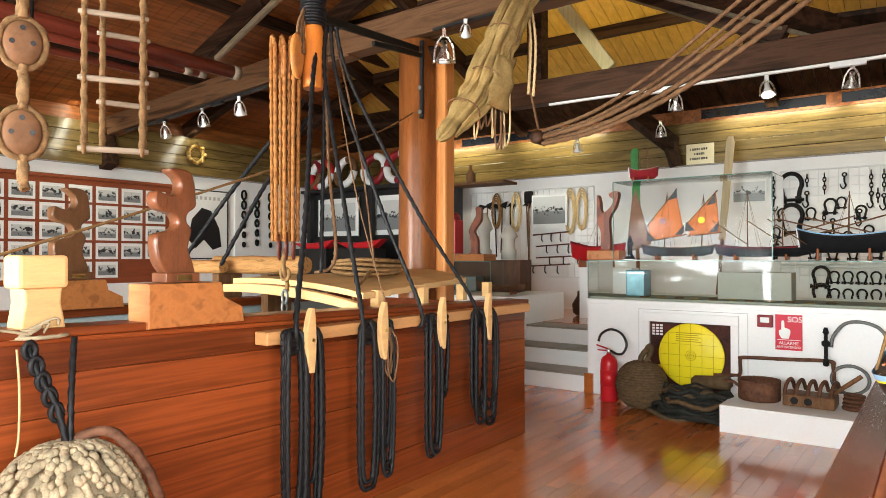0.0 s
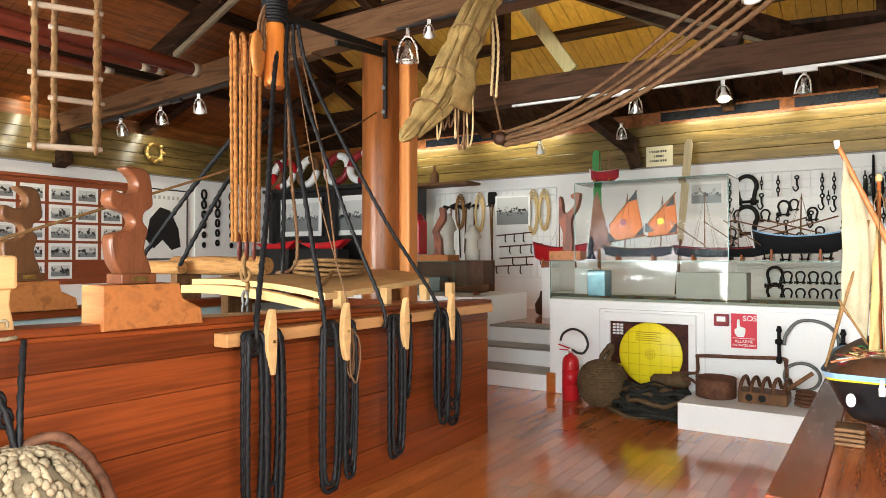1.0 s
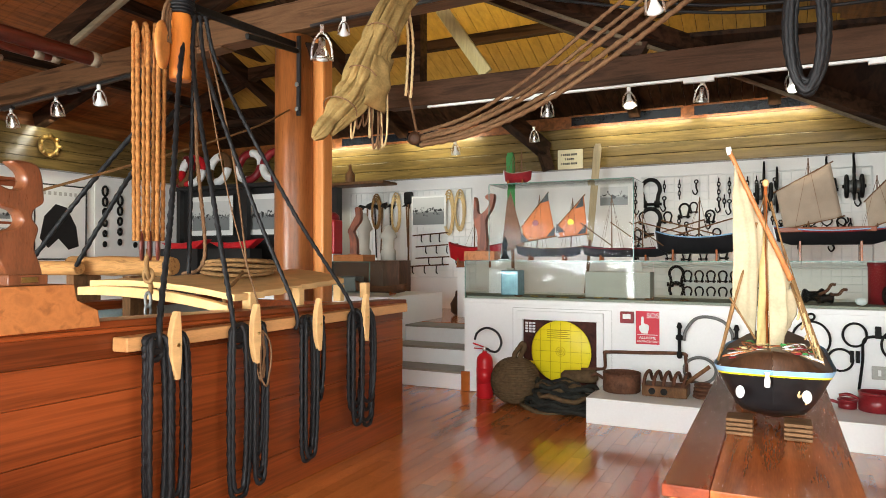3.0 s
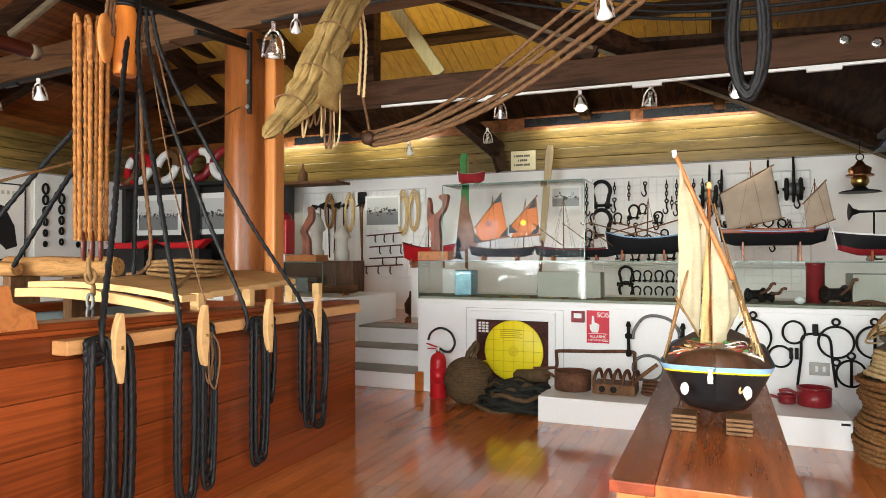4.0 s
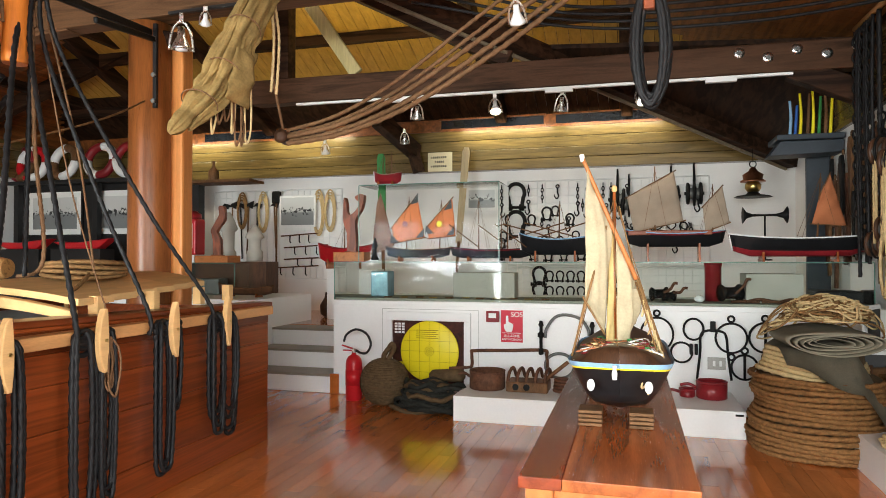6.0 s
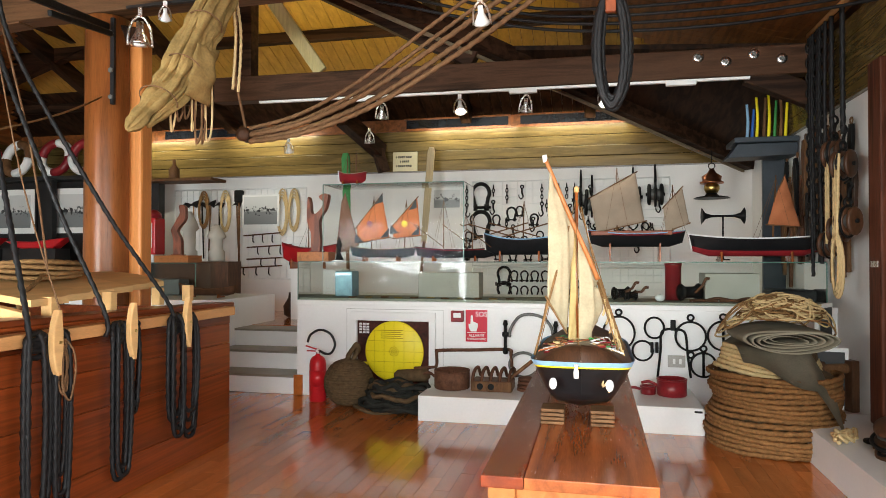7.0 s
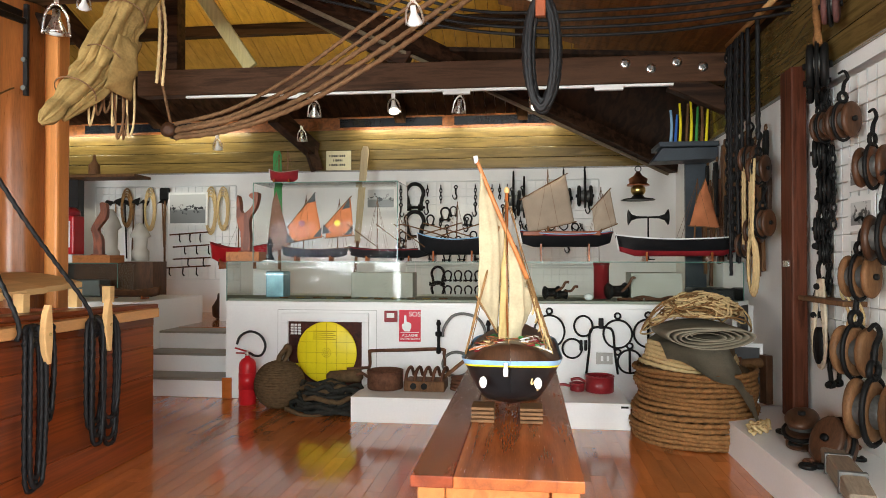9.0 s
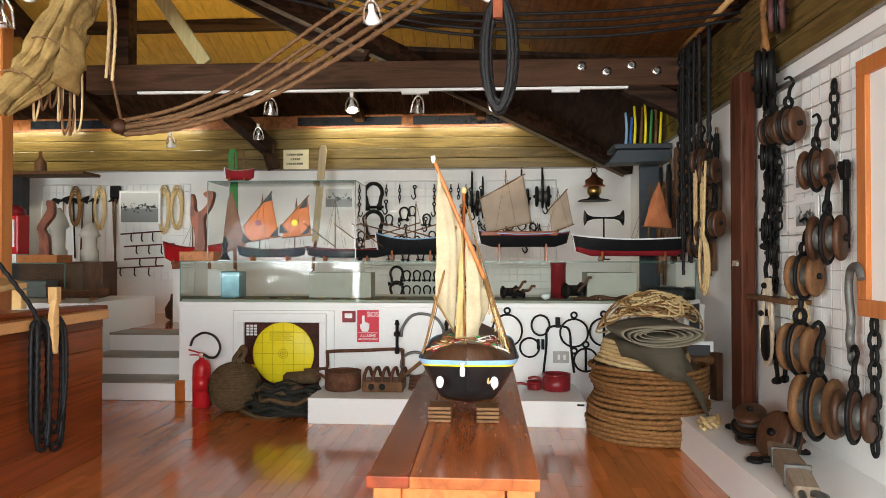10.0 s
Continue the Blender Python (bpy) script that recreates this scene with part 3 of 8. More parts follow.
hank(2.02, (0.80, 0.84, 0.86), 0.13, r=0.0125)
hank(2.15, (0.86, 0.80, 0.83, 0.70), 0.10, r=0.011)
hank(2.53, (0.84, 0.80), 0.19, r=0.0125)
hank(2.67, (0.78, 0.74, 0.80, 0.66), 0.10, r=0.011)
hank(2.65, (0.22, 0.25, 0.28, 0.24), 0.08, brown_rope, 0.005, PX + 0.02, 0.93, "line_hank", "thin brown line coiled over a cleat")
hank(3.05, (0.80, 0.74, 0.78), 0.13, r=0.0115)
hank(3.17, (0.40, 0.48, 0.44), 0.10, r=0.0115)
hank(3.54, (0.58, 0.66, 0.70, 0.62), 0.17, r=0.012)
hank(3.67, (0.64, 0.70, 0.58, 0.74), 0.16, r=0.0115)

# mast head with its tackle, hung from the roof
MX, MY = -2.92, 2.68
mast = thing("hung_spar", (MX, MY, 2.27), "orange wooden mast stub hung from the roof, lashed with black rope", "mast")
bm = B()
lathe(bm, [(0.055, 0), (0.06, 0.02), (0.06, 0.33), (0.052, 0.36), (0.05, 1.5)], 20)
part("spar", bm, material("orange varnish", (0.62, 0.19, 0.03), 0.35, vary=0.2, grain=Z_GRAIN, bump=0.05), mast)
for k in range(9):
    bm = B()
    tube(bm, ring_pts((0, 0, 0.37 + 0.018 * k), 0.062 + 0.004 * (k % 3), 16, "z"), 0.010, 6, True)
    part("lashing_turn", bm, tarred, mast, "black rope lashing")
bm = B()
for k in range(3):
    rope(bm, [(0.02, -0.09 - 0.02 * k, 0.18), (0.0, -0.07 - 0.02 * k, 0.36), (0, 0, 0.50 + 0.02 * k), (0.02, 0.06, 0.40), (0.05, 0.07, 0.2)], 0.009, 8)
part("strop", bm, brown_rope, mast)
bracket = thing("iron_bracket", (-3.3, 3.6, 3.0), "black iron bar bracket from post to mast", "bracket")
bm = B()
beam(bm, (-3.52, 4.40, 3.04), (MX, MY + 0.03, 2.70), 0.04, 0.05)
part("bar", bm, iron, bracket, world=True)
bm = B()
beam(bm, (-3.46, 4.36, 2.97), (-3.2, 3.5, 2.80), 0.03, 0.04)
part("stay", bm, iron, bracket, world=True)

tackle = thing("rope_tackle", (MX, MY - 0.14, 1.3), "long tackle of orange manila falls between two wooden blocks", "tackle")
ACROSS = Vector((0.70, 0.71, 0))
HUB = Vector((MX, MY, 0))
for i in range(4):
    bm = B()
    lathe(bm, [(0.05, -0.006), (0.062, -0.004), (0.062, 0.004), (0.05, 0.006)], 20, Matrix.Translation(HUB + ACROSS * (-0.215 + 0.042 * i) + Vector((0, 0, 2.42))) @ pose(0, 0, 0, 0, 0, 45) @ Matrix.Diagonal((1, 0.9, 1.9, 1)), axis="x")
    part("upper_cheek", bm, material("orange block wood", (0.52, 0.20, 0.05), 0.4, vary=0.3, scale=8) if i == 0 else MATS["orange block wood"], tackle, world=True)
for i in range(3):
    bm = B()
    lathe(bm, [(0.045, -0.01), (0.06, -0.006), (0.06, 0.006), (0.045, 0.01)], 18, Matrix.Translation(HUB + ACROSS * (-0.19 + 0.04 * i) + Vector((0, 0, 1.36))) @ pose(0, 0, 0, 0, 0, 45) @ Matrix.Diagonal((1, 0.9, 1.35, 1)), axis="x")
    part("lower_cheek", bm, material("red brown block wood", (0.13, 0.03, 0.02), 0.4, vary=0.4, scale=8) if i == 0 else MATS["red brown block wood"], tackle, world=True)
bm = B()
lathe(bm, [(0.05, -0.016), (0.072, -0.010), (0.075, 0.006), (0.05, 0.016)], 22, Matrix.Translation(HUB + ACROSS * -0.085 + Vector((0.075, -0.075, 2.43))) @ pose(0, 0, 0, 0, 0, 20) @ Matrix.Diagonal((1, 0.9, 1.75, 1)), axis="x")
part("upper_cheek", bm, MATS["orange block wood"], tackle, world=True)
for i in range(7):
    bm = B()
    o = HUB + ACROSS * (-0.235 + 0.026 * i) + Vector((0.06, -0.06, 0)) * (1 if i % 2 else 0.3)
    e = HUB + ACROSS * (-0.225 + 0.023 * i) + Vector((0.04, -0.04, 0)) * (1 if i % 2 else 0.3)
    head = []
    if i % 2 == 0 and i < 6:
        o2 = HUB + ACROSS * (-0.235 + 0.026 * (i + 1)) + Vector((0.06, -0.06, 0))
        head = [(o2.x, o2.y, 2.49), ((o.x + o2.x) / 2, (o.y + o2.y) / 2, 2.54)]
    rope(bm, head + [(o.x, o.y, 2.49), ((o.x + e.x) / 2, (o.y + e.y) / 2, 1.9), (e.x, e.y, 1.38)], 0.0112, 70)
    part("fall", bm, orange_rope, tackle, world=True)
bm = B()
rope(bm, [(MX - 0.10, MY - 0.12, 1.34), (MX - 0.08, MY - 0.15, 1.24), (MX - 0.11, MY - 0.10, 1.17), (MX - 0.08, MY - 0.12, 1.10)], 0.012, 14)
rope(bm, ring_pts((MX - 0.10, MY - 0.12, 1.20), 0.035, 12, "y"), 0.010, 2, True)
part("tail", bm, manila, tackle, world=True)
bm = B()
tube(bm, ring_pts((MX - 0.09, MY - 0.13, 1.07), 0.03, 14, "y", 0.7, 1.3), 0.009, 7, True)
tube(bm, ring_pts((MX - 0.09, MY - 0.13, 1.01), 0.026, 14, "x", 0.7, 1.3), 0.008, 7, True)
part("hook", bm, grey_iron, tackle, "grey iron hook and thimble", world=True)


def line(name, pts, r, mat, label, n=10, laid=True):
    bm = B()
    if laid:
        rope(bm, pts, r, n, False, 0.2)
    else:
        tube(bm, smooth_path(pts, n), r, 7)
    return single(name, bm, mat, label, "rope", "standing ropes")


TOP = (MX + 0.03, MY + 0.03, 2.66)
for dx, y, z, r, k in ((0.00, 2.063, 0.90, 0.013, 0), (0.02, 2.489, 0.90, 0.012, 1), (0.04, 2.961, 0.90, 0.011, 2), (0.06, 3.489, 0.90, 0.011, 3)):
    line("shroud_rope", [(TOP[0] + dx, TOP[1] + 0.02 * k, 2.64), (TOP[0] + 0.05 + dx, TOP[1] + 0.01 + (y - TOP[1]) * 0.18, 2.3), (TOP[0] + 0.34, TOP[1] + (y - TOP[1]) * 0.64, 1.55), (PX - 0.005, y, 1.03), (PX + 0.004, y, z)],
         r, tarred, "black tarred rope led down to the boat rail", 22)
line("shroud_rope", [(TOP[0] - 0.02, TOP[1] + 0.06, 2.62), (MX - 0.02, MY + 0.10, 1.9), (MX - 0.06, MY + 0.12, 1.2)], 0.012, tarred, "black tarred rope hanging beside the mast", 24)
line("shroud_rope", [(TOP[0], TOP[1] + 0.04, 2.62), (MX + 0.02, MY + 0.10, 1.9), (MX + 0.03, MY + 0.15, 1.3), (MX - 0.2, MY + 0.2, 1.2)], 0.010, brown_rope, "brown rope hanging from the mast head", 24)
line("thin_line", [(TOP[0] + 0.04, TOP[1] + 0.03, 2.6), (-2.72, 2.82, 1.7), (PX, 2.68, 1.03)], 0.004, brown_rope, "thin brown line to a cleat", 10, False)
line("thin_line", [(TOP[0] + 0.05, TOP[1] + 0.06, 2.6), (-2.80, 2.95, 1.9), (-2.75, 3.02, 1.25)], 0.006, brown_rope, "thin brown line from the mast head", 10, False)
line("shroud_rope", [(MX - 0.02, MY - 0.05, 2.2), (-3.75, 2.72, 1.72), (-4.2, 2.62, 1.22)], 0.014, tarred, "black tarred rope running down to the far rail", 20)
line("shroud_rope", [(MX - 0.02, MY - 0.02, 2.1), (-3.65, 2.88, 1.72), (-4.05, 2.86, 1.24)], 0.014, tarred, "black tarred rope running down to the far rail", 20)
line("halyard", [(-2.6, -0.4, 0.98), (-2.9, 0.8, 1.22), (-3.3, 3.4, 2.1), (-3.55, 4.4, 2.52)], 0.007, manila, "slack pale line stretched up to the post", 14, False)

# cabin top with planks, log and coiled rope
cabin = thing("cabin_top", (-3.2, 3.3, 1.0), "pale planked cabin top with a curved beam", "boat deck")
for i in range(6):
    bm = B()
    y0 = 2.72 + 0.24 * i
    for j in range(1):
        pts = []
        for k in range(7):
            x = -3.72 + (1.16 - 0.11 * i) * k / 6 + 0.05 * i
            pts.append((x, 1.165 - 0.065 * ((k - 1.5) / 4.5) ** 2))
        prof = [(x, z) for x, z in pts] + [(x, z - 0.035) for x, z in reversed(pts)]
        slab(bm, prof, 0.237, Matrix.Translation((0, y0, 0)), 0.002)
    for v in bm.verts:
        v.co.z += 0.028 * (v.co.y - 2.72)
    part("plank", bm, pale_wood, cabin, world=True)
bm = B()
pts = [(-3.75 + 1.2 * k / 8, 1.13 - 0.085 * ((k - 2) / 6) ** 2) for k in range(9)]
slab(bm, pts + [(x, z - 0.06 + 0.02 * abs(x + 3.2)) for x, z in reversed(pts)], 0.05, Matrix.Translation((0, 2.66, 0)), 0.005)
part("beam", bm, pale_wood, cabin, "pale curved deck beam", world=True)
for k, y in enumerate((2.82, 3.3, 3.8, 4.2)):
    bm = B()
    box(bm, -2.60 - 0.05 * k, -2.54 - 0.05 * k, y, y + 0.05, 1.0, 1.11, 0.004)
    part("stanchion", bm, pale_wood, cabin, world=True)
for x in (-4.6, -4.0):
    boxed("log_chock", tan_wood, "rough wooden chock under the log", x - 0.04, x + 0.04, 3.2, 3.42, 0.521, 1.168, kind="", category="chock")
log = thing("timber_log", (-4.2, 3.3, 1.2), "rough split log lying on the boat", "log")
bm = B()
lathe(bm, [(0.055, 0), (0.072, 0.02), (0.066, 0.2), (0.073, 0.4), (0.067, 0.6), (0.072, 0.9), (0.06, 0.95)], 14, pose(-4.72, 3.28, 1.235, 0, 0, 8), axis="x")
part("trunk", bm, material("peeled log", (0.40, 0.20, 0.07), 0.6, vary=0.4, scale=5, grain=X_GRAIN, bump=0.3, rings=6.0), log, world=True)
bm = B()
lathe(bm, [(0.05, 0), (0.055, 0.03), (0.05, 0.5), (0.045, 0.52)], 10, pose(-4.95, 3.12, 1.22, 0, 0, 4), axis="x")
part("branch", bm, MATS["peeled log"], log, world=True)
coil = thing("coiled_rope", (-3.12, 3.35, 1.178), "flat coil of old manila rope on the cabin top", "rope")
for k in range(4):
    bm = B()
    pts = []
    for i in range(70):
        a = i / 70 * 2 * math.pi * 5
        r = 0.13 + 0.10 * (i / 70) + 0.01 * math.sin(i * 1.7 + k)
        pts.append((r * 1.05 * math.cos(a + k), r * math.sin(a + k), 0.016 + 0.026 * k + 0.008 * math.sin(i * 0.9 + k)))
    rope(bm, pts, 0.012, 3)
    part("turn", bm, manila, coil)
bm = B()
rope(bm, [(-2.95, 3.2, 1.21), (-2.85, 3.05, 1.17), (-2.70, 2.80, 1.10), (-2.63, 2.72, 1.0)], 0.011, 10)
part("end", bm, manila, coil, world=True)
# far rail and inside of the boat
farrail = thing("boat_far_side", (-4.25, 2.0, 0), "far side of the boat with wooden rail and grey inner planking", "boat")
bm = B()
box(bm, -4.36, -4.2, -0.8, 4.4, 0.93, 0.99, 0.008)
part("rail", bm, hull_wood, farrail, world=True)
bm = B()
box(bm, -4.30, -4.26, -0.8, 4.4, 0, 0.93)
part("planking", bm, grey_paint, farrail, world=True)
bm = B()
box(bm, -4.2, -2.5, -0.8, 4.3, 0.48, 0.52)
part("sole", bm, grey_paint, farrail, world=True)
bm = B()
box(bm, -4.2, -2.5, 4.31, 4.36, 0, 0.95)
part("end_board", bm, hull_wood, farrail, world=True)


def carved_figure(at, rz, s, mat, plinth, label):
    """A carved forcola: a board worked into bends with two hooked notches, on a stepped base."""
    t = thing("oarlock_sculpture", at, label, "oarlock", "carved oarlocks", rz)
    bm = B()
    left = [(-0.055, 0.0), (-0.085, 0.06), (-0.095, 0.16), (-0.075, 0.185), (-0.03, 0.20), (-0.01, 0.235), (-0.03, 0.275), (-0.075, 0.29), (-0.098, 0.315),
            (-0.100, 0.345), (-0.088, 0.375), (-0.05, 0.36), (-0.015, 0.365), (0.0, 0.40), (-0.01, 0.44), (-0.045, 0.475)]
    right = [(-0.02, 0.485), (0.035, 0.475), (0.055, 0.43), (0.062, 0.35), (0.06, 0.31), (0.03, 0.28), (0.025, 0.24), (0.045, 0.20), (0.03, 0.12), (0.05, 0.05), (0.06, 0.0)]
    pts = [(u * s * 1.28, 0, v * s) for u, v in left + right]
    out = [(p.x, p.z) for p in smooth_path(pts, 3)]
    slab(bm, out, 0.08 * s, pose(0, -0.04 * s, 0.04 * s, 0, 0, 0), 0.009 * s)
    for f in bm.faces:
        f.smooth = len(f.verts) == 4
    part("carving", bm, mat, t)
    bm = B()
    box(bm, -0.085 * s, 0.085 * s, -0.06 * s, 0.06 * s, 0, 0.045 * s, 0.004)
    part("base", bm, mat, t)
    bm = B()
    box(bm, -0.03 * s, 0.04 * s, -0.064 * s, -0.0602 * s, 0.012 * s, 0.034 * s)
    part("plate", bm, brass, t, "small brass plate")
    if plinth:
        bm = B()
        slab(bm, [(-0.16, -0.175), (0.28, -0.175), (0.27, -0.11), (0.22, -0.085), (0.18, -0.065), (0.165, -0.002), (-0.16, -0.002)], 0.15, Matrix.Translation((0, -0.075, 0)), 0.004)
        part("plinth", bm, plinth_wood, t, "shaped cherry plinth")
    return t


def slim_carving(at, rz, outline, d, mat, label):
    """A slim carved oarlock, cut from a board and rounded."""
    t = thing("slim_oarlock", at, label, "oarlock", "carved oarlocks", rz)
    bm = B()
    slab(bm, [(p.x, p.z) for p in smooth_path([(u, 0, v) for u, v in outline], 3)], d, Matrix.Translation((0, -d / 2, 0)))
    bmesh.ops.triangulate(bm, faces=[f for f in bm.faces if len(f.verts) > 4])
    part("carving", bm, mat, t)
    bm = B()
    box(bm, -0.065, 0.065, -0.05, 0.05, 0, 0.012, 0.003)
    part("base", bm, mat, t)
    return t


carved_figure((HX - 0.06, 1.56, 1.195), 90, 0.88, figure_wood, True, "carved polished walnut oarlock on a cherry plinth")
carved_figure((-4.2, 1.93, 1.16), 90, 1.05, material("mid walnut", (0.13, 0.055, 0.022), 0.4, vary=0.3, scale=5, grain=(3, 3, 0.8)), True, "carved brown oarlock standing on the far rail")
# mooring post at the rail
boll = thing("mooring_bitt", (HX - 0.08, 1.04, 1.02), "pale wooden mooring bitt with a square head", "bitt")
bm = B()
prof = [(-0.075, 0), (-0.068, 0.06), (-0.058, 0.12), (-0.062, 0.17), (0.062, 0.17), (0.058, 0.12), (0.07, 0.06), (0.078, 0)]
slab(bm, prof, 0.12, pose(0.06, 0, 0, 0, 0, 90), 0.008)
part("stem", bm, pale_wood, boll)
bm = B()
box(bm, -0.065, 0.065, -0.082, 0.082, 0.17, 0.285, 0.014)
part("head", bm, pale_wood, boll)
bm = B()
for k in range(5):
    a = rnd.uniform(0, 6)
    rope(bm, [(0.07, -0.10, 0.012), (0.09, -0.06 + 0.02 * k, 0.02 + 0.012 * k), (0.08 + 0.02 * math.sin(a), -0.16 + 0.05 * k, 0.03 + 0.015 * math.cos(a))], 0.005, 5)
rope(bm, ring_pts((0, -0.01, 0.008), 0.11, 16, "z"), 0.007, 2, True)
part("lashing", bm, knot_white, boll, "bleached cord lashing")
# knotted fender hung on a chain
fender = thing("knotted_fender", (HX + 0.20, 1.02, 0.40), "large bleached fender of knotted rope hung on black rope", "fender")
bm = B()
for i in range(1100):
    g = i * 2.39996 + rnd.uniform(-0.35, 0.35)
    u = min(0.999, max(0.001, i / 1100 + rnd.uniform(-0.012, 0.012)))
    ph = u * math.pi
    r = 0.255 * math.sin(ph) ** 0.72 * (1 - 0.10 * math.cos(ph))
    zz = 0.30 * math.cos(ph)
    if r < 0.015:
        r = 0.015
    m = Matrix.Translation((r * math.cos(g) * 0.85, r * math.sin(g), zz)) @ Euler((g * 1.3, ph, g)).to_matrix().to_4x4() @ Matrix.Diagonal((0.021 * rnd.uniform(0.7, 1.3), 0.013, 0.012, 1))
    bmesh.ops.create_icosphere(bm, subdivisions=1, radius=1.0 + 0.25 * rnd.random(), matrix=m)
bmesh.ops.create_uvsphere(bm, u_segments=18, v_segments=12, radius=1, matrix=Matrix.Diagonal((0.205, 0.24, 0.285, 1)))
for f in bm.faces:
    f.smooth = True
part("knotted_body", bm, knot_white, fender)
bm = B()
rope(bm, [(-0.02, 0.02, 0.30), (0.05, 0.1, 0.33), (0.10, 0.18, 0.24), (0.12, 0.24, 0.10), (0.11, 0.27, -0.05)], 0.017, 10)
part("becket", bm, rust, fender, "twisted rusty becket")
bm = B()
rope(bm, [(0, 0.0, 0.29), (-0.03, -0.02, 0.42), (-0.06, -0.06, 0.52), (-0.1, -0.08, 0.62)], 0.011, 12)
rope(bm, [(0.0, 0.01, 0.29), (-0.04, 0.03, 0.45), (-0.13, 0.08, 0.63)], 0.010, 12)
for k in range(5):
    rope(bm, ring_pts((-0.03 - 0.012 * k, -0.02 - 0.015 * k, 0.40 + 0.05 * k), 0.022, 10, "x", 0.8, 1.2), 0.009, 2, True)
part("sling", bm, tarred, fender, "black knotted rope sling")
line("hanging_rope", [(HX + 0.05, 0.93, 1.0), (HX + 0.06, 0.935, 0.86), (HX + 0.055, 0.935, 0.72), (HX + 0.07, 0.92, 0.66)], 0.004, pale_rope, "thin frayed cord hanging on the planking", 8, False)

# rope ladders and deadeyes near the visitor
def ladder(at, rz, w, label, rungs, z0, z1, mat=weathered_rope):
    t = thing("rope_ladder", at, label, "ladder", "rope ladders", rz)
    for s in (-1, 1):
        bm = B()
        rope(bm, [(s * w / 2, 0.004, z1), (s * w / 2 * 1.02, 0.0, (z0 + z1) / 2), (s * w / 2, 0.004, z0 - 0.01)], 0.0105, 60, False, 0.24)
        part("side_rope", bm, mat, t)
    for z in rungs:
        bm = B()
        lathe(bm, [(0.008, -w / 2 - 0.02), (0.011, -w / 2), (0.0105, w / 2), (0.008, w / 2 + 0.02)], 10, Matrix.Translation((0, 0, z)), axis="x")
        part("rung", bm, grey_wood, t)
    for s in (-1, 1):
        for z in rungs:
            bm = B()
            tube(bm, ring_pts((s * w / 2, 0, z), 0.014, 10, "x"), 0.007, 6, True)
            part("seizing", bm, mat, t)
    return t


ladder((-2.28, 1.18, 0), 62, 0.18, "rope ladder with pale wooden rungs hanging from the roof", (1.665, 1.905, 2.13, 2.36), 1.665, 4.4)
ladder((-2.42, 1.29, 0), 72, 0.14, "rope ladder with pale wooden rungs hanging from the roof", (1.86, 2.11, 2.36), 1.70, 4.4)
dead = thing("deadeye_chain", (-2.3, 0.90, 1.55), "pair of wooden deadeyes strung on thick rope", "deadeye")
for z in (1.965, 1.685):
    bm = B()
    lathe(bm, [(0.03, -0.02), (0.058, -0.016), (0.066, 0), (0.058, 0.016), (0.03, 0.02)], 22, Matrix.Translation((-2.3, 0.902, z)) @ pose(0, 0, 0, 0, 0, 69) @ Matrix.Diagonal((0.85, 1, 1.15, 1)), axis="y")
    d = part("disc", bm, material("aged elm", (0.15, 0.072, 0.034), 0.6, vary=0.35, scale=8) if z > 1.8 else MATS["aged elm"], dead, world=True)
    for u, v in ((-0.028, 0.0), (0.028, 0.0), (0.0, 0.045)):
        bm = B()
        lathe(bm, [(0.008, -0.0225), (0.008, 0.0225)], 10, Matrix.Translation((-2.3, 0.902, z)) @ pose(0, 0, 0, 0, 0, 69) @ Matrix.Translation((u, 0, v)), axis="y")
        part("hole", bm, black_paint, d, "dark drilled hole", world=True)
    bm = B()
    rope(bm, [Vector((-2.3, 0.902, z)) + pose(0, 0, 0, 0, 0, 69).to_3x3() @ Vector((0.064 * math.cos(a), 0, 0.08 * math.sin(a))) for a in [2 * math.pi * i / 18 for i in range(18)]], 0.010, 2, True, 0.24)
    part("strop", bm, weathered_rope, dead, world=True)
bm = B()
for dx in (-0.012, 0.012):
    rope(bm, [(-2.3 + dx, 0.902, 4.4), (-2.3 - dx, 0.90, 2.9), (-2.3 + dx, 0.90, 2.04)], 0.014, 40, False, 0.24)
    rope(bm, [(-2.3 + dx, 0.902, 1.90), (-2.3 - dx, 0.905, 1.82), (-2.3 + dx, 0.902, 1.75)], 0.014, 10, False, 0.24)
    rope(bm, [(-2.3 + dx, 0.905, 1.62), (-2.3 - dx, 0.905, 1.56), (-2.3 + dx, 0.91, 1.50)], 0.013, 10, False, 0.24)
part("lanyard", bm, weathered_rope, dead, world=True)
ladder((-2.50, 0.78, 0), 60, 0.18, "rope ladder with pale wooden rungs beside the deadeyes", (1.66, 1.92, 2.2), 1.62, 4.4)

# ---- showcases on the raised level ----
def pane(bm, a, b, z0, z1):
    """One upright sheet of glass from a to b in plan; its thickness shows in the green edges."""
    bm.faces.new([bm.verts.new(v) for v in ((*a, z0), (*b, z0), (*b, z1), (*a, z1))])


edge_green = material("green glass edge", (0.10, 0.22, 0.18), 0.15, vary=0.1)


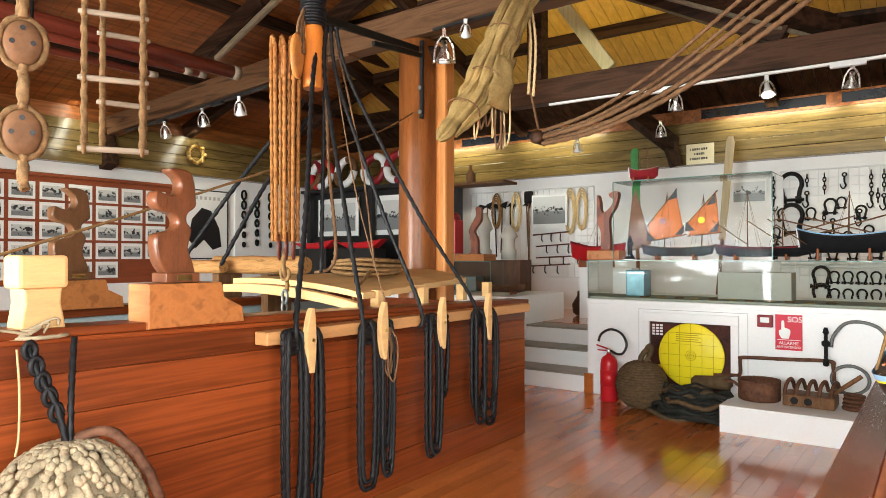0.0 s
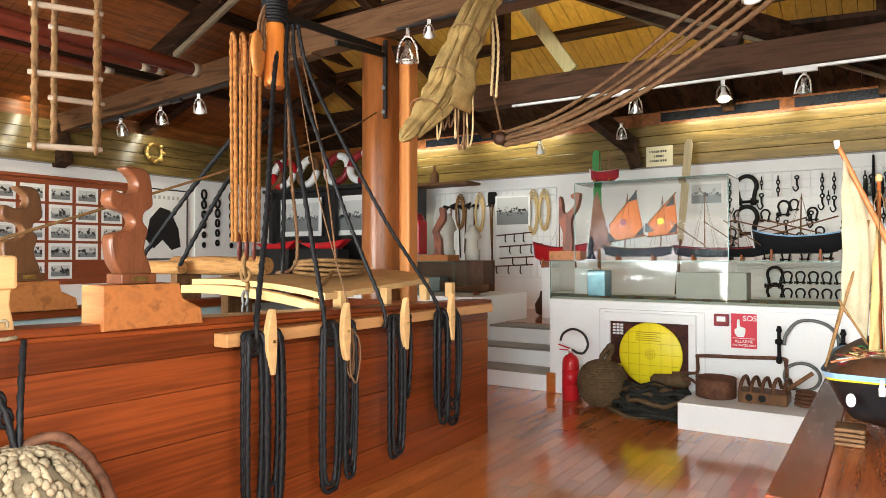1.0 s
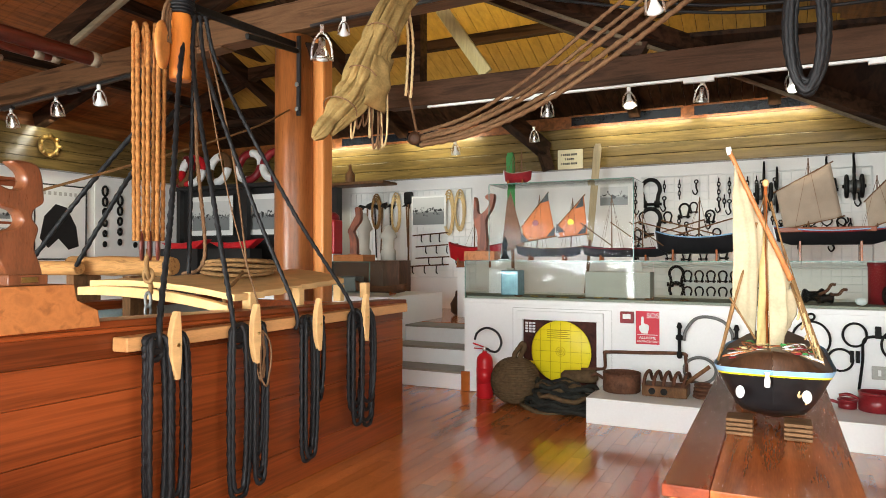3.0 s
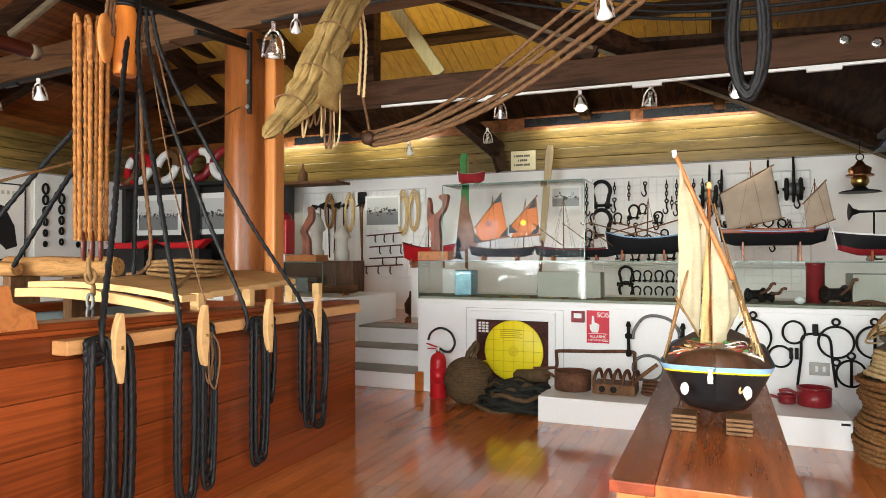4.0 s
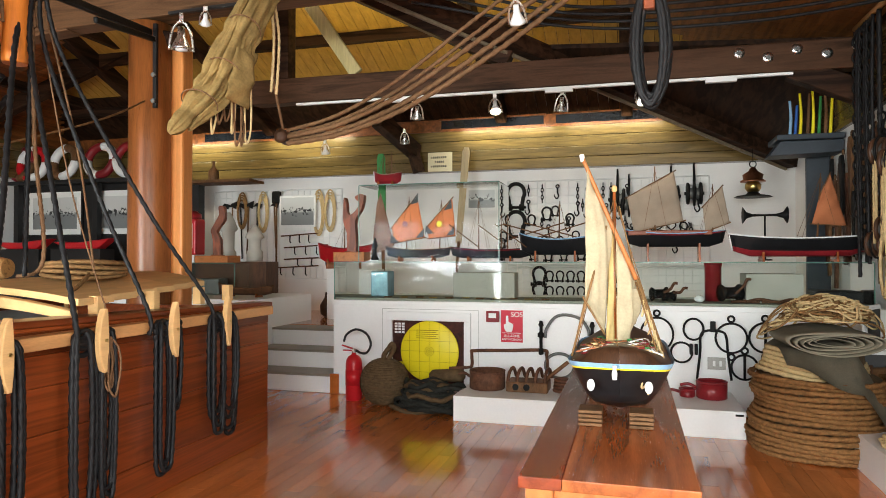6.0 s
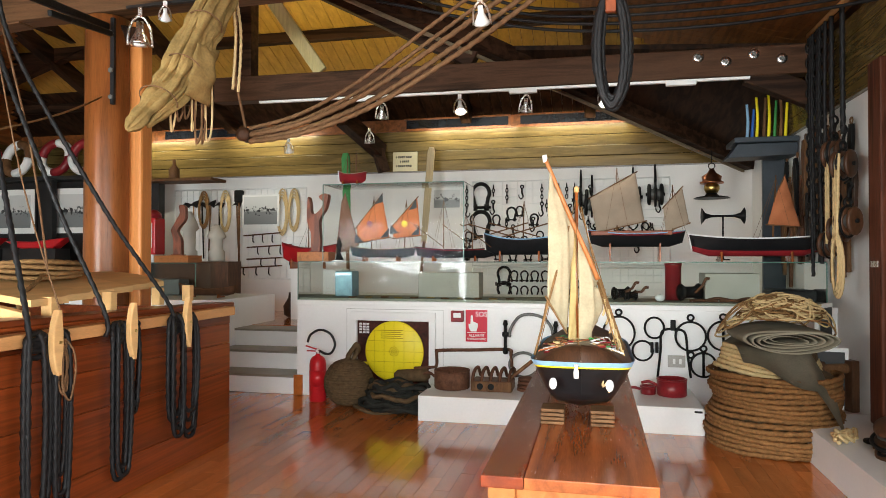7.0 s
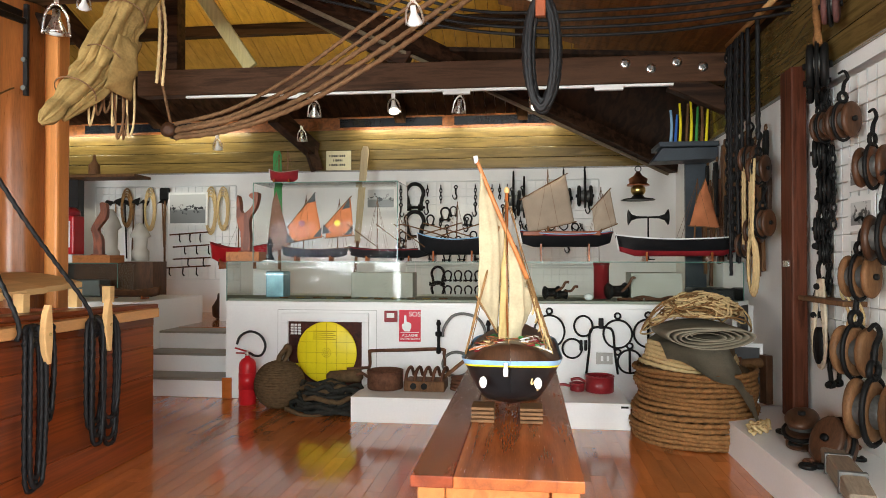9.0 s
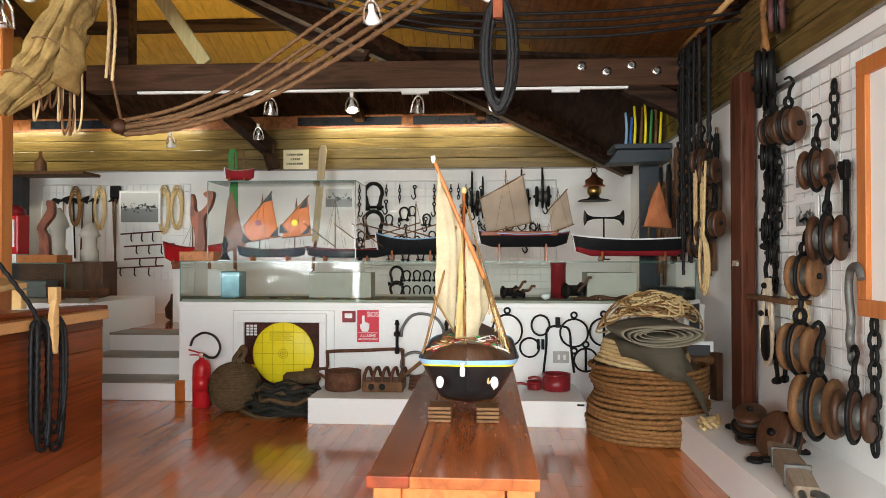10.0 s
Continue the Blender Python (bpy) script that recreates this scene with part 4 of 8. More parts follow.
def glass_case(name, x0, x1, y0, y1, z0, z1, label, joints=(), base=None, sheet=clear_glass):
    t = thing(name, ((x0 + x1) / 2, (y0 + y1) / 2, z0), label, "showcase", "glass showcases")
    xs = [x0, *joints, x1]
    for a, b in zip(xs, xs[1:]):
        bm = B()
        pane(bm, (a + 0.003, y0), (b - 0.003, y0), z0, z1)
        g = part("front_pane", bm, sheet, t, world=True)
        g.visible_shadow = False
        bm = B()
        box(bm, a + 0.002, b - 0.002, y0 - 0.004, y1 + 0.004, z1 + 0.001, z1 + 0.008)
        g = part("top_pane", bm, sheet, t, world=True)
        g.visible_shadow = False
        bm = B()
        box(bm, a, b, y0 - 0.007, y0 - 0.0045, z1 + 0.0005, z1 + 0.0085)
        part("pane_edge", bm, edge_green, t, world=True)
    for x in (x0, x1):
        bm = B()
        pane(bm, (x, y0 + 0.004), (x, y1), z0, z1)
        g = part("side_pane", bm, sheet, t, world=True)
        g.visible_shadow = False
        bm = B()
        box(bm, x - 0.004, x + 0.004, y0 - 0.008, y0 - 0.0035, z0, z1)
        part("pane_edge", bm, edge_green, t, world=True)
    if base:
        bm = B()
        box(bm, x0 + 0.01, x1 - 0.01, y0 + 0.01, y1 - 0.01, z0 + 0.001, z0 + 0.02)
        part("base_board", bm, base, t, world=True)
    return t


glass_case("counter_showcase", -2.72, 1.88, 6.02, 6.62, 0.90, 1.258, "long low glass showcase on the white counter", (-0.94, 0.1), material("grey linen liner", (0.34, 0.33, 0.27), 0.9, vary=0.15, scale=30))
# exhibits inside the long showcase
def exhibit(name, bm, mat, label, category, group=""):
    return single(name, bm, mat, label, category, group)


bm = B()
box(bm, -2.44, -2.26, 6.25, 6.45, 0.921, 1.17, 0.012)
exhibit("metal_case", bm, material("blue grey metal", (0.20, 0.33, 0.38), 0.35, metal=0.4, vary=0.3, scale=9), "blue grey metal instrument case in the showcase", "instrument")
linen_grey = material("undyed linen", (0.46, 0.43, 0.37), 0.85, vary=0.1, scale=6, fine=160, bump=0.2)
bm = B()
box(bm, -1.62, -1.02, 6.35, 6.58, 0.921, 1.16, 0.004)
exhibit("linen_box", bm, linen_grey, "pale linen display block in the showcase", "block")
bm = B()
box(bm, 0.98, 1.42, 6.2, 6.55, 0.921, 1.165, 0.004)
exhibit("linen_box", bm, linen_grey, "pale linen display block in the showcase", "block")
bm = B()
lathe(bm, [(0.07, 0), (0.07, 0.3), (0.075, 0.31), (0.075, 0.335)], 18, Matrix.Translation((0.74, 6.4, 0.921)))
exhibit("red_cylinder", bm, dark_red, "dark red cylinder in the showcase", "container")
bm = B()
box(bm, 1.5, 1.85, 6.15, 6.5, 0.921, 1.03, 0.02)
exhibit("dark_chest", bm, black_paint, "flat black chest in the showcase", "chest")
for x, s in ((0.86, 1.0), (0.28, 0.8), (0.36, 0.6)):
    t = thing("old_winch", (x, 6.25, 0.921), "rusty black lump of an old winch drum", "winch", "winches in the showcase")
    bm = B()
    lathe(bm, [(0.03, -0.09 * s), (0.075 * s, -0.085 * s), (0.05 * s, -0.05 * s), (0.05 * s, 0.05 * s), (0.078 * s, 0.085 * s), (0.03, 0.09 * s)], 16, pose(0, 0, 0.079 * s, 0, 0, 25), axis="x")
    part("drum", bm, iron, t)
    bm = B()
    tube(bm, smooth_path([(0.04, -0.05, 0.08), (0.09, -0.1, 0.14 * s), (0.12, -0.1, 0.20 * s), (0.15, -0.1, 0.2 * s)], 5), 0.012, 7)
    part("crank", bm, rust, t)
for i in range(7):
    bm = B()
    x = 0.95 + 0.12 * i
    tube(bm, smooth_path([(x - 0.1, 6.10 + 0.02 * (i % 3), 0.934), (x, 6.14, 0.936 + 0.02 * (i % 2)), (x + 0.12, 6.12 + 0.03 * (i % 2), 0.934)], 5), 0.013, 7)
    exhibit("iron_bar", bm, rust, "short rusty iron fitting on the showcase floor", "fitting", "iron fittings")
bm = B()
bmesh.ops.create_uvsphere(bm, u_segments=14, v_segments=9, radius=0.035, matrix=Matrix.Translation((0.60, 6.12, 0.955)) @ Matrix.Diagonal((1.2, 1, 0.9, 1)))
exhibit("white_float", bm, white_plastic, "small white net float", "float")
for i in range(11):
    x = -2.2 + 0.15 * i
    bm = B()
    tube(bm, ring_pts((x, 6.10 + 0.03 * (i % 3), 0.928), 0.028, 12, "z", 1.3, 0.8), 0.006, 6, True)
    exhibit("brass_shackle", bm, brass if i % 2 else tan_wood, "small brass or wooden fitting laid in the showcase", "fitting", "small fittings")


def shackle(at, s, pin=True, mat=iron):
    """A bow shackle, opening downwards, with its pin."""
    t = thing("shackle", at, "black iron bow shackle with its pin, hung on the wire grid", "shackle", "shackles on the grid")
    bm = B()
    pts = [Vector((0.055 * s * math.cos(a), 0, 0.02 * s + 0.06 * s * math.sin(a))) for a in [math.pi * (-0.18 + 1.36 * i / 12) for i in range(13)]]
    pts = [Vector((0.038 * s, 0, -0.065 * s))] + pts + [Vector((-0.038 * s, 0, -0.065 * s))]
    tube(bm, smooth_path(pts, 2), 0.012 * s, 8)
    for k in (-1, 1):
        lathe(bm, [(0.01 * s, -0.014 * s), (0.022 * s, -0.014 * s), (0.022 * s, 0.014 * s), (0.01 * s, 0.014 * s)], 12, Matrix.Translation((k * 0.038 * s, 0, -0.07 * s)), axis="x")
    part("bow", bm, mat, t)
    if pin:
        bm = B()
        lathe(bm, [(0.018 * s, -0.075 * s), (0.018 * s, -0.062 * s), (0.009 * s, -0.06 * s), (0.009 * s, 0.065 * s)], 10, Matrix.Translation((0, 0, -0.07 * s)), axis="x")
        part("pin", bm, mat, t)
    return t


def hook(at, s, mat=iron, label="small black iron hook with an eye"):
    t = thing("iron_hook", at, label, "hook", "hooks on the grid")
    bm = B()
    tube(bm, ring_pts((0, 0, 0.05 * s), 0.018 * s, 12), 0.007 * s, 7, True)
    part("eye", bm, mat, t)
    bm = B()
    tube(bm, smooth_path([(0, 0, 0.035 * s), (0, 0, -0.02 * s), (0.012 * s, 0, -0.06 * s), (-0.012 * s, 0, -0.09 * s), (-0.035 * s, 0, -0.06 * s), (-0.035 * s, 0, -0.04 * s)], 5), 0.010 * s, 8, r_end=0.005 * s)
    part("bend", bm, mat, t)
    return t


def chain(at, n, s, mat=iron, label="hanging chain of black iron links"):
    t = thing("chain", at, label, "chain", "chains")
    for i in range(n):
        bm = B()
        tube(bm, ring_pts((0, 0, -i * 0.055 * s), 0.024 * s, 12, "y" if i % 2 else "x", 0.75, 1.45), 0.0075 * s, 6, True)
        part("link", bm, mat, t)
    return t


def block(at, rz, s, n=2, mat=brown_wood, tail="", label="old wooden pulley block with iron strap", hooked=True):
    """A pulley block: cheeks with sheaves between, an iron strap and an eye or hook above."""
    t = thing("pulley_block", at, label, "pulley block", "pulley blocks", rz)
    w = 0.050 * s
    for i in range(n + 1):
        bm = B()
        h = 0.0145 * s if i in (0, n) else 0.010 * s
        x = (i - n / 2) * w
        lathe(bm, [(0.004 * s, -h), (0.050 * s, -h), (0.060 * s, -h * 0.8), (0.064 * s, -h * 0.3), (0.064 * s, h * 0.3), (0.060 * s, h * 0.8), (0.050 * s, h), (0.004 * s, h)], 22, Matrix.Translation((x, 0, 0)) @ Matrix.Diagonal((1, 0.95, 1.42, 1)), axis="x")
        part("cheek", bm, mat, t)
    for i in range(n):
        bm = B()
        x = (i + 0.5 - n / 2) * w
        lathe(bm, [(0.052 * s, -0.013 * s), (0.044 * s, 0), (0.052 * s, 0.013 * s)], 18, Matrix.Translation((x, 0, 0)), axis="x")
        part("sheave", bm, grey_iron, t)
    bm = B()
    tube(bm, ring_pts((0, 0, 0), 0.09 * s, 20, "x", 0.74, 1.12), 0.0085 * s, 6, True)
    for side in (-1, 1):
        bm2 = B()
        lathe(bm2, [(0.001, -0.006 * s), (0.014 * s, -0.006 * s), (0.014 * s, 0.006 * s), (0.001, 0.006 * s)], 12, Matrix.Translation((side * (n * w / 2 + 0.0215 * s), 0, 0)), axis="x")
        part("pin", bm2, iron, t, "iron sheave pin")
    part("strap", bm, iron, t, "black iron strap")
    if hooked:
        bm = B()
        tube(bm, ring_pts((0, 0, 0.12 * s), 0.026 * s, 12, "x"), 0.010 * s, 7, True)
        tube(bm, smooth_path([(0, 0, 0.14 * s), (0, 0.01 * s, 0.19 * s), (0, 0.035 * s, 0.225 * s), (0, 0.012 * s, 0.255 * s), (0, -0.025 * s, 0.24 * s)], 4), 0.011 * s, 7, r_end=0.006 * s)
        part("hook", bm, iron, t, "black iron hook")
    return t


def grid_panel(name, axis, at, w, h, step, label, mat=white_plastic, r=0.0035):
    """A panel of welded white wire: a frame, upright wires and cross wires."""
    t = thing(name, at, label, "wire grid", "wire grids")
    m = pose(0, 0, 0, 0, 0, 0) if axis == "x" else pose(0, 0, 0, 0, 0, -90)
    bm = B()
    for a, b in (((0, 0), (w, 0)), ((0, h), (w, h)), ((0, 0), (0, h)), ((w, 0), (w, h))):
        tube(bm, [m @ Vector((a[0], 0, a[1])), m @ Vector((b[0], 0, b[1]))], r * 2.4, 6)
    part("frame", bm, mat, t)
    k = int(w / step)
    for i in range(1, k + 1):
        bm = B()
        tube(bm, [m @ Vector((i * w / (k + 1), 0.004, 0)), m @ Vector((i * w / (k + 1), 0.004, h))], r, 4)
        part("upright_wire", bm, mat, t)
    k = int(h / step)
    for i in range(1, k + 1):
        bm = B()
        tube(bm, [m @ Vector((0, -0.004, i * h / (k + 1))), m @ Vector((w, -0.004, i * h / (k + 1)))], r, 4)
        part("cross_wire", bm, mat, t)
    return t


grid_panel("wire_grid", "x", (-1.55, 8.935, 1.20), 2.53, 1.12, 0.105, "white welded wire grid hung with shackles and hooks")
grid_panel("wire_grid", "x", (-6.05, 8.935, 1.0), 2.10, 1.30, 0.105, "white welded wire grid hung with old boat tools")
GY = 8.90
s0 = shackle((-1.43, GY, 2.12), 2.1)
for x, z, s in ((-1.43, 1.74, 2.2), (-1.22, 1.80, 1.2), (-1.02, 1.88, 1.5), (-0.72, 1.80, 1.3), (-1.05, 1.52, 1.1), (-0.85, 1.52, 1.1), (-1.25, 1.50, 1.1), (-0.62, 1.5, 1.1), (-1.2, 1.33, 1.0), (-1.0, 1.33, 1.2), (-0.8, 1.33, 1.1), (-0.58, 1.36, 1.5)):
    shackle((x, GY, z), s if s > 2 else s * 0.72)
for x in (-1.26, -1.08, -0.62, -0.5, -0.4, -0.3, -0.2):
    chain((x, GY, 2.24), 3 + int(4 * rnd.random()), 0.85)
for x, z in ((-0.88, 2.18), (-0.62, 1.95), (-0.5, 1.92), (-0.38, 1.9), (-0.26, 1.92), (-0.14, 2.14), (0.0, 2.16), (-0.1, 1.9)):
    hook((x, GY, z), 1.15)
for x, z in ((0.02, 1.98), (0.53, 2.07), (0.80, 2.10), (-0.12, 2.05)):
    block((x, GY - 0.02, z), 0, 1.5, 2, iron, label="black iron-bound pulley block on the wire grid")
for i in range(26):
    x, z = -1.35 + 0.088 * i, (1.62, 1.95, 1.44, 1.72)[i % 4] + 0.04 * math.sin(i * 2.1)
    if i % 3 == 0:
        chain((x, GY, z + 0.08), 3, 0.9)
    elif i % 3 == 1:
        hook((x, GY, z), 1.2)
    else:
        shackle((x, GY, z), 0.8)
grid_panel("wire_grid", "x", (-1.55, 8.935, 0.62), 2.53, 0.55, 0.105, "white welded wire grid low on the far wall")
for i in range(16):
    shackle((-1.12 + 0.135 * (i // 2), GY, (1.06, 0.86)[i % 2]), 0.85 if i > 1 else 1.5)
for i in range(5):
    x = 0.05 + 0.16 * i
    t = thing("oar_fork", (x, GY, 1.66), "small iron oar fork on the wire grid", "oar fork", "oar forks")
    bm = B()
    tube(bm, smooth_path([(-0.045, 0, 0.09), (-0.05, 0, 0.04), (0, 0, 0.0), (0.05, 0, 0.04), (0.045, 0, 0.09)], 5), 0.008, 7)
    part("fork", bm, iron, t)
    bm = B()
    tube(bm, [(0, 0, 0), (0, 0, -0.10)], 0.009, 7)
    part("shank", bm, iron, t)
# tools and lines on the left grid
for i, x in enumerate((-5.85, -5.72, -5.58, -5.44, -5.3, -5.02)):
    t = thing("boat_tool", (x, GY, 1.9), "dark iron boat tool hung on the wire grid", "tool", "boat tools")
    bm = B()
    l = rnd.uniform(0.35, 0.7)
    tube(bm, [(0.03 * (i % 3 - 1), 0, -l), (0, 0, 0.2)], 0.011, 7)
    part("handle", bm, tan_wood if i % 2 else iron, t)
    bm = B()
    slab(bm, [(-0.07, 0.16), (0.0, 0.22), (0.09, 0.20 + 0.05 * (i % 2)), (0.06, 0.13), (0.0, 0.17)], 0.015, Matrix.Translation((0, -0.012, 0)), 0.003)
    part("head", bm, iron, t)
for x, l, c in ((-4.30, 0.55, pale_rope), (-4.12, 0.5, pale_rope), (-5.55, 0.45, manila), (-5.2, 0.5, pale_rope)):
    t = thing("rope_hank", (x, GY - 0.02, 2.2), "pale rope hank hung on the wire grid", "rope", "rope hanks on the grid")
    for k in range(4):
        bm = B()
        rope(bm, ring_pts((0, 0.006 * k, -l * 0.5 + 0.01 * k), 0.06 + 0.008 * k, 14, "y", 1.0, l / 0.14), 0.010, 3, True)
        part("loop", bm, c, t)
for x, z, l in ((-4.6, 1.62, 0.6), (-4.5, 1.45, 0.7), (-4.4, 1.28, 0.9), (-4.7, 1.15, 0.8)):
    t = thing("eel_spear", (x - l / 2, GY - 0.01, z), "long dark iron spear laid across the wire grid", "spear", "spears on the grid")
    bm = B()
    tube(bm, [(0, 0, 0), (l, 0, 0.04)], 0.010, 7)
    part("shaft", bm, rust, t)
    for k in range(3):
        bm = B()
        tube(bm, smooth_path([(l * (0.25 + 0.25 * k), 0, 0.015), (l * (0.25 + 0.25 * k), -0.01, -0.07), (l * (0.28 + 0.25 * k), -0.01, -0.10)], 4), 0.009, 6)
        part("prong", bm, iron, t)
scoop = thing("long_scoop", (-4.97, GY - 0.02, 1.1), "long-handled black bailing scoop on the wire grid", "scoop")
bm = B()
tube(bm, [(0, 0, 0), (0, 0, 1.0)], 0.014, 8)
part("handle", bm, tan_wood, scoop)
bm = B()
box(bm, -0.07, 0.07, -0.03, 0.03, 1.0, 1.18, 0.02)
part("bowl", bm, iron, scoop)
# large photographs on the left grid
def framed(name, at, w, h, label, axis="y", frame_mat=None, mount=0.03, group="framed photographs"):
    """A photograph: mount board, picture, and a frame where it has one. axis: the wall's normal."""
    t = thing(name, at, label, "photograph", group, 0 if axis == "y" else 90 if axis == "x" else -90)
    bm = B()
    box(bm, -w / 2, w / 2, 0.0, 0.006, -h / 2, h / 2)
    part("mount", bm, paper, t)
    bm = B()
    box(bm, -w / 2 + mount, w / 2 - mount, -0.003, -0.0005, -h / 2 + mount, h / 2 - mount)
    part("picture", bm, photo_grey, t, "grey harbour photograph")
    if frame_mat:
        for x0, x1, z0, z1 in ((-w / 2 - 0.02, w / 2 + 0.02, h / 2, h / 2 + 0.02), (-w / 2 - 0.02, w / 2 + 0.02, -h / 2 - 0.02, -h / 2), (-w / 2 - 0.02, -w / 2, -h / 2, h / 2), (w / 2, w / 2 + 0.02, -h / 2, h / 2)):
            bm = B()
            box(bm, x0, x1, -0.014, 0.006, z0, z1, 0.002)
            part("frame_bar", bm, frame_mat, t)
    return t


framed("mounted_photo", (-4.62, 8.86, 1.98), 0.58, 0.46, "grey photograph of boats on white board")
framed("mounted_photo", (-1.9, 8.92, 2.1), 0.42, 0.3, "grey photograph on white board on the far wall")

# ---- model boats ----
def hull_mesh(bm, L, W, H, sheer=0.25, fine=0.9, top=1.0, bottom=0.0, grow=1.0, n=22, axis="x", bluff=2.6, boxy=0.42):
    """The side shell of a hull between two fractions of its depth."""
    rows = []
    for i in range(n + 1):
        u = -1 + 2 * i / n
        bx = max(0.002, (1 - abs(u) ** (bluff if u < 0 else bluff + 0.6)) ** fine)
        zs = H * (1 + sheer * u * u * (1.25 if u < 0 else 0.8))
        zk = H * 0.30 * max(0, abs(u) - 0.72) / 0.28
        ring = []
        for k in range(9):
            f = bottom + (top - bottom) * k / 8
            z = zk + (zs - zk) * f
            y = W / 2 * bx * min(1, (f ** boxy) if f > 0 else 0) * (0.86 + 0.14 * f) * grow
            x = L / 2 * u * (0.93 + 0.07 * f)
            ring.append((x, y, z))
        rows.append(ring)
    for s in (-1, 1):
        vs = [[bm.verts.new((x, s * y, z) if axis == "x" else (s * y, x, z)) for x, y, z in r] for r in rows]
        for a, b in zip(vs, vs[1:]):
            for k in range(8):
                f = bm.faces.new((a[k], a[k + 1], b[k + 1], b[k]))
                f.smooth = True
    bmesh.ops.remove_doubles(bm, verts=bm.verts, dist=0.0004)


def deck_mesh(bm, L, W, H, sheer, at=0.86, fine=0.9, n=22, axis="x", camber=0.10, bluff=2.6):
    rows = []
    for i in range(n + 1):
        u = -1 + 2 * i / n
        bx = max(0.002, (1 - abs(u) ** (bluff if u < 0 else bluff + 0.6)) ** fine)
        z = H * (1 + sheer * u * u * (1.25 if u < 0 else 0.8)) * at
        row = []
        for k in range(7):
            v = -1 + 2 * k / 6
            p = (L / 2 * u * 0.99, v * W / 2 * bx * 0.96, z + camber * H * (1 - v * v))
            row.append(bm.verts.new(p if axis == "x" else (p[1], p[0], p[2])))
        rows.append(row)
    for a, b in zip(rows, rows[1:]):
        for k in range(6):
            bm.faces.new((a[k], a[k + 1], b[k + 1], b[k])).smooth = True


def sail_mesh(bm, corners, belly, t=0.003, n=14):
    """A four-cornered sail with belly; corners run round it."""
    c = [Vector(q) for q in corners]
    nrm = (c[1] - c[0]).cross(c[3] - c[0]).normalized()
    lo, hi = [], []
    for i in range(n + 1):
        a, b = [], []
        for j in range(n + 1):
            u, v = i / n, j / n
            p = (c[0] * (1 - u) + c[1] * u) * (1 - v) + (c[3] * (1 - u) + c[2] * u) * v
            p = p + nrm * (belly * math.sin(math.pi * u) * math.sin(math.pi * v) ** 0.8 + abs(belly) * (0.10 * math.sin(9 * u + 4 * v) + 0.09 * math.sin(15 * v - 7 * u) + 0.06 * math.sin(23 * u * v)))
            a.append(bm.verts.new(p)), b.append(bm.verts.new(p + nrm * t))
        lo.append(a), hi.append(b)
    for g in (lo, hi):
        for i in range(n):
            for j in range(n):
                bm.faces.new((g[i][j], g[i + 1][j], g[i + 1][j + 1], g[i][j + 1])).smooth = True
    for i in range(n):
        for a, b, c2, d in ((lo[i][0], lo[i + 1][0], hi[i + 1][0], hi[i][0]), (lo[i][n], hi[i][n], hi[i + 1][n], lo[i + 1][n]),
                            (lo[0][i], hi[0][i], hi[0][i + 1], lo[0][i + 1]), (lo[n][i], lo[n][i + 1], hi[n][i + 1], hi[n][i])):
            bm.faces.new((a, b, c2, d))


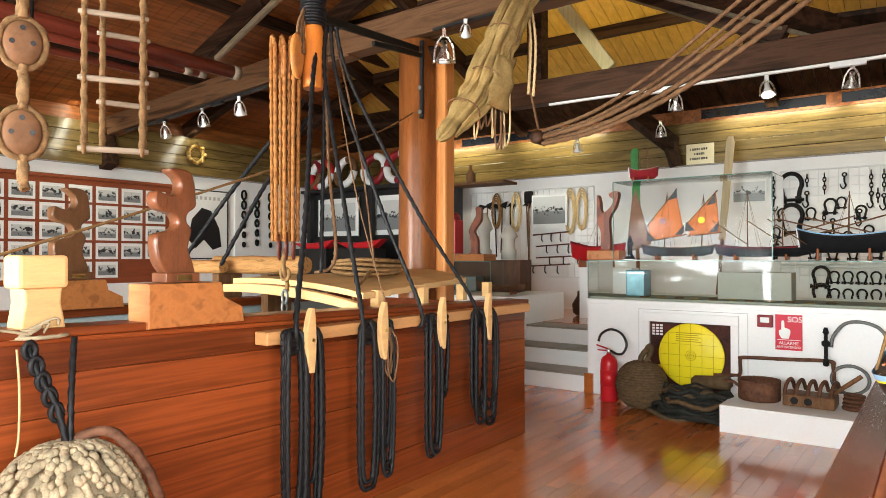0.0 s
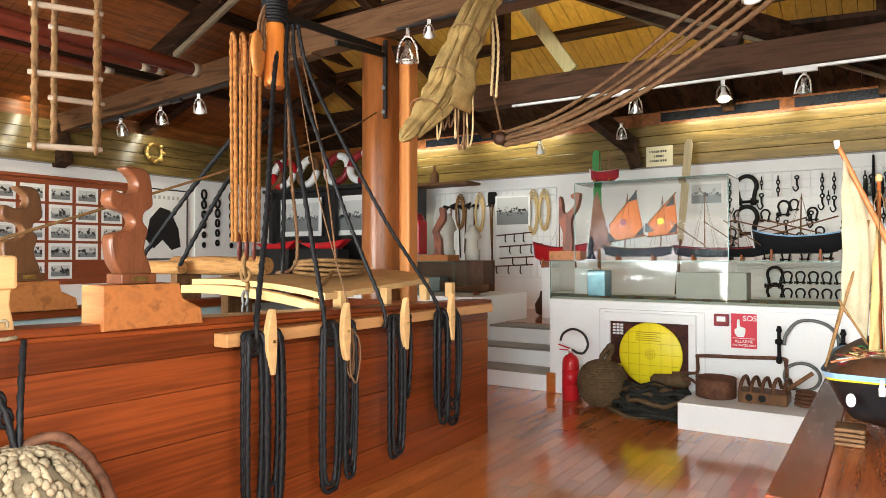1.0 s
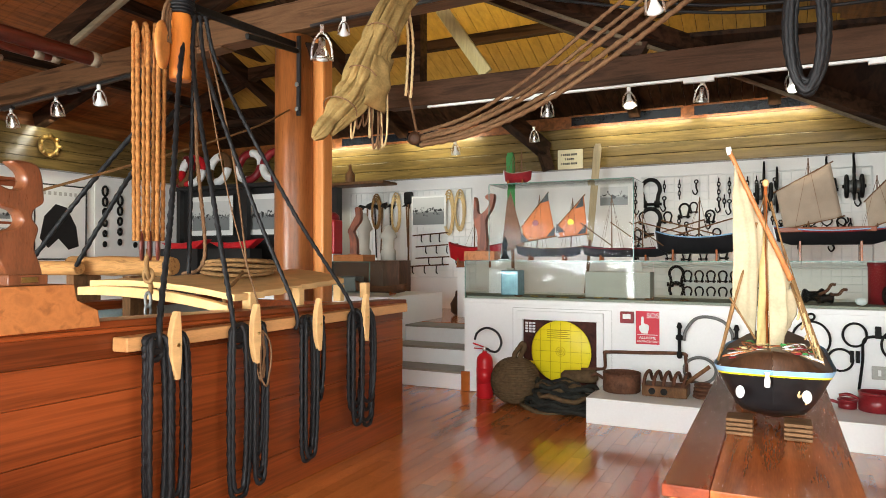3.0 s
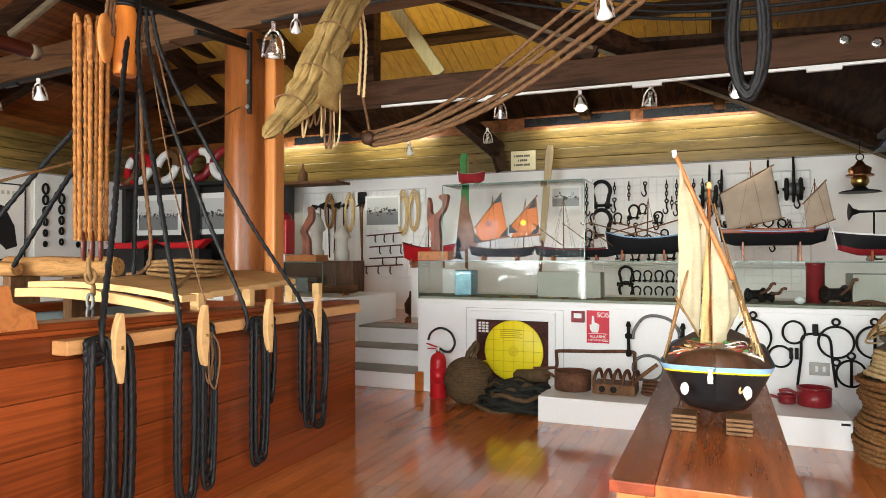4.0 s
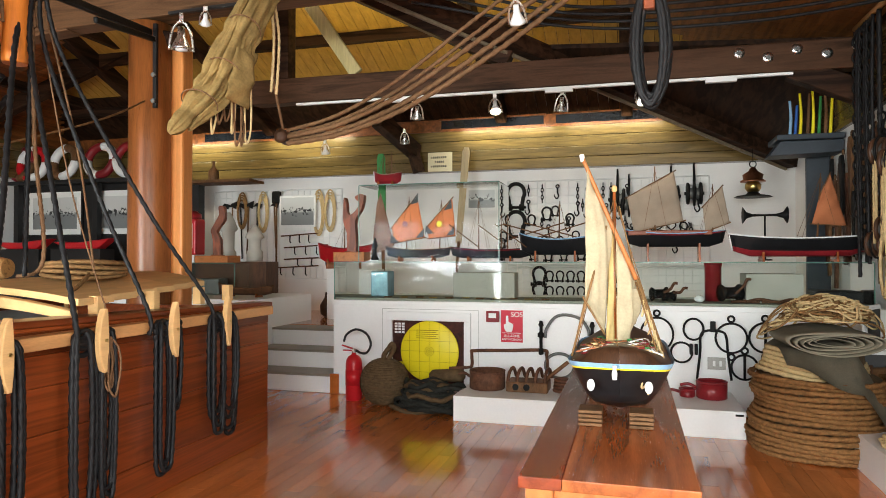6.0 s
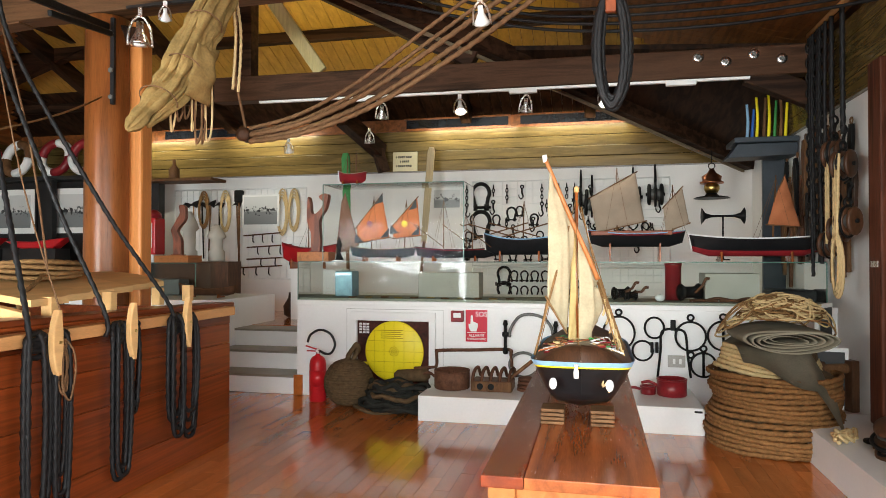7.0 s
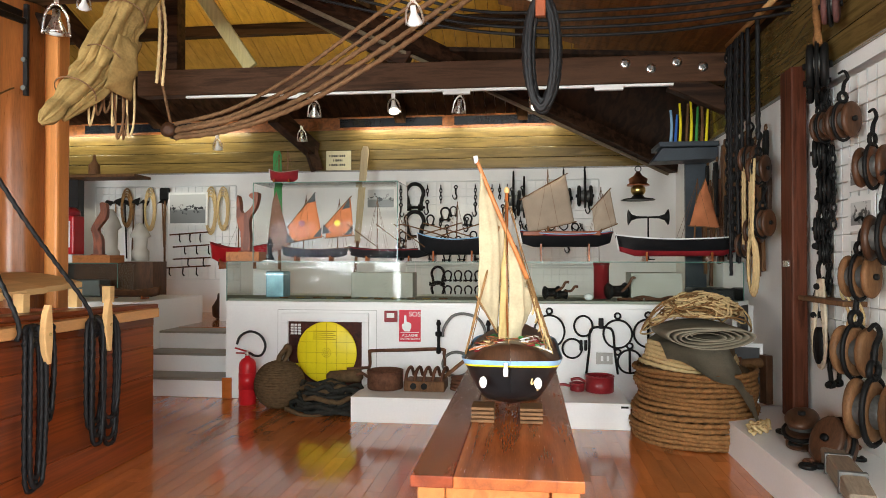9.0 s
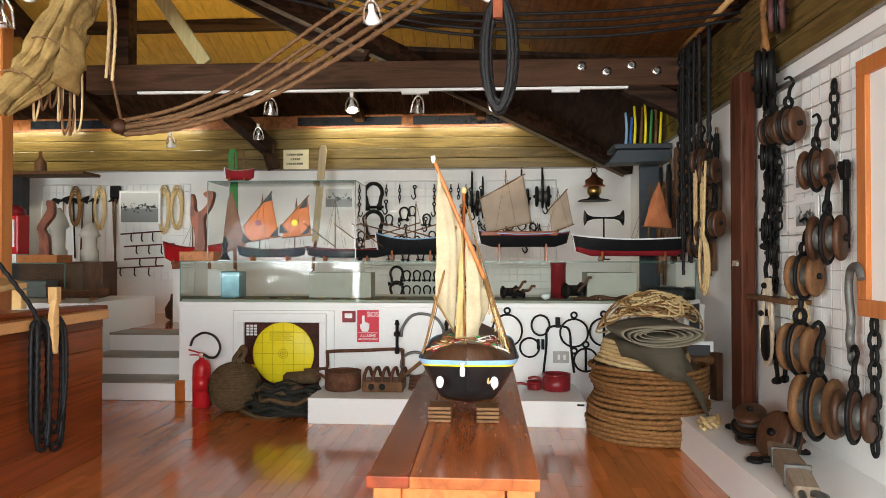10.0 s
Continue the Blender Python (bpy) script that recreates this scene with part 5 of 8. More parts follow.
def model_boat(at, L, W, H, label, strake=black_hull, boot=black_hull, hull_m=black_hull, stripe=blue_paint, deck_m=brown_wood, sheer=0.3, sails=(), masts=(), stand=0.05, rz=0, thwarts=4, white_bow=True):
    """A model: hull, coloured top strake, deck, gunwale, masts with yards and sails, and a stand."""
    t = thing("model_boat", at, label, "model boat", "model boats", rz)
    z0 = stand
    up = Matrix.Translation((0, 0, z0))
    for name, a, b, mat, g in (("bottom", 0.0, 0.3, hull_m if boot is black_hull else boot, 1.0), ("hull", 0.3, 0.83, hull_m, 1.0), ("strake", 0.83, 0.93, hull_m if strake is black_hull else strake, 1.012), ("gunwale", 0.93, 1.0, stripe, 1.025)):
        bm = B()
        hull_mesh(bm, L, W, H, sheer, 0.9, b, a, g)
        bm.transform(up)
        part(name, bm, mat, t)
    bm = B()
    deck_mesh(bm, L, W, H, sheer)
    bm.transform(up)
    part("deck", bm, deck_m, t)
    if white_bow:
        bm = B()
        tube(bm, [(-L / 2 * 0.93, 0, z0 + H * 0.32), (-L / 2 * 0.985, 0, z0 + H * 1.42)], 0.008, 6)
        part("stem", bm, white_plastic, t, "white painted stem")
    for i in range(thwarts):
        bm = B()
        x = L * (-0.28 + 0.56 * i / max(1, thwarts - 1))
        box(bm, x - 0.012, x + 0.012, -W * 0.36, W * 0.36, z0 + H * 0.97, z0 + H * 1.04, 0.003)
        part("thwart", bm, tan_wood, t)
    for x, h, r, lean in masts:
        bm = B()
        tube(bm, [(x, 0, z0 + H * 0.7), (x + lean, 0, z0 + h)], r, 8, r_end=r * 0.5)
        part("mast", bm, tan_wood, t)
        bm = B()
        for k in (-1, 1):
            tube(bm, [(x + lean, 0, z0 + h * 0.97), (x + 0.12 * L, k * W * 0.42, z0 + H)], 0.0015, 4)
            tube(bm, [(x + lean, 0, z0 + h * 0.97), (x - 0.12 * L, k * W * 0.42, z0 + H)], 0.0015, 4)
        part("rigging", bm, brown_rope, t)["kind"] = "stuff"
    for corners, belly, mat in sails:
        bm = B()
        sail_mesh(bm, corners, belly)
        s = part("sail", bm, mat, t)
        c = [Vector(q) for q in corners]
        for a, b, n2 in ((c[3], c[2], "yard"), (c[0], c[1], "boom")):
            bm = B()
            tube(bm, [a + (a - b) * 0.05, b + (b - a) * 0.05], 0.006, 7)
            part(n2, bm, tan_wood, t)
    for x in (-0.25 * L, 0.25 * L):
        bm = B()
        slab(bm, [(-W * 0.45, 0), (W * 0.45, 0), (W * 0.38, z0 + H * 0.25), (W * 0.2, z0 + H * 0.06), (-W * 0.2, z0 + H * 0.06), (-W * 0.38, z0 + H * 0.25)], 0.018, pose(x, 0, 0, 0, 0, 90), 0.003)
        part("cradle", bm, table_wood_light, t)
    return t


TOPZ = 1.268
SY = 6.32
# case with orange sails
model_boat((-1.97, SY, TOPZ), 0.68, 0.15, 0.08, "small black model boat with two orange lugsails in a glass case", stripe=tan_wood, stand=0.035, sheer=0.35, thwarts=3, white_bow=False,
           sails=(([(-0.248, 0.0, 0.179), (0.07, 0.0, 0.232), (-0.011, 0.0, 0.647), (-0.272, 0.0, 0.334)], 0.02, tan_sail), ([(0.11, 0.0, 0.221), (0.382, 0.0, 0.247), (0.348, 0.0, 0.613), (0.099, 0.0, 0.342)], 0.02, tan_sail)),
           masts=((-0.12, 0.60, 0.006, 0.03), (0.22, 0.56, 0.006, 0.02)))
model_boat((-1.25, SY + 0.05, TOPZ), 0.82, 0.16, 0.085, "small black model boat with oars out and furled rust sail", strake=dark_red, stripe=black_hull, stand=0.03, sheer=0.3, thwarts=5, white_bow=False,
           masts=((-0.12, 0.58, 0.006, 0.0), (0.16, 0.42, 0.005, 0.0)))
for x, mat in ((-2.07, dark_red), (-1.72, yellow_paint)):
    t = thing("sail_emblem", (x - 0.04, SY - 0.025, 1.61), "small painted emblem on the orange sail", "emblem", "sail emblems")
    bm = B()
    lathe(bm, [(0.03, -0.002), (0.03, 0.002)], 16, Matrix.Translation((0.02, -0.012, 0.02)), axis="y")
    part("disc", bm, mat, t)
# black sail corners
for x, z, k in ((-1.995, 1.895, 0), (-2.21, 1.475, 1), (-1.925, 1.525, 2), (-1.655, 1.83, 0), (-1.62, 1.545, 2), (-1.85, 1.56, 1)):
    bm = B()
    slab(bm, [(-0.045, -0.07), (0.035, -0.05), (0.03, 0.04)] if k == 0 else [(-0.04, -0.03), (0.05, -0.02), (-0.03, 0.06)] if k == 1 else [(-0.06, -0.03), (0.02, -0.02), (0.03, 0.07)], 0.004, Matrix.Translation((x, SY - 0.03, z)))
    exhibit("sail_patch", bm, black_paint, "black corner patch of the orange sail", "sail patch", "sail patches")
glass_case("tall_showcase", -2.50, -1.12, 6.10, 6.60, TOPZ, 2.0, "tall clear case over the model boats", (-1.80,), None, thin_glass)
# dark sail beside the prow figure
bm = B()
sail_mesh(bm, [(-2.46, SY, 1.33), (-2.22, SY + 0.02, 1.42), (-2.36, SY, 1.95), (-2.40, SY, 1.85)], 0.015)
exhibit("small_sail", bm, material("brown grey sailcloth", (0.22, 0.12, 0.08), 0.85, vary=0.25, scale=9), "brown grey model sail with a dark peak", "sail")
model_boat((-0.62, SY, TOPZ), 0.72, 0.2, 0.15, "black model boat with pale blue gunwale and oars", stand=0.06, sheer=0.35, thwarts=4, masts=((0.02, 0.5, 0.008, 0.01),))
model_boat((0.41, SY, TOPZ), 0.86, 0.2, 0.12, "black model boat with purple strake and grey lugsails", strake=dark_red, stand=0.13, sheer=0.3, thwarts=6,
           sails=(([(-0.34, 0, 0.26), (0.08, 0, 0.36), (0.0, 0, 0.80), (-0.40, 0, 0.58)], 0.03, grey_sail), ([(0.26, 0, 0.26), (0.46, 0, 0.34), (0.40, 0, 0.66), (0.24, 0, 0.48)], 0.02, grey_sail)),
           masts=((-0.16, 0.72, 0.009, 0.0), (0.32, 0.55, 0.008, 0.0)))
model_boat((1.41, SY, TOPZ), 1.12, 0.24, 0.16, "large black model boat with white gunwale and rust sail", boot=dark_red, stripe=white_plastic, stand=0.045, sheer=0.22, thwarts=5,
           sails=(([(0.10, 0, 0.32), (0.36, 0, 0.30), (0.24, 0, 0.74), (0.16, 0, 0.55)], 0.03, rust_sail),), masts=((0.14, 0.7, 0.009, 0.03),))
bm = B()
box(bm, 0.02, 0.72, SY - 0.08, SY + 0.08, TOPZ + 0.235, TOPZ + 0.275, 0.006)
exhibit("deck_cabin", bm, red_brown, "long red brown cabin on the model boat", "cabin")
for k in range(4):
    t = thing("crossed_oar", (-0.62 + 0.01 * k, SY, TOPZ + 0.2), "thin wooden oar laid across the model boat", "oar", "model oars")
    bm = B()
    s = 1 if k % 2 else -1
    tube(bm, [(-0.30 * s - 0.25 * (k // 2), -0.09 + 0.04 * k, 0.16), (0.22 * s - 0.25 * (k // 2), -0.05 + 0.04 * k, 0.01)], 0.006, 6)
    part("shaft", bm, tan_wood, t)
for x in (-1.22, -1.5, -1.05):
    bm = B()
    tube(bm, [(x - 0.14, SY - 0.05, 1.62), (x + 0.16, SY - 0.07, 1.40)], 0.005, 6)
    exhibit("crossed_oar", bm, tan_wood, "thin wooden oar leaning on the model boat", "oar", "model oars")
# prow figure on its box
slim_carving((-2.63, 6.25, 1.358), 0, [(-0.046, 0.0), (0.046, 0.0), (0.046, 0.15), (0.037, 0.29), (0.06, 0.36), (0.10, 0.42), (0.125, 0.50), (0.13, 0.56), (0.10, 0.575), (0.06, 0.565), (0.035, 0.545), (0.05, 0.52),
              (0.075, 0.50), (0.07, 0.45), (0.03, 0.40), (-0.02, 0.37), (-0.05, 0.40), (-0.055, 0.47), (-0.072, 0.54), (-0.085, 0.53), (-0.088, 0.45), (-0.09, 0.34), (-0.08, 0.27), (-0.05, 0.19), (-0.046, 0.09)],
             0.07, material("reddish walnut", (0.21, 0.055, 0.022), 0.35, vary=0.4, scale=5, grain=(3, 3, 0.8), rings=5.0), "forked reddish oarlock carving on a small cherry box")
bm = B()
box(bm, -2.80, -2.47, 6.16, 6.34, TOPZ + 0.002, 1.358, 0.004)
exhibit("cherry_box", bm, plinth_wood, "small cherry wood box under the carving", "box")
cup = thing("trophy", (-2.36, 6.16, TOPZ + 0.01), "small dark trophy figure with a pale base", "trophy")
bm = B()
lathe(bm, [(0.045, 0), (0.04, 0.02), (0.022, 0.05), (0.018, 0.11), (0.03, 0.14), (0.012, 0.2), (0.004, 0.22)], 12)
part("stem", bm, iron, cup)
bm = B()
box(bm, -0.05, 0.05, -0.05, 0.05, -0.008, 0.0, 0.002)
part("foot", bm, white_plastic, cup)
# oars, small red boat, plaque above
for x0, x1, y, z0, z1, w, mat, label in ((-2.95, -3.0, 8.0, 0.6, 2.62, 0.055, green_paint, "green painted oar blade leaning on the wall"), (-2.22, -2.03, 8.6, 0.6, 2.76, 0.05, material("bleached oar wood", (0.50, 0.40, 0.24), 0.6, vary=0.2, scale=6, grain=Z_GRAIN), "pale wooden oar blade leaning on the wall")):
    t = thing("oar", (x0, y, z0), label, "oar", "oars by the wall")
    bm = B()
    a = math.degrees(math.atan2(x1 - x0, z1 - z0))
    slab(bm, [(-w * 0.8, 0.9), (w * 0.8, 0.9), (w, z1 - z0 - 0.06), (w * 0.6, z1 - z0), (-w * 0.6, z1 - z0), (-w, z1 - z0 - 0.06)], 0.03, pose(0, -0.015, 0, 0, a, 0), 0.008)
    part("blade", bm, mat, t)
    bm = B()
    tube(bm, [(0, 0, -0.06), ((x1 - x0) * 0.45, 0, 0.92)], 0.022, 8)
    part("loom", bm, tan_wood, t)
model_boat((-2.30, 6.36, 2.012), 0.30, 0.14, 0.09, "small red model fishing boat on the tall case", hull_m=dark_red, stripe=grey_wood, stand=0.03, sheer=0.4, thwarts=2, masts=((0.04, 0.32, 0.006, 0.0), (-0.05, 0.28, 0.005, 0.0)))
plaque = thing("wall_plaque", (-2.44, 8.76, 2.6), "brass plaque with dark engraved lines on the frieze", "plaque")
bm = B()
box(bm, -0.17, 0.17, 0.0, 0.018, -0.13, 0.13, 0.004)
part("plate", bm, material("pale brass plate", (0.62, 0.55, 0.36), 0.35, metal=0.4, vary=0.12, scale=4), plaque)
for z, w in ((0.06, 0.125), (0.0, 0.07), (-0.06, 0.125)):
    bm = B()
    for k in range(int(w * 2 / 0.028)):
        x = -w + 0.028 * k
        box(bm, x, x + (0.02 if k % 4 else 0.012), -0.003, -0.0005, z - 0.014, z + 0.014)
    part("engraved_line", bm, black_paint, plaque)
# hanging copper lamp and horn in the far corner
lamp = thing("ship_lantern", (1.36, 8.2, 1.98), "copper and black ship lantern hanging at the far wall", "lantern")
for name, prof, mat in (("shade", [(0.20, 0), (0.17, 0.015), (0.08, 0.03), (0.05, 0.06)], iron), ("globe", [(0.06, 0.06), (0.085, 0.10), (0.085, 0.14), (0.06, 0.17)], brass), ("hood", [(0.13, 0.17), (0.13, 0.185), (0.10, 0.20), (0.11, 0.25), (0.05, 0.29), (0.02, 0.34)], copper)):
    bm = B()
    lathe(bm, prof, 22)
    part(name, bm, mat, lamp)
bm = B()
tube(bm, ring_pts((0, 0, 0.37), 0.035, 12), 0.006, 6, True)
tube(bm, [(0, 0, 0.4), (0, 0, 0.55)], 0.004, 5)
part("hanger", bm, iron, lamp)
horn = thing("signal_horn", (1.18, 6.5, TOPZ + 0.01), "small double signal horn on a stand", "horn")
for s in (-1, 1):
    bm = B()
    lathe(bm, [(0.008, 0), (0.012, 0.10), (0.03, 0.15), (0.075, 0.18)] if s > 0 else [(0.075, -0.18), (0.03, -0.15), (0.012, -0.10), (0.008, 0)], 18, Matrix.Translation((0, 0, 0.40)), axis="x")
    part("bell", bm, iron, horn)
bm = B()
tube(bm, smooth_path([(0, 0, 0), (0, 0, 0.2), (0, 0, 0.40)], 4), 0.008, 7)
lathe(bm, [(0.06, 0), (0.06, 0.012)], 14)
part("stand", bm, iron, horn)

# ---- along the platform front ----
def writing(text, size, parent, m, mat, name="lettering"):
    """Raised letters in the built-in font as one mesh part."""
    cu = bpy.data.curves.new(name, "FONT")
    cu.body, cu.size, cu.align_x, cu.align_y, cu.extrude = text, size, "CENTER", "CENTER", 0.0006
    tmp = new("tmp", cu)
    bpy.context.view_layer.update()
    me = bpy.data.meshes.new_from_object(tmp.evaluated_get(bpy.context.evaluated_depsgraph_get()))
    bpy.data.objects.remove(tmp)
    bpy.data.curves.remove(cu)
    me.materials.clear()
    me.materials.append(mat)
    ob = new(name, me)
    ob.parent = parent
    ob.matrix_basis = m
    ROOTS[ob.name] = ROOTS[parent.name]
    return ob


ext = thing("fire_extinguisher", (-2.41, 5.77, 0), "red fire extinguisher with a black hose on the floor", "extinguisher")
bm = B()
lathe(bm, [(0.070, 0), (0.076, 0.012), (0.076, 0.33), (0.070, 0.37), (0.05, 0.40), (0.022, 0.415), (0.02, 0.43)], 24)
part("cylinder", bm, red_paint, ext)
bm = B()
lathe(bm, [(0.018, 0.43), (0.022, 0.44), (0.022, 0.465), (0.012, 0.475)], 14)
part("valve", bm, steel, ext)
bm = B()
beam(bm, (0.02, 0, 0.46), (-0.11, -0.02, 0.50), 0.02, 0.012, 0.003)
beam(bm, (0.02, 0, 0.45), (-0.10, -0.02, 0.455), 0.02, 0.010, 0.003)
part("lever", bm, red_paint, ext)
bm = B()
tube(bm, smooth_path([(-0.10, 0.0, 0.53), (-0.07, 0, 0.60), (0.02, 0, 0.645), (0.12, 0, 0.61), (0.165, 0, 0.52), (0.13, 0, 0.44), (0.07, 0, 0.43), (0.02, 0, 0.455)], 7), 0.011, 9)
part("hose", bm, black_paint, ext)
bm = B()
lathe(bm, [(0.0775, 0.14), (0.0775, 0.28)], 24)
part("band", bm, red_paint, ext)

ball = thing("rope_fender", (-2.07, 5.66, 0), "round woven brown rope fender with an upright eye", "fender")
for i in range(26):
    bm = B()
    ph = math.pi * (0.04 + 0.92 * i / 25)
    r = 0.205 * math.sin(ph) ** 0.8
    rope(bm, ring_pts((0, 0, 0.205 - 0.19 * math.cos(ph)), max(0.04, r), 36, "z"), 0.014, 1, True)
    part("coil", bm, woven, ball)
bm = B()
bmesh.ops.create_uvsphere(bm, u_segments=20, v_segments=14, radius=1, matrix=Matrix.Translation((0, 0, 0.205)) @ Matrix.Diagonal((0.195, 0.195, 0.185, 1)))
part("core", bm, woven, ball)
bm = B()
rope(bm, [(-0.02, 0, 0.37), (0.0, 0, 0.44), (0.05, -0.01, 0.51), (0.09, -0.02, 0.545), (0.08, 0.0, 0.48), (0.03, 0.0, 0.39)], 0.022, 9)
part("eye", bm, woven, ball)

# cupboard in the platform front with the yellow target
niche = thing("glazed_niche", (-1.75, 5.995, 0.06), "white framed glazed niche holding a yellow disc", "niche")
for x0, x1, z0, z1 in ((-2.17, -1.36, 0.72, 0.80), (-2.17, -1.36, 0.05, 0.10), (-2.17, -2.11, 0.10, 0.72), (-1.42, -1.36, 0.10, 0.72)):
    bm = B()
    box(bm, x0, x1, 5.962, 5.997, z0, z1, 0.004)
    part("frame_bar", bm, white_board, niche, world=True)
bm = B()
box(bm, -2.109, -1.421, 5.990, 5.998, 0.10, 0.72)
part("back_panel", bm, material("dark red printed panel", (0.06, 0.018, 0.012), 0.5, vary=0.8, scale=9, second=(0.01, 0.008, 0.008)), niche, world=True)
bm = B()
lathe(bm, [(0.02, -0.006), (0.272, -0.006), (0.28, 0.0), (0.272, 0.006), (0.02, 0.006)], 56, Matrix.Translation((-1.745, 5.966, 0.442)), axis="y")
disc = part("disc", bm, yellow_paint, niche, "bright yellow disc with a fine grid", world=True)
for k in range(-2, 3):
    bm = B()
    w = math.sqrt(0.272 ** 2 - (0.095 * k) ** 2)
    box(bm, -1.745 - w, -1.745 + w, 5.957, 5.9595, 0.442 + 0.095 * k - 0.0012, 0.442 + 0.095 * k + 0.0012)
    part("grid_line", bm, material("ochre ink", (0.50, 0.36, 0.01), 0.5), disc, world=True)
    bm = B()
    box(bm, -1.745 + 0.095 * k - 0.0012, -1.745 + 0.095 * k + 0.0012, 5.957, 5.9595, 0.442 - w, 0.442 + w)
    part("grid_line", bm, MATS["ochre ink"], disc, world=True)
for r in (0.012, 0.026, 0.042):
    bm = B()
    tube(bm, ring_pts((-1.745, 5.9575, 0.442), r, 20), 0.0025, 5, True)
    part("target_ring", bm, MATS["ochre ink"], disc, world=True)
bm = B()
for k in range(5):
    box(bm, -1.87, -1.87 + 0.21 - 0.02 * (k % 2), 5.957, 5.959, 0.56 + 0.018 * k, 0.567 + 0.018 * k)
part("print_line", bm, MATS["ochre ink"], disc, world=True)
bm = B()
for i in range(3):
    for j in range(4):
        box(bm, -2.09 + 0.035 * i, -2.064 + 0.035 * i, 5.984, 5.989, 0.60 + 0.026 * j, 0.618 + 0.026 * j)
part("notice", bm, paper, niche, "small pale printed notice", world=True)
bm = B()
box(bm, -2.11, -2.0, 5.955, 5.975, 0.22, 0.34, 0.003)
part("tag", bm, yellow_paint, niche, "small yellow tag", world=True)
for x0, x1, z0, z1 in ((-2.22, -1.29, 0.822, 0.826), (-1.294, -1.29, 0.05, 0.822), (-2.22, -2.216, 0.05, 0.822)):
    boxed("trim", material("panel joint", (0.45, 0.44, 0.42), 0.6), "thin joint of the white panelling", x0, x1, 5.9985, 6.0, z0, z1)
boxed("trim", floor_wood, "wooden skirting end at the stair", -2.745, -2.66, 5.975, 5.997, 0, 0.19)

sos = thing("alarm_sign", (-0.985, 5.997, 0.69), "red and white fire alarm sign with a pointing hand", "sign")
bm = B()
box(bm, -0.098, 0.098, -0.004, 0, -0.142, 0.142)
part("plate", bm, material("red sign plastic", (0.62, 0.02, 0.045), 0.4, vary=0.05), sos)
writing("SOS", 0.062, sos, pose(0.045, -0.005, 0.103, 90, 0, 0), white_plastic)
writing("ALLARME", 0.034, sos, pose(0.0, -0.005, -0.087, 90, 0, 0), white_plastic)
writing("ANTINCENDIO", 0.026, sos, pose(0.0, -0.005, -0.118, 90, 0, 0), white_plastic)
bm = B()
slab(bm, [(-0.07, -0.02), (-0.05, -0.05), (0.0, -0.05), (0.012, -0.01), (0.012, 0.02), (-0.005, 0.03), (-0.022, 0.035), (-0.03, 0.04), (-0.032, 0.09), (-0.042, 0.097), (-0.052, 0.09), (-0.054, 0.02), (-0.072, 0.015)], 0.002, Matrix.Translation((0, -0.0065, 0)))
part("pictogram", bm, white_plastic, sos, "white pointing pictogram")
bm = B()
box(bm, -0.085, 0.085, -0.006, -0.0045, -0.062, -0.058)
part("rule", bm, white_plastic, sos)
call = thing("call_point", (-1.155, 5.997, 0.775), "small red manual fire alarm box", "alarm box")
bm = B()
box(bm, -0.058, 0.058, -0.04, 0, -0.05, 0.05, 0.006)
part("case", bm, dark_red, call)
bm = B()
box(bm, -0.034, 0.034, -0.0425, -0.0402, -0.012, 0.03)
part("pane", bm, white_plastic, call)

# iron fittings hung on the white front
FY = 5.965
arch = thing("bow_iron", (-0.5, FY, 0.4), "grey iron bow fitting with bolts on the wall", "fitting")
bm = B()
tube(bm, smooth_path([(-0.685, FY, 0.60), (-0.672, FY, 0.68), (-0.60, FY, 0.78), (-0.50, FY, 0.805), (-0.38, FY, 0.77), (-0.315, FY, 0.68), (-0.31, FY, 0.60)], 6), 0.013, 8)
part("bow", bm, grey_iron, arch, world=True)
for x in (-0.72, -0.28):
    bm = B()
    lathe(bm, [(0.012, 0.45), (0.022, 0.46), (0.022, 0.50), (0.014, 0.51), (0.014, 0.60), (0.03, 0.61), (0.03, 0.64), (0.014, 0.65), (0.014, 0.70), (0.024, 0.71), (0.012, 0.75)], 10, Matrix.Translation((x, FY - 0.01, 0)))
    part("bolt", bm, iron, arch, world=True)
bar = thing("tiller_iron", (-1.0, FY, 0.3), "long bent rusty iron bar on the wall", "fitting")
bm = B()
tube(bm, smooth_path([(-1.55, FY - 0.03, 0.30), (-1.40, FY, 0.31), (-1.345, FY, 0.33), (-1.345, FY, 0.44), (-1.32, FY, 0.465), (-1.0, FY, 0.478), (-0.70, FY, 0.49), (-0.672, FY, 0.45), (-0.668, FY, 0.34)], 5), 0.015, 8)
part("rod", bm, rust, bar, world=True)
bm = B()
tube(bm, ring_pts((-0.56, FY, 0.36), 0.125, 28, "y", 1.0, 0.85), 0.013, 8, True)
part("hoop", bm, grey_iron, bar, world=True)


def band(x, z, r, eye=(), label="black iron mast band on the white wall", bar_in=False, sz=1.0):
    t = thing("mast_band", (x, FY, z), label, "iron ring", "iron bands on the wall")
    bm = B()
    tube(bm, ring_pts((0, 0, 0), r, 30, "y", 1, sz), 0.0088, 8, True)
    part("hoop", bm, iron, t)
    for a in eye:
        bm = B()
        c = (math.cos(math.radians(a)) * (r + 0.035), 0, math.sin(math.radians(a)) * (r * sz + 0.035))
        tube(bm, ring_pts(c, 0.024, 14), 0.009, 7, True)
        part("eye", bm, iron, t)
    if bar_in:
        bm = B()
        tube(bm, [(0, 0, -r), (0, 0, r)], 0.011, 7)
        part("bar", bm, iron, t)
    return t


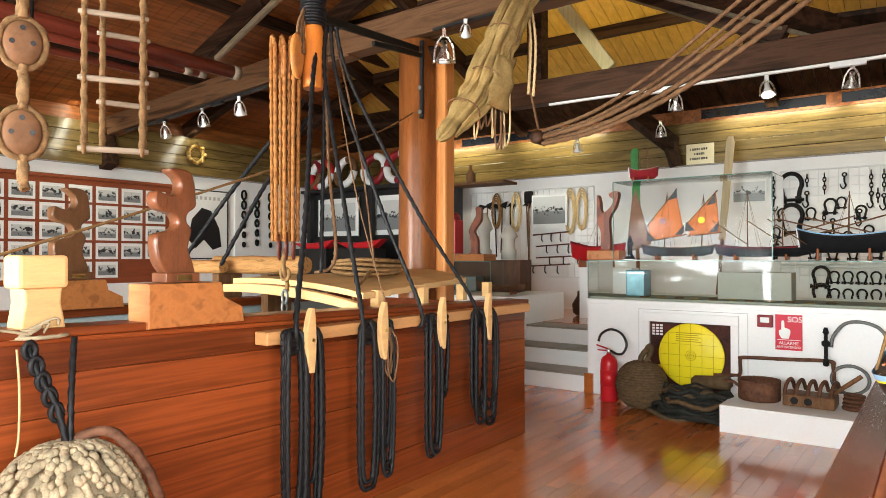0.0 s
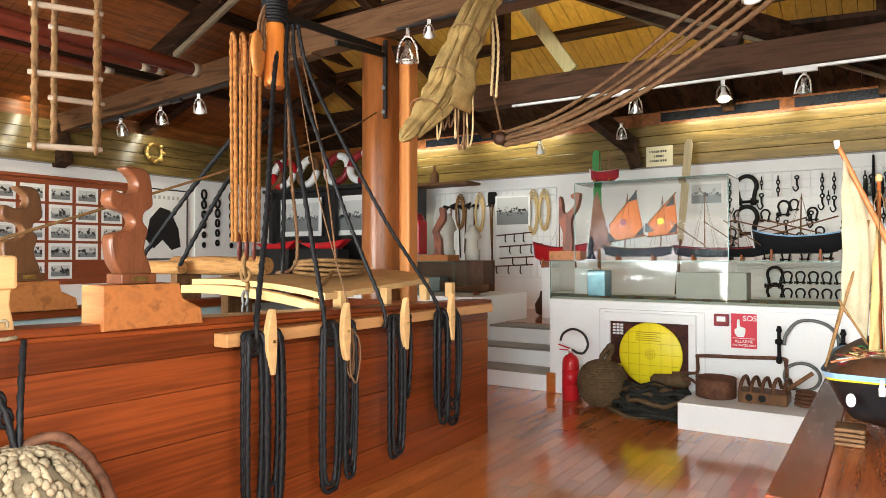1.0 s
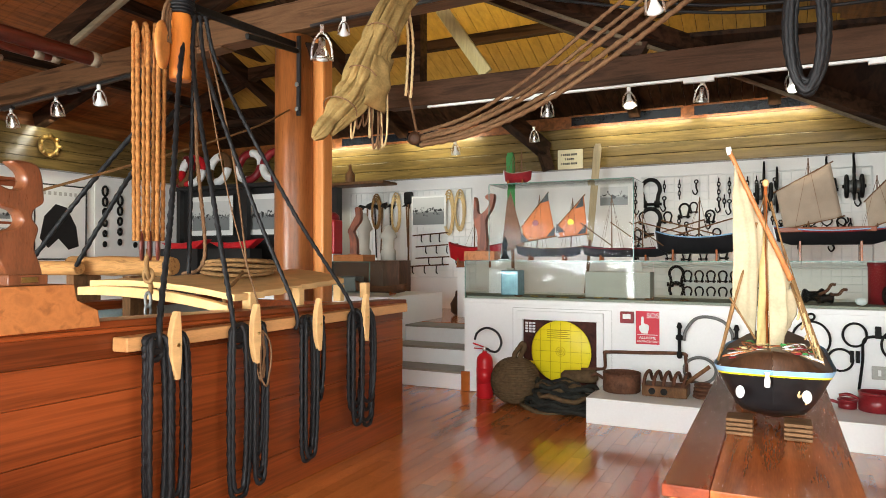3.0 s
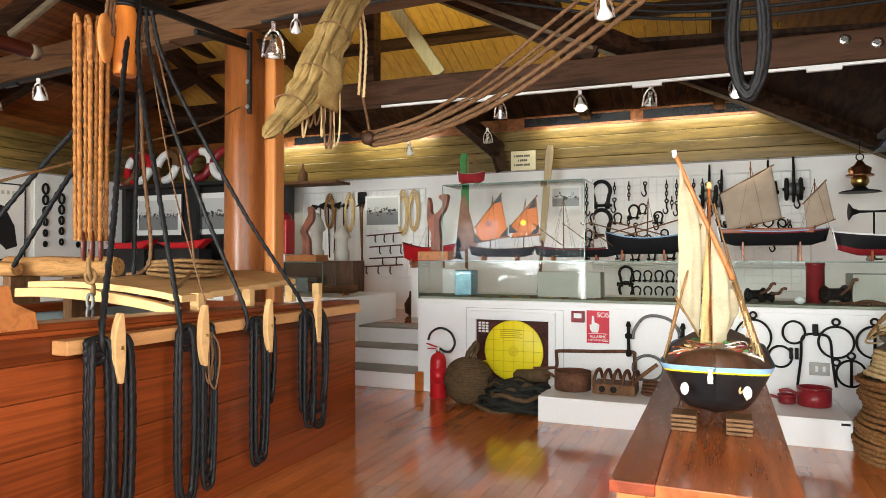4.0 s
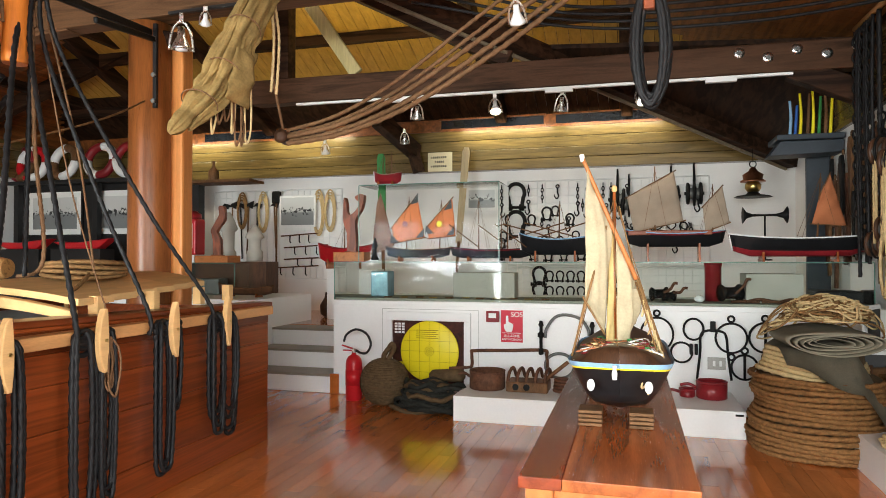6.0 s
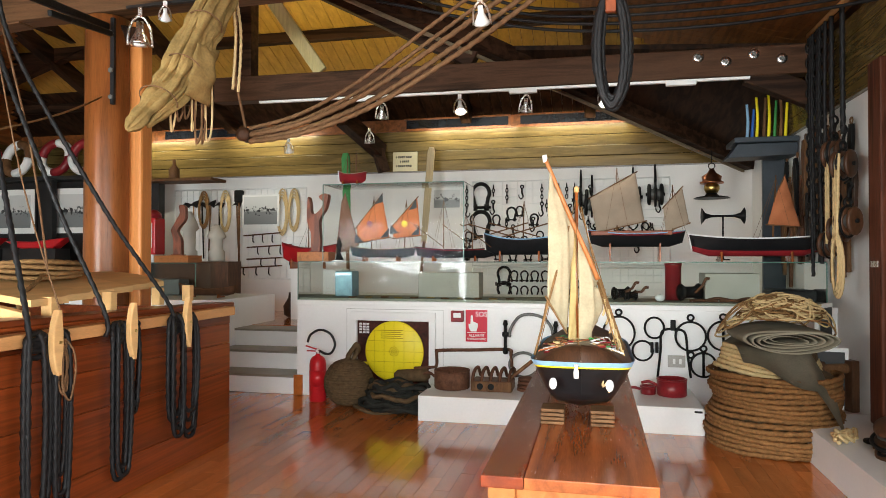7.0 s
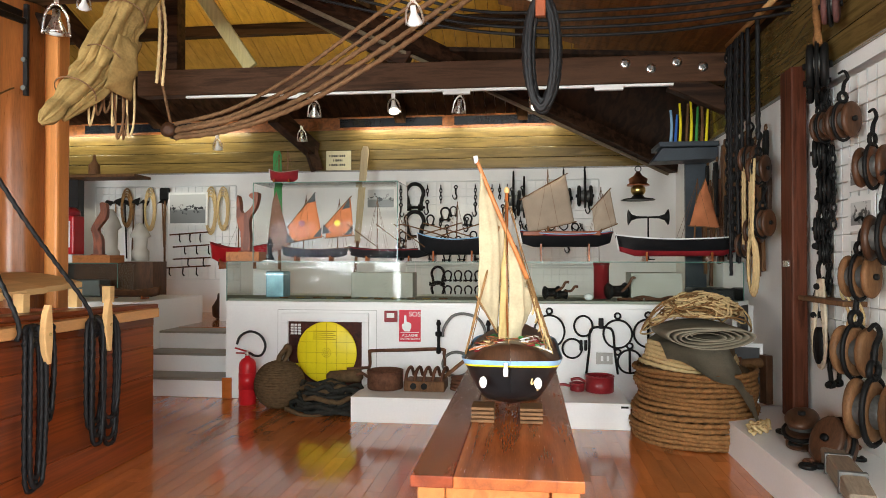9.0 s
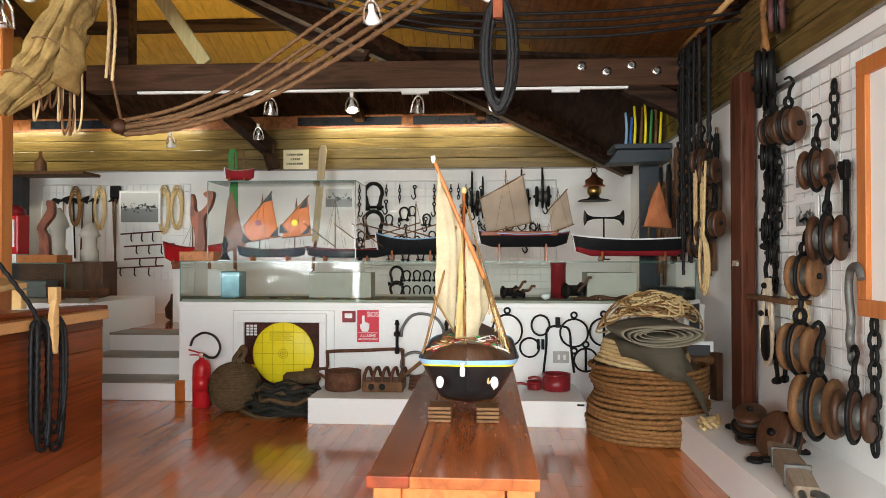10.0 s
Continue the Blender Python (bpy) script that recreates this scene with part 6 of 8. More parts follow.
band(0.25, 0.66, 0.13, (90,), sz=1.08)
band(0.54, 0.71, 0.078, (), sz=1.12)
band(0.445, 0.515, 0.083)
band(0.83, 0.645, 0.12, (90, -90))
band(1.085, 0.655, 0.12, (90, -90), bar_in=True)
band(0.93, 0.41, 0.10, (90,), bar_in=True)
t = thing("band_lug", (0.54, FY, 0.55), "black iron lugs under a mast band", "fitting")
for s in (-1, 1):
    bm = B()
    box(bm, s * 0.02 - 0.012, s * 0.02 + 0.012, -0.02, 0.01, -0.05, 0.04, 0.004)
    part("lug", bm, iron, t)
t = thing("crutch_iron", (0.69, FY, 0.3), "tall black iron boom crutch on the wall", "fitting")
bm = B()
tube(bm, smooth_path([(-0.125, 0, 0.0), (-0.10, 0, 0.22), (-0.095, 0, 0.36), (-0.05, 0, 0.40), (0.05, 0, 0.40), (0.10, 0, 0.36), (0.115, 0, 0.2), (0.14, 0, 0.0)], 6), 0.010, 8)
part("fork", bm, iron, t)
bm = B()
box(bm, -0.02, 0.02, -0.015, 0.015, 0.39, 0.48, 0.005)
part("shank", bm, iron, t)
sock = thing("power_socket", (0.72, 5.997, 0.43), "flush grey wall socket", "socket")
bm = B()
box(bm, -0.07, 0.07, -0.012, 0, -0.05, 0.05, 0.004)
part("plate", bm, material("grey plastic", (0.45, 0.44, 0.40), 0.5), sock)
for x in (-0.03, 0.02):
    bm = B()
    box(bm, x, x + 0.02, -0.0145, -0.0123, -0.022, 0.022)
    part("insert", bm, white_plastic, sock)

# objects on the low plinth
def pot(name, at, r, h, mat, label, handle=None, lip=True):
    t = thing(name, at, label, "pot")
    bm = B()
    lathe(bm, [(r * 0.94, 0), (r, 0.008), (r, h), (r * 0.93, h), (r * 0.92, 0.02), (0.01, 0.02)], 26)
    part("vessel", bm, mat, t)
    if lip:
        bm = B()
        tube(bm, ring_pts((0, 0, h), r * 0.97, 28, "z"), 0.008, 6, True)
        part("rim", bm, mat, t)
    if handle:
        bm = B()
        tube(bm, smooth_path([(-r, 0, h * 0.6), (-r - handle * 0.5, 0, h * 0.8), (-r - handle, 0, h * 0.7)], 4), 0.012, 7)
        part("handle", bm, mat, t)
    return t


pot("copper_pot", (-1.13, 5.62, 0.201), 0.15, 0.15, rust, "round rusty copper pot with a short handle", 0.1)
pot("enamel_pot", (0.65, 5.70, 0.201), 0.115, 0.13, dark_red, "dark red enamelled pan", 0.12)
pot("small_pan", (0.47, 5.72, 0.201), 0.06, 0.06, dark_red, "small dark red pan", 0.1)
bask = thing("oak_float", (-0.78, 5.62, 0.201), "slatted wooden trap box with iron bands", "box")
for k in range(5):
    bm = B()
    tube(bm, smooth_path([(-0.16 + 0.075 * k, -0.10, 0.06), (-0.15 + 0.075 * k, -0.06, 0.15), (-0.13 + 0.075 * k, 0.02, 0.18), (-0.12 + 0.075 * k, 0.10, 0.10)], 5), 0.014, 7)
    part("rib", bm, rust, bask)
bm = B()
box(bm, -0.17, 0.17, -0.12, 0.12, 0, 0.085, 0.01)
part("body", bm, tan_wood, bask)
for x in (-0.09, 0.0):
    bm = B()
    lathe(bm, [(0.026, -0.01), (0.026, 0.006)], 14, Matrix.Translation((x, -0.122, 0.045)), axis="y")
    part("sheave_end", bm, iron, bask)
bm = B()
tube(bm, smooth_path([(0.12, 0, 0.08), (0.22, 0.02, 0.16), (0.32, 0.05, 0.24)], 5), 0.016, 7)
part("lever", bm, tan_wood, bask)
t = thing("small_coil", (-0.50, 5.62, 0.201), "small coil of rusty chain wire", "coil")
for k in range(4):
    bm = B()
    tube(bm, ring_pts((0, 0, 0.015 + 0.028 * k), 0.07 - 0.004 * k, 20, "z"), 0.014, 7, True)
    part("turn", bm, rust, t)
t = thing("iron_tongs", (-0.35, 5.55, 0.201), "pair of old iron tongs lying on the plinth", "tongs")
bm = B()
tube(bm, smooth_path([(0, 0, 0.015), (0.15, 0.05, 0.02), (0.3, 0.1, 0.03)], 5), 0.014, 7)
part("arm", bm, rust, t)
bm = B()
box(bm, 0.76, 0.815, 5.246, 5.2495, 0.165, 0.18)
exhibit("plinth_label", bm, iron, "small dark label on the plinth edge", "label")
# net pile
net = thing("net_pile", (-1.60, 5.52, 0), "heap of dark folded net and rope on the floor", "net")
for k in range(24):
    bm = B()
    a = rnd.uniform(0, 6.28)
    c = Vector((rnd.uniform(-0.10, 0.10), rnd.uniform(-0.07, 0.10), 0.02 + 0.009 * k))
    rr = 0.23 - 0.005 * k + rnd.uniform(-0.03, 0.03)
    rope(bm, [c + Vector((rr * 1.25 * math.cos(a + i * 0.52), rr * 0.75 * math.sin(a + i * 0.52), 0.02 * math.sin(i * 1.9 + k))) for i in range(12)], 0.019, 4, True)
    part("fold", bm, net_grey if k % 7 else woven, net)
t = thing("wood_roller", (-1.52, 5.80, 0.2), "short worn wooden roller on the net heap", "roller")
bm = B()
lathe(bm, [(0.03, -0.17), (0.055, -0.14), (0.058, 0.12), (0.03, 0.15)], 14, pose(0, 0, 0.06, 0, -4, 0), axis="x")
part("body", bm, woven, t)

# ---- rope pile in the corner ----
PXC, PYC = 1.27, 5.13
bm = B()
pile = thing("rope_pile", (PXC, PYC, 0), "tall coil of thick brown rope with a paler coil on top", "rope")
for k in range(16):
    bm = B()
    rr = 0.42 + 0.025 * math.sin(k * 0.5) + rnd.uniform(-0.012, 0.012) - (0.03 if k > 12 else 0)
    off = Vector((rnd.uniform(-0.012, 0.012), rnd.uniform(-0.012, 0.012), 0))
    rope(bm, [off + Vector(q) + Vector((0, 0, 0.006 * math.sin(3 * i / 48 * 6.28 + k))) for i, q in enumerate(ring_pts((0, 0, 0.018 + 0.0325 * k), rr, 48, "z"))], 0.0168, 6, True, 0.26)
    part("turn", bm, pile_rope, pile)
for k in range(6):
    bm = B()
    rope(bm, [Vector(q) + Vector((0.015 * math.sin(k), 0.01 * math.cos(k), 0.02 * math.sin(2 * i / 40 * 6.28 + 1))) for i, q in enumerate(ring_pts((-0.05, 0, 0.53 + 0.028 * k), 0.33 - 0.015 * k, 40, "z"))], 0.016, 4, True, 0.26)
    part("turn", bm, pale_rope, pile, "paler rope turn")
bm = B()
lathe(bm, [(0.36, 0.0), (0.37, 0.5), (0.28, 0.55), (0.26, 0.68)], 20)
part("core", bm, woven, pile)
cv = thing("canvas_bundle", (PXC + 0.03, PYC, 0.675), "rolled grey canvas tarpaulin on the rope pile", "canvas")
for k in range(5):
    bm = B()
    n = 40
    outer = [Vector((0.29 * (1 - 0.15 * k) * math.cos(a) * (1 + 0.03 * math.sin(3 * a + k)), 0, 0.075 * (1 - 0.17 * k) * math.sin(a))) for a in [2 * math.pi * i / n for i in range(n)]]
    inner = [Vector((p.x * 0.95, 0, p.z * 0.90)) for p in outer]
    rows = []
    for j in range(7):
        y = -0.33 + 0.01 * k + 0.60 * j / 6
        rows.append(([bm.verts.new(Vector((p.x, y, 0.08 + p.z + 0.008 * math.sin(5 * y + k + p.x * 9)))) for p in outer], [bm.verts.new(Vector((p.x, y, 0.08 + p.z + 0.008 * math.sin(5 * y + k + p.x * 9)))) for p in inner]))
    for a, b in zip(rows, rows[1:]):
        for g in (0, 1):
            for i in range(n):
                bm.faces.new((a[g][i], a[g][(i + 1) % n], b[g][(i + 1) % n], b[g][i])).smooth = True
    for r in (rows[0], rows[-1]):
        for i in range(n):
            bm.faces.new((r[0][i], r[0][(i + 1) % n], r[1][(i + 1) % n], r[1][i]))
    part("layer", bm, canvas, cv)
bm = B()
rows = []
for i in range(15):
    u = i / 14
    row = []
    for j in range(15):
        v = j / 14
        x = -0.32 + 0.60 * u
        y = -0.46 + 0.75 * v
        z = 0.015 + 0.09 * math.sin(math.pi * u) * v + 0.02 * math.sin(9 * u + 5 * v) - 0.85 * max(0, u - 0.72) - 0.75 * max(0, 0.32 - v) * (0.25 + u)
        row.append(bm.verts.new((x, y, z)))
    rows.append(row)
for a, b in zip(rows, rows[1:]):
    for j in range(14):
        bm.faces.new((a[j], a[j + 1], b[j + 1], b[j])).smooth = True
bmesh.ops.solidify(bm, geom=list(bm.faces), thickness=0.012)
part("flap", bm, canvas, cv, "loose canvas flap hanging down")
tang = thing("rope_tangle", (PXC + 0.03, PYC, 0.83), "loose tangle of thin straw-coloured rope on the canvas", "rope")
for k in range(64):
    bm = B()
    pts = []
    c = Vector((rnd.uniform(-0.15, 0.15), rnd.uniform(-0.12, 0.12), 0))
    a, s, lift = rnd.uniform(0, 6.28), rnd.uniform(0.07, 0.17), rnd.uniform(0.25, 1.0)
    for i in range(16):
        a += rnd.uniform(0.25, 0.75)
        q = s * (0.75 + 0.35 * math.sin(i * 0.8 + k))
        p = c + Vector((q * 1.5 * math.cos(a), q * 1.2 * math.sin(a), 0))
        d = (p.x / 0.44) ** 2 + (p.y / 0.36) ** 2
        p.z = 0.01 + max(0, 0.21 * (1 - d)) * lift - 0.22 * max(0, d - 0.42) + 0.010 * math.sin(i * 1.7)
        pts.append(p)
    rope(bm, pts, 0.0062, 5)
    part("strand", bm, pale_rope if k % 3 else MATS["manila rope"], tang)

# ---- the table and its sailing model ----
def table_boat():
    t = thing("sailing_model", (0.0, 2.75, 0.72), "sailing model of a fishing boat with cream sails on a table", "model boat")
    L, W, H = 0.95, 0.365, 0.152
    z0 = 0.060
    up = Matrix.Translation((0.005, 0.02, z0))
    for name, a, b, mat, g, lab in (("hull", 0.0, 0.84, black_hull, 1.0, ""), ("yellow_line", 0.84, 0.88, yellow_paint, 1.01, ""), ("strake", 0.88, 1.0, blue_paint, 1.015, "pale blue top strake")):
        bm = B()
        hull_mesh(bm, L, W, H, 0.12, 0.42, b, a, g, axis="y", bluff=6.0, boxy=0.24)
        bm.transform(up)
        part(name, bm, mat, t, lab)
    bm = B()
    deck_mesh(bm, L, W, H, 0.12, 0.97, 0.42, axis="y", camber=0.42, bluff=6.0)
    bm.transform(up)
    part("deck", bm, brown_wood, t)
    rail = B()
    tube(rail, smooth_path([(-0.15, -0.32, z0 + H * 1.04), (0, -0.43, z0 + H * 1.15), (0.15, -0.32, z0 + H * 1.04)], 6), 0.008, 7)
    part("bow_rail", rail, white_plastic, t)
    for s in (-1, 1):
        bm = B()
        lathe(bm, [(0.001, -0.002), (0.014, -0.0015), (0.014, 0.0015), (0.001, 0.002)], 16, Matrix.Translation((0.005 + s * 0.092, -0.440, z0 + H * 0.66)) @ pose(0, 0, 0, -6, 0, s * 26) @ Matrix.Diagonal((1, 1, 1.4, 1)), axis="y")
        part("eye_mark", bm, white_plastic, t, "white painted oval at the bow")
    bm = B()
    lathe(bm, [(0.008, 0), (0.009, 0.02), (0.005, 0.035), (0.008, 0.045)], 10, Matrix.Translation((-0.01, -0.462, z0 + H * 0.82)))
    part("bow_knob", bm, white_plastic, t)
    # masts and sails
    my = -0.10
    bm = B()
    tube(bm, [(-0.021, my, z0 + H), (-0.020, my, 0.5), (-0.017, my + 0.01, 0.835)], 0.0115, 10, r_end=0.006)
    part("mast", bm, table_wood_light, t)
    bm = B()
    lathe(bm, [(0.006, 0.83), (0.010, 0.835), (0.010, 0.85), (0.003, 0.856)], 10, Matrix.Translation((-0.017, my + 0.01, 0)))
    part("truck", bm, pale_wood, t, "pale masthead knob")
    bm = B()
    tube(bm, smooth_path([(-0.131, my - 0.03, 0.955), (-0.075, my - 0.035, 0.82), (-0.028, my - 0.03, 0.71), (0.02, my - 0.02, 0.60), (0.062, my, 0.50)], 5), 0.0075, 9, r_end=0.010)
    part("yard", bm, plinth_wood, t, "orange varnished yard")
    bm = B()
    tube(bm, [(-0.131, my - 0.03, 0.945), (-0.136, my - 0.03, 0.972)], 0.009, 8)
    part("yard_tip", bm, white_plastic, t, "white painted yard tip")
    bm = B()
    sail_mesh(bm, [(-0.055, my - 0.02, 0.30), (-0.026, my - 0.02, 0.70), (-0.118, my - 0.035, 0.912), (-0.122, my - 0.10, 0.415)], 0.03)
    part("mainsail", bm, cream_sail, t, "cream sail on the long yard")
    bm = B()
    sail_mesh(bm, [(-0.050, my - 0.035, 0.255), (-0.020, my - 0.012, 0.26), (-0.022, my - 0.012, 0.68), (-0.034, my - 0.03, 0.66)], 0.014)
    part("inner_sail", bm, material("ochre sailcloth", (0.47, 0.34, 0.14), 0.85, vary=0.2, scale=12, bump=0.4), t, "folded ochre sail at the mast")
    bm = B()
    sail_mesh(bm, [(-0.010, my - 0.014, 0.225), (0.032, my + 0.05, 0.205), (0.056, my + 0.01, 0.495), (-0.012, my - 0.014, 0.675)], 0.026)
    part("jib", bm, cream_sail, t, "creased cream sail behind the mast")
    bm = B()
    sail_mesh(bm, [(0.038, my + 0.03, 0.30), (0.050, my + 0.05, 0.33), (0.088, my + 0.02, 0.462), (0.040, my, 0.47)], 0.02)
    part("sail_clew", bm, cream_sail, t, "gathered corner of the cream sail")
    for a, b, r in (((-0.045, my - 0.04, 0.70), (-0.165, -0.24, z0 + H * 1.08), 0.0045), ((-0.122, my - 0.1, 0.42), (-0.172, -0.12, z0 + H), 0.003), ((-0.128, my - 0.11, 0.44), (-0.05, my - 0.09, 0.30), 0.004),
                    ((0.0, my, 0.775), (0.062, my, 0.50), 0.003), ((0.062, my, 0.51), (0.155, -0.16, z0 + H), 0.0055), ((0.070, my, 0.50), (0.165, 0.02, z0 + H), 0.004), ((0.06, my, 0.49), (0.14, -0.26, z0 + H), 0.003),
                    ((-0.02, my, 0.80), (-0.172, 0.05, z0 + H), 0.0018), ((-0.02, my, 0.80), (0.0, -0.45, z0 + H * 1.1), 0.0016), ((-0.015, my, 0.80), (0.16, 0.15, z0 + H), 0.002), ((-0.02, my - 0.02, 0.26), (0.01, -0.40, z0 + H * 1.15), 0.002)):
        bm = B()
        tube(bm, [a, b], r, 6)
        part("stay", bm, manila, t)
    for k in range(7):
        bm = B()
        x = 0.075 + 0.012 * k
        rope(bm, [(x, my - 0.02 * k, 0.46 - 0.035 * k), (x + 0.012, my - 0.02 * k, 0.40 - 0.035 * k), (x + 0.004, my - 0.015 * k, 0.36 - 0.03 * k), (x + 0.02, my - 0.01 * k, 0.40 - 0.035 * k)], 0.0035, 6)
        part("lashing", bm, pale_rope, t)
    for k in range(44):
        bm = B()
        tube(bm, smooth_path([(rnd.uniform(-0.15, 0.15), rnd.uniform(-0.36, -0.1), z0 + H * 1.25), (rnd.uniform(-0.1, 0.1), rnd.uniform(-0.35, -0.05), z0 + H * 1.42), (rnd.uniform(-0.15, 0.15), rnd.uniform(-0.3, 0.1), z0 + H * 1.25)], 5), 0.0032, 6)
        part("deck_line", bm, (dark_red, pale_rope, brown_rope, green_paint, rust_sail, white_plastic, manila)[k % 7], t)
    bm = B()
    rope(bm, [(0.09, -0.36, z0 + H * 1.1), (0.085, -0.40, z0 + H * 0.95), (0.075, -0.41, z0 + H * 0.6), (0.10, -0.40, z0 + H * 0.75), (0.095, -0.40, z0 + H * 0.45)], 0.0032, 8)
    part("bow_line", bm, pale_rope, t)
    for sx in (-1, 1):
        for sy in (-0.30, 0.30):
            for k in range(4):
                bm = B()
                box(bm, sx * 0.085 - 0.04 - 0.01, sx * 0.085 + 0.04 - 0.01, sy - 0.05, sy + 0.05, 0.002 + 0.0145 * k, 0.012 + 0.0145 * k, 0.002)
                part("stand_slat", bm, tan_wood, t)
            bm = B()
            for dx in (-0.032, 0.025):
                box(bm, sx * 0.085 + dx - 0.012, sx * 0.085 + dx + 0.0, sy - 0.035, sy + 0.045, 0.0125, 0.0155 + 0.0145 * 2)
            part("stand_core", bm, tan_wood, t)
    return t


table_boat()

# ---- roof timbers ----
for y in (1.0, 2.6, 5.6, 7.2):
    timber("rafter", (XL + 0.05, y, roof_w(XL) - 0.10), (-3.4, y, roof_w(-3.4) - 0.10), 0.14, 0.18, "dark stained rafter under the orange boards", dark_wood)
for x in (-7.6, -6.2, -4.8):
    timber("purlin", (x, -2.9, roof_w(x) - 0.06), (x, min(8.7, 4.0 + (-3.4 - x) * 1.0 + 0.6), roof_w(x) - 0.06), 0.10, 0.12, "stained purlin under the boards", dark_wood_y)
for x in (-6.6, -5.0, -1.6, 0.0):
    timber("rafter", (x, 8.8, roof_n(8.8) - 0.10), (x, 4.2, roof_n(4.2) - 0.10), 0.14, 0.18, "dark stained rafter over the showcases", dark_wood_y)
for y in (8.2, 7.2, 6.2, 5.2):
    timber("purlin", (-6.5 if y < 7 else XL + 0.1, y, roof_n(y) - 0.06), (1.9, y, roof_n(y) - 0.06), 0.10, 0.12, "stained purlin under the yellow lit boards", dark_wood)
timber("king_post", (-3.28, 6.05, 3.07), (-3.28, 6.05, 4.3), 0.16, 0.16, "dark king post standing on the tie beam")
timber("brace", (-2.50, 6.04, 3.08), (-3.0, 6.04, 3.80), 0.05, 0.13, "pale unstained brace leaning to the king post", material("pale unstained brace", (0.50, 0.42, 0.20), 0.5, vary=0.2, grain=Z_GRAIN))
timber("brace", (-1.0, 6.05, 3.1), (-3.2, 6.05, 4.25), 0.14, 0.18, "dark principal rafter of the truss")
timber("brace", (1.30, 6.05, 2.84), (1.93, 6.05, 2.55), 0.13, 0.18, "dark brace under the end of the tie beam")
timber("brace", (-6.8, 4.45, 3.459), (-5.561, 4.45, 3.938), 0.16, 0.18, "dark stained brace rising from the side beam")
# this pale strip stands for the lit side of the brace above
timber("brace", (-6.334, 4.4, 3.45), (-5.281, 4.4, 3.887), 0.05, 0.06, "pale strip for the lit face of the brace", MATS["lit timber edge"])
timber("brace", (-3.42, 4.5, 3.0), (-4.6, 5.6, 3.5), 0.12, 0.14, "stained brace rising behind the post")
timber("corbel_beam", (-3.0, 7.9, 3.04), (-2.78, 8.75, 2.74), 0.16, 0.20, "dark corbel beam above the plaque", dark_wood_y)
timber("corbel_beam", (-2.80, 8.66, 2.76), (-2.72, 8.72, 2.46), 0.12, 0.14, "short dark strut under the corbel", dark_wood_y)
timber("corbel_beam", (-8.74, 4.4, 2.95), (-8.60, 4.4, 2.45), 0.16, 0.22, "dark strut carrying the side beam", dark_wood)
# strip windows above the frieze
strip_glass = material("dark window glass", (0.012, 0.014, 0.018), 0.08, vary=0.3)
for i, (x0, x1) in enumerate(((-6.2, -4.2), (-2.46, -1.06), (-0.90, 0.40))):
    w = thing("strip_window", ((x0 + x1) / 2, 8.9, 3.06), "narrow dark strip window above the frieze", "window", "strip windows")
    bm = B()
    box(bm, x0, x1, 8.90, 8.915, 3.06, 3.18)
    part("pane", bm, strip_glass, w, world=True)
    for z0, z1 in ((3.035, 3.06), (3.18, 3.2)):
        bm = B()
        box(bm, x0 - 0.03, x1 + 0.03, 8.87, 8.945, z0, z1, 0.004)
        part("frame_bar", bm, ceil_wood, w, world=True)
boxed("frieze_cap", ceil_wood, "orange wooden strip over the frieze", XL + 0.2, XR, 8.80, 8.90, 3.012, 3.03)
for i in range(4):
    boxed("frieze_east", frieze_wood_y, "brown frieze boards on the side wall", XR - 0.05 - 0.003 * (i % 2), XR - 0.002, YN + 0.1, 8.7, 2.49 + 0.15 * i, 2.636 + 0.15 * i, bevel=0.004)
bm = B()
tube(bm, [(XR - 0.012, 1.05, 2.375), (XR - 0.012, 4.62, 2.375)], 0.02, 10)
single("trim", bm, white_plastic, "white round moulding above the wire grid", kind="structure")
for k in range(5):
    t = thing("beam_bolt", (0.90 + 0.215 * k, 5.965, 2.975 - 0.05 * (k % 2)), "pale steel bolt washer on the tie beam", "bolt", "beam bolts")
    bm = B()
    lathe(bm, [(0.042, 0.0), (0.042, -0.006), (0.02, -0.007)][::-1], 16, axis="y")
    part("washer", bm, steel, t)
    bm = B()
    lathe(bm, [(0.016, -0.02), (0.018, -0.007)], 6, axis="y")
    part("nut", bm, grey_iron, t)


# ---- track lights ----
def track(name, a, b, label, mat=white_plastic):
    t = thing(name, a, label, "light track", "light tracks")
    bm = B()
    beam(bm, (0, 0, 0), Vector(b) - Vector(a), 0.035, 0.022, 0.003)
    part("rail", bm, mat, t)
    d = Vector(b) - Vector(a)
    for f in (0.22, 0.55, 0.85):
        bm = B()
        beam(bm, d * f + Vector((0, -0.006, -0.018)), d * (f + 0.055) + Vector((0, -0.006, -0.018)), 0.045, 0.04, 0.004)
        part("feed_box", bm, mat, t)
    return t


track("light_track", (-3.1, 5.96, 2.80), (1.3, 5.96, 2.78), "white light track under the tie beam")
track("light_track", (-8.2, 4.40, 2.87), (-4.9, 4.40, 3.06), "dark light track under the side beam", black_paint)
track("light_track", (-3.3, 4.33, 3.14), (-0.4, 4.33, 3.20), "dark light track under the post beam", black_paint)


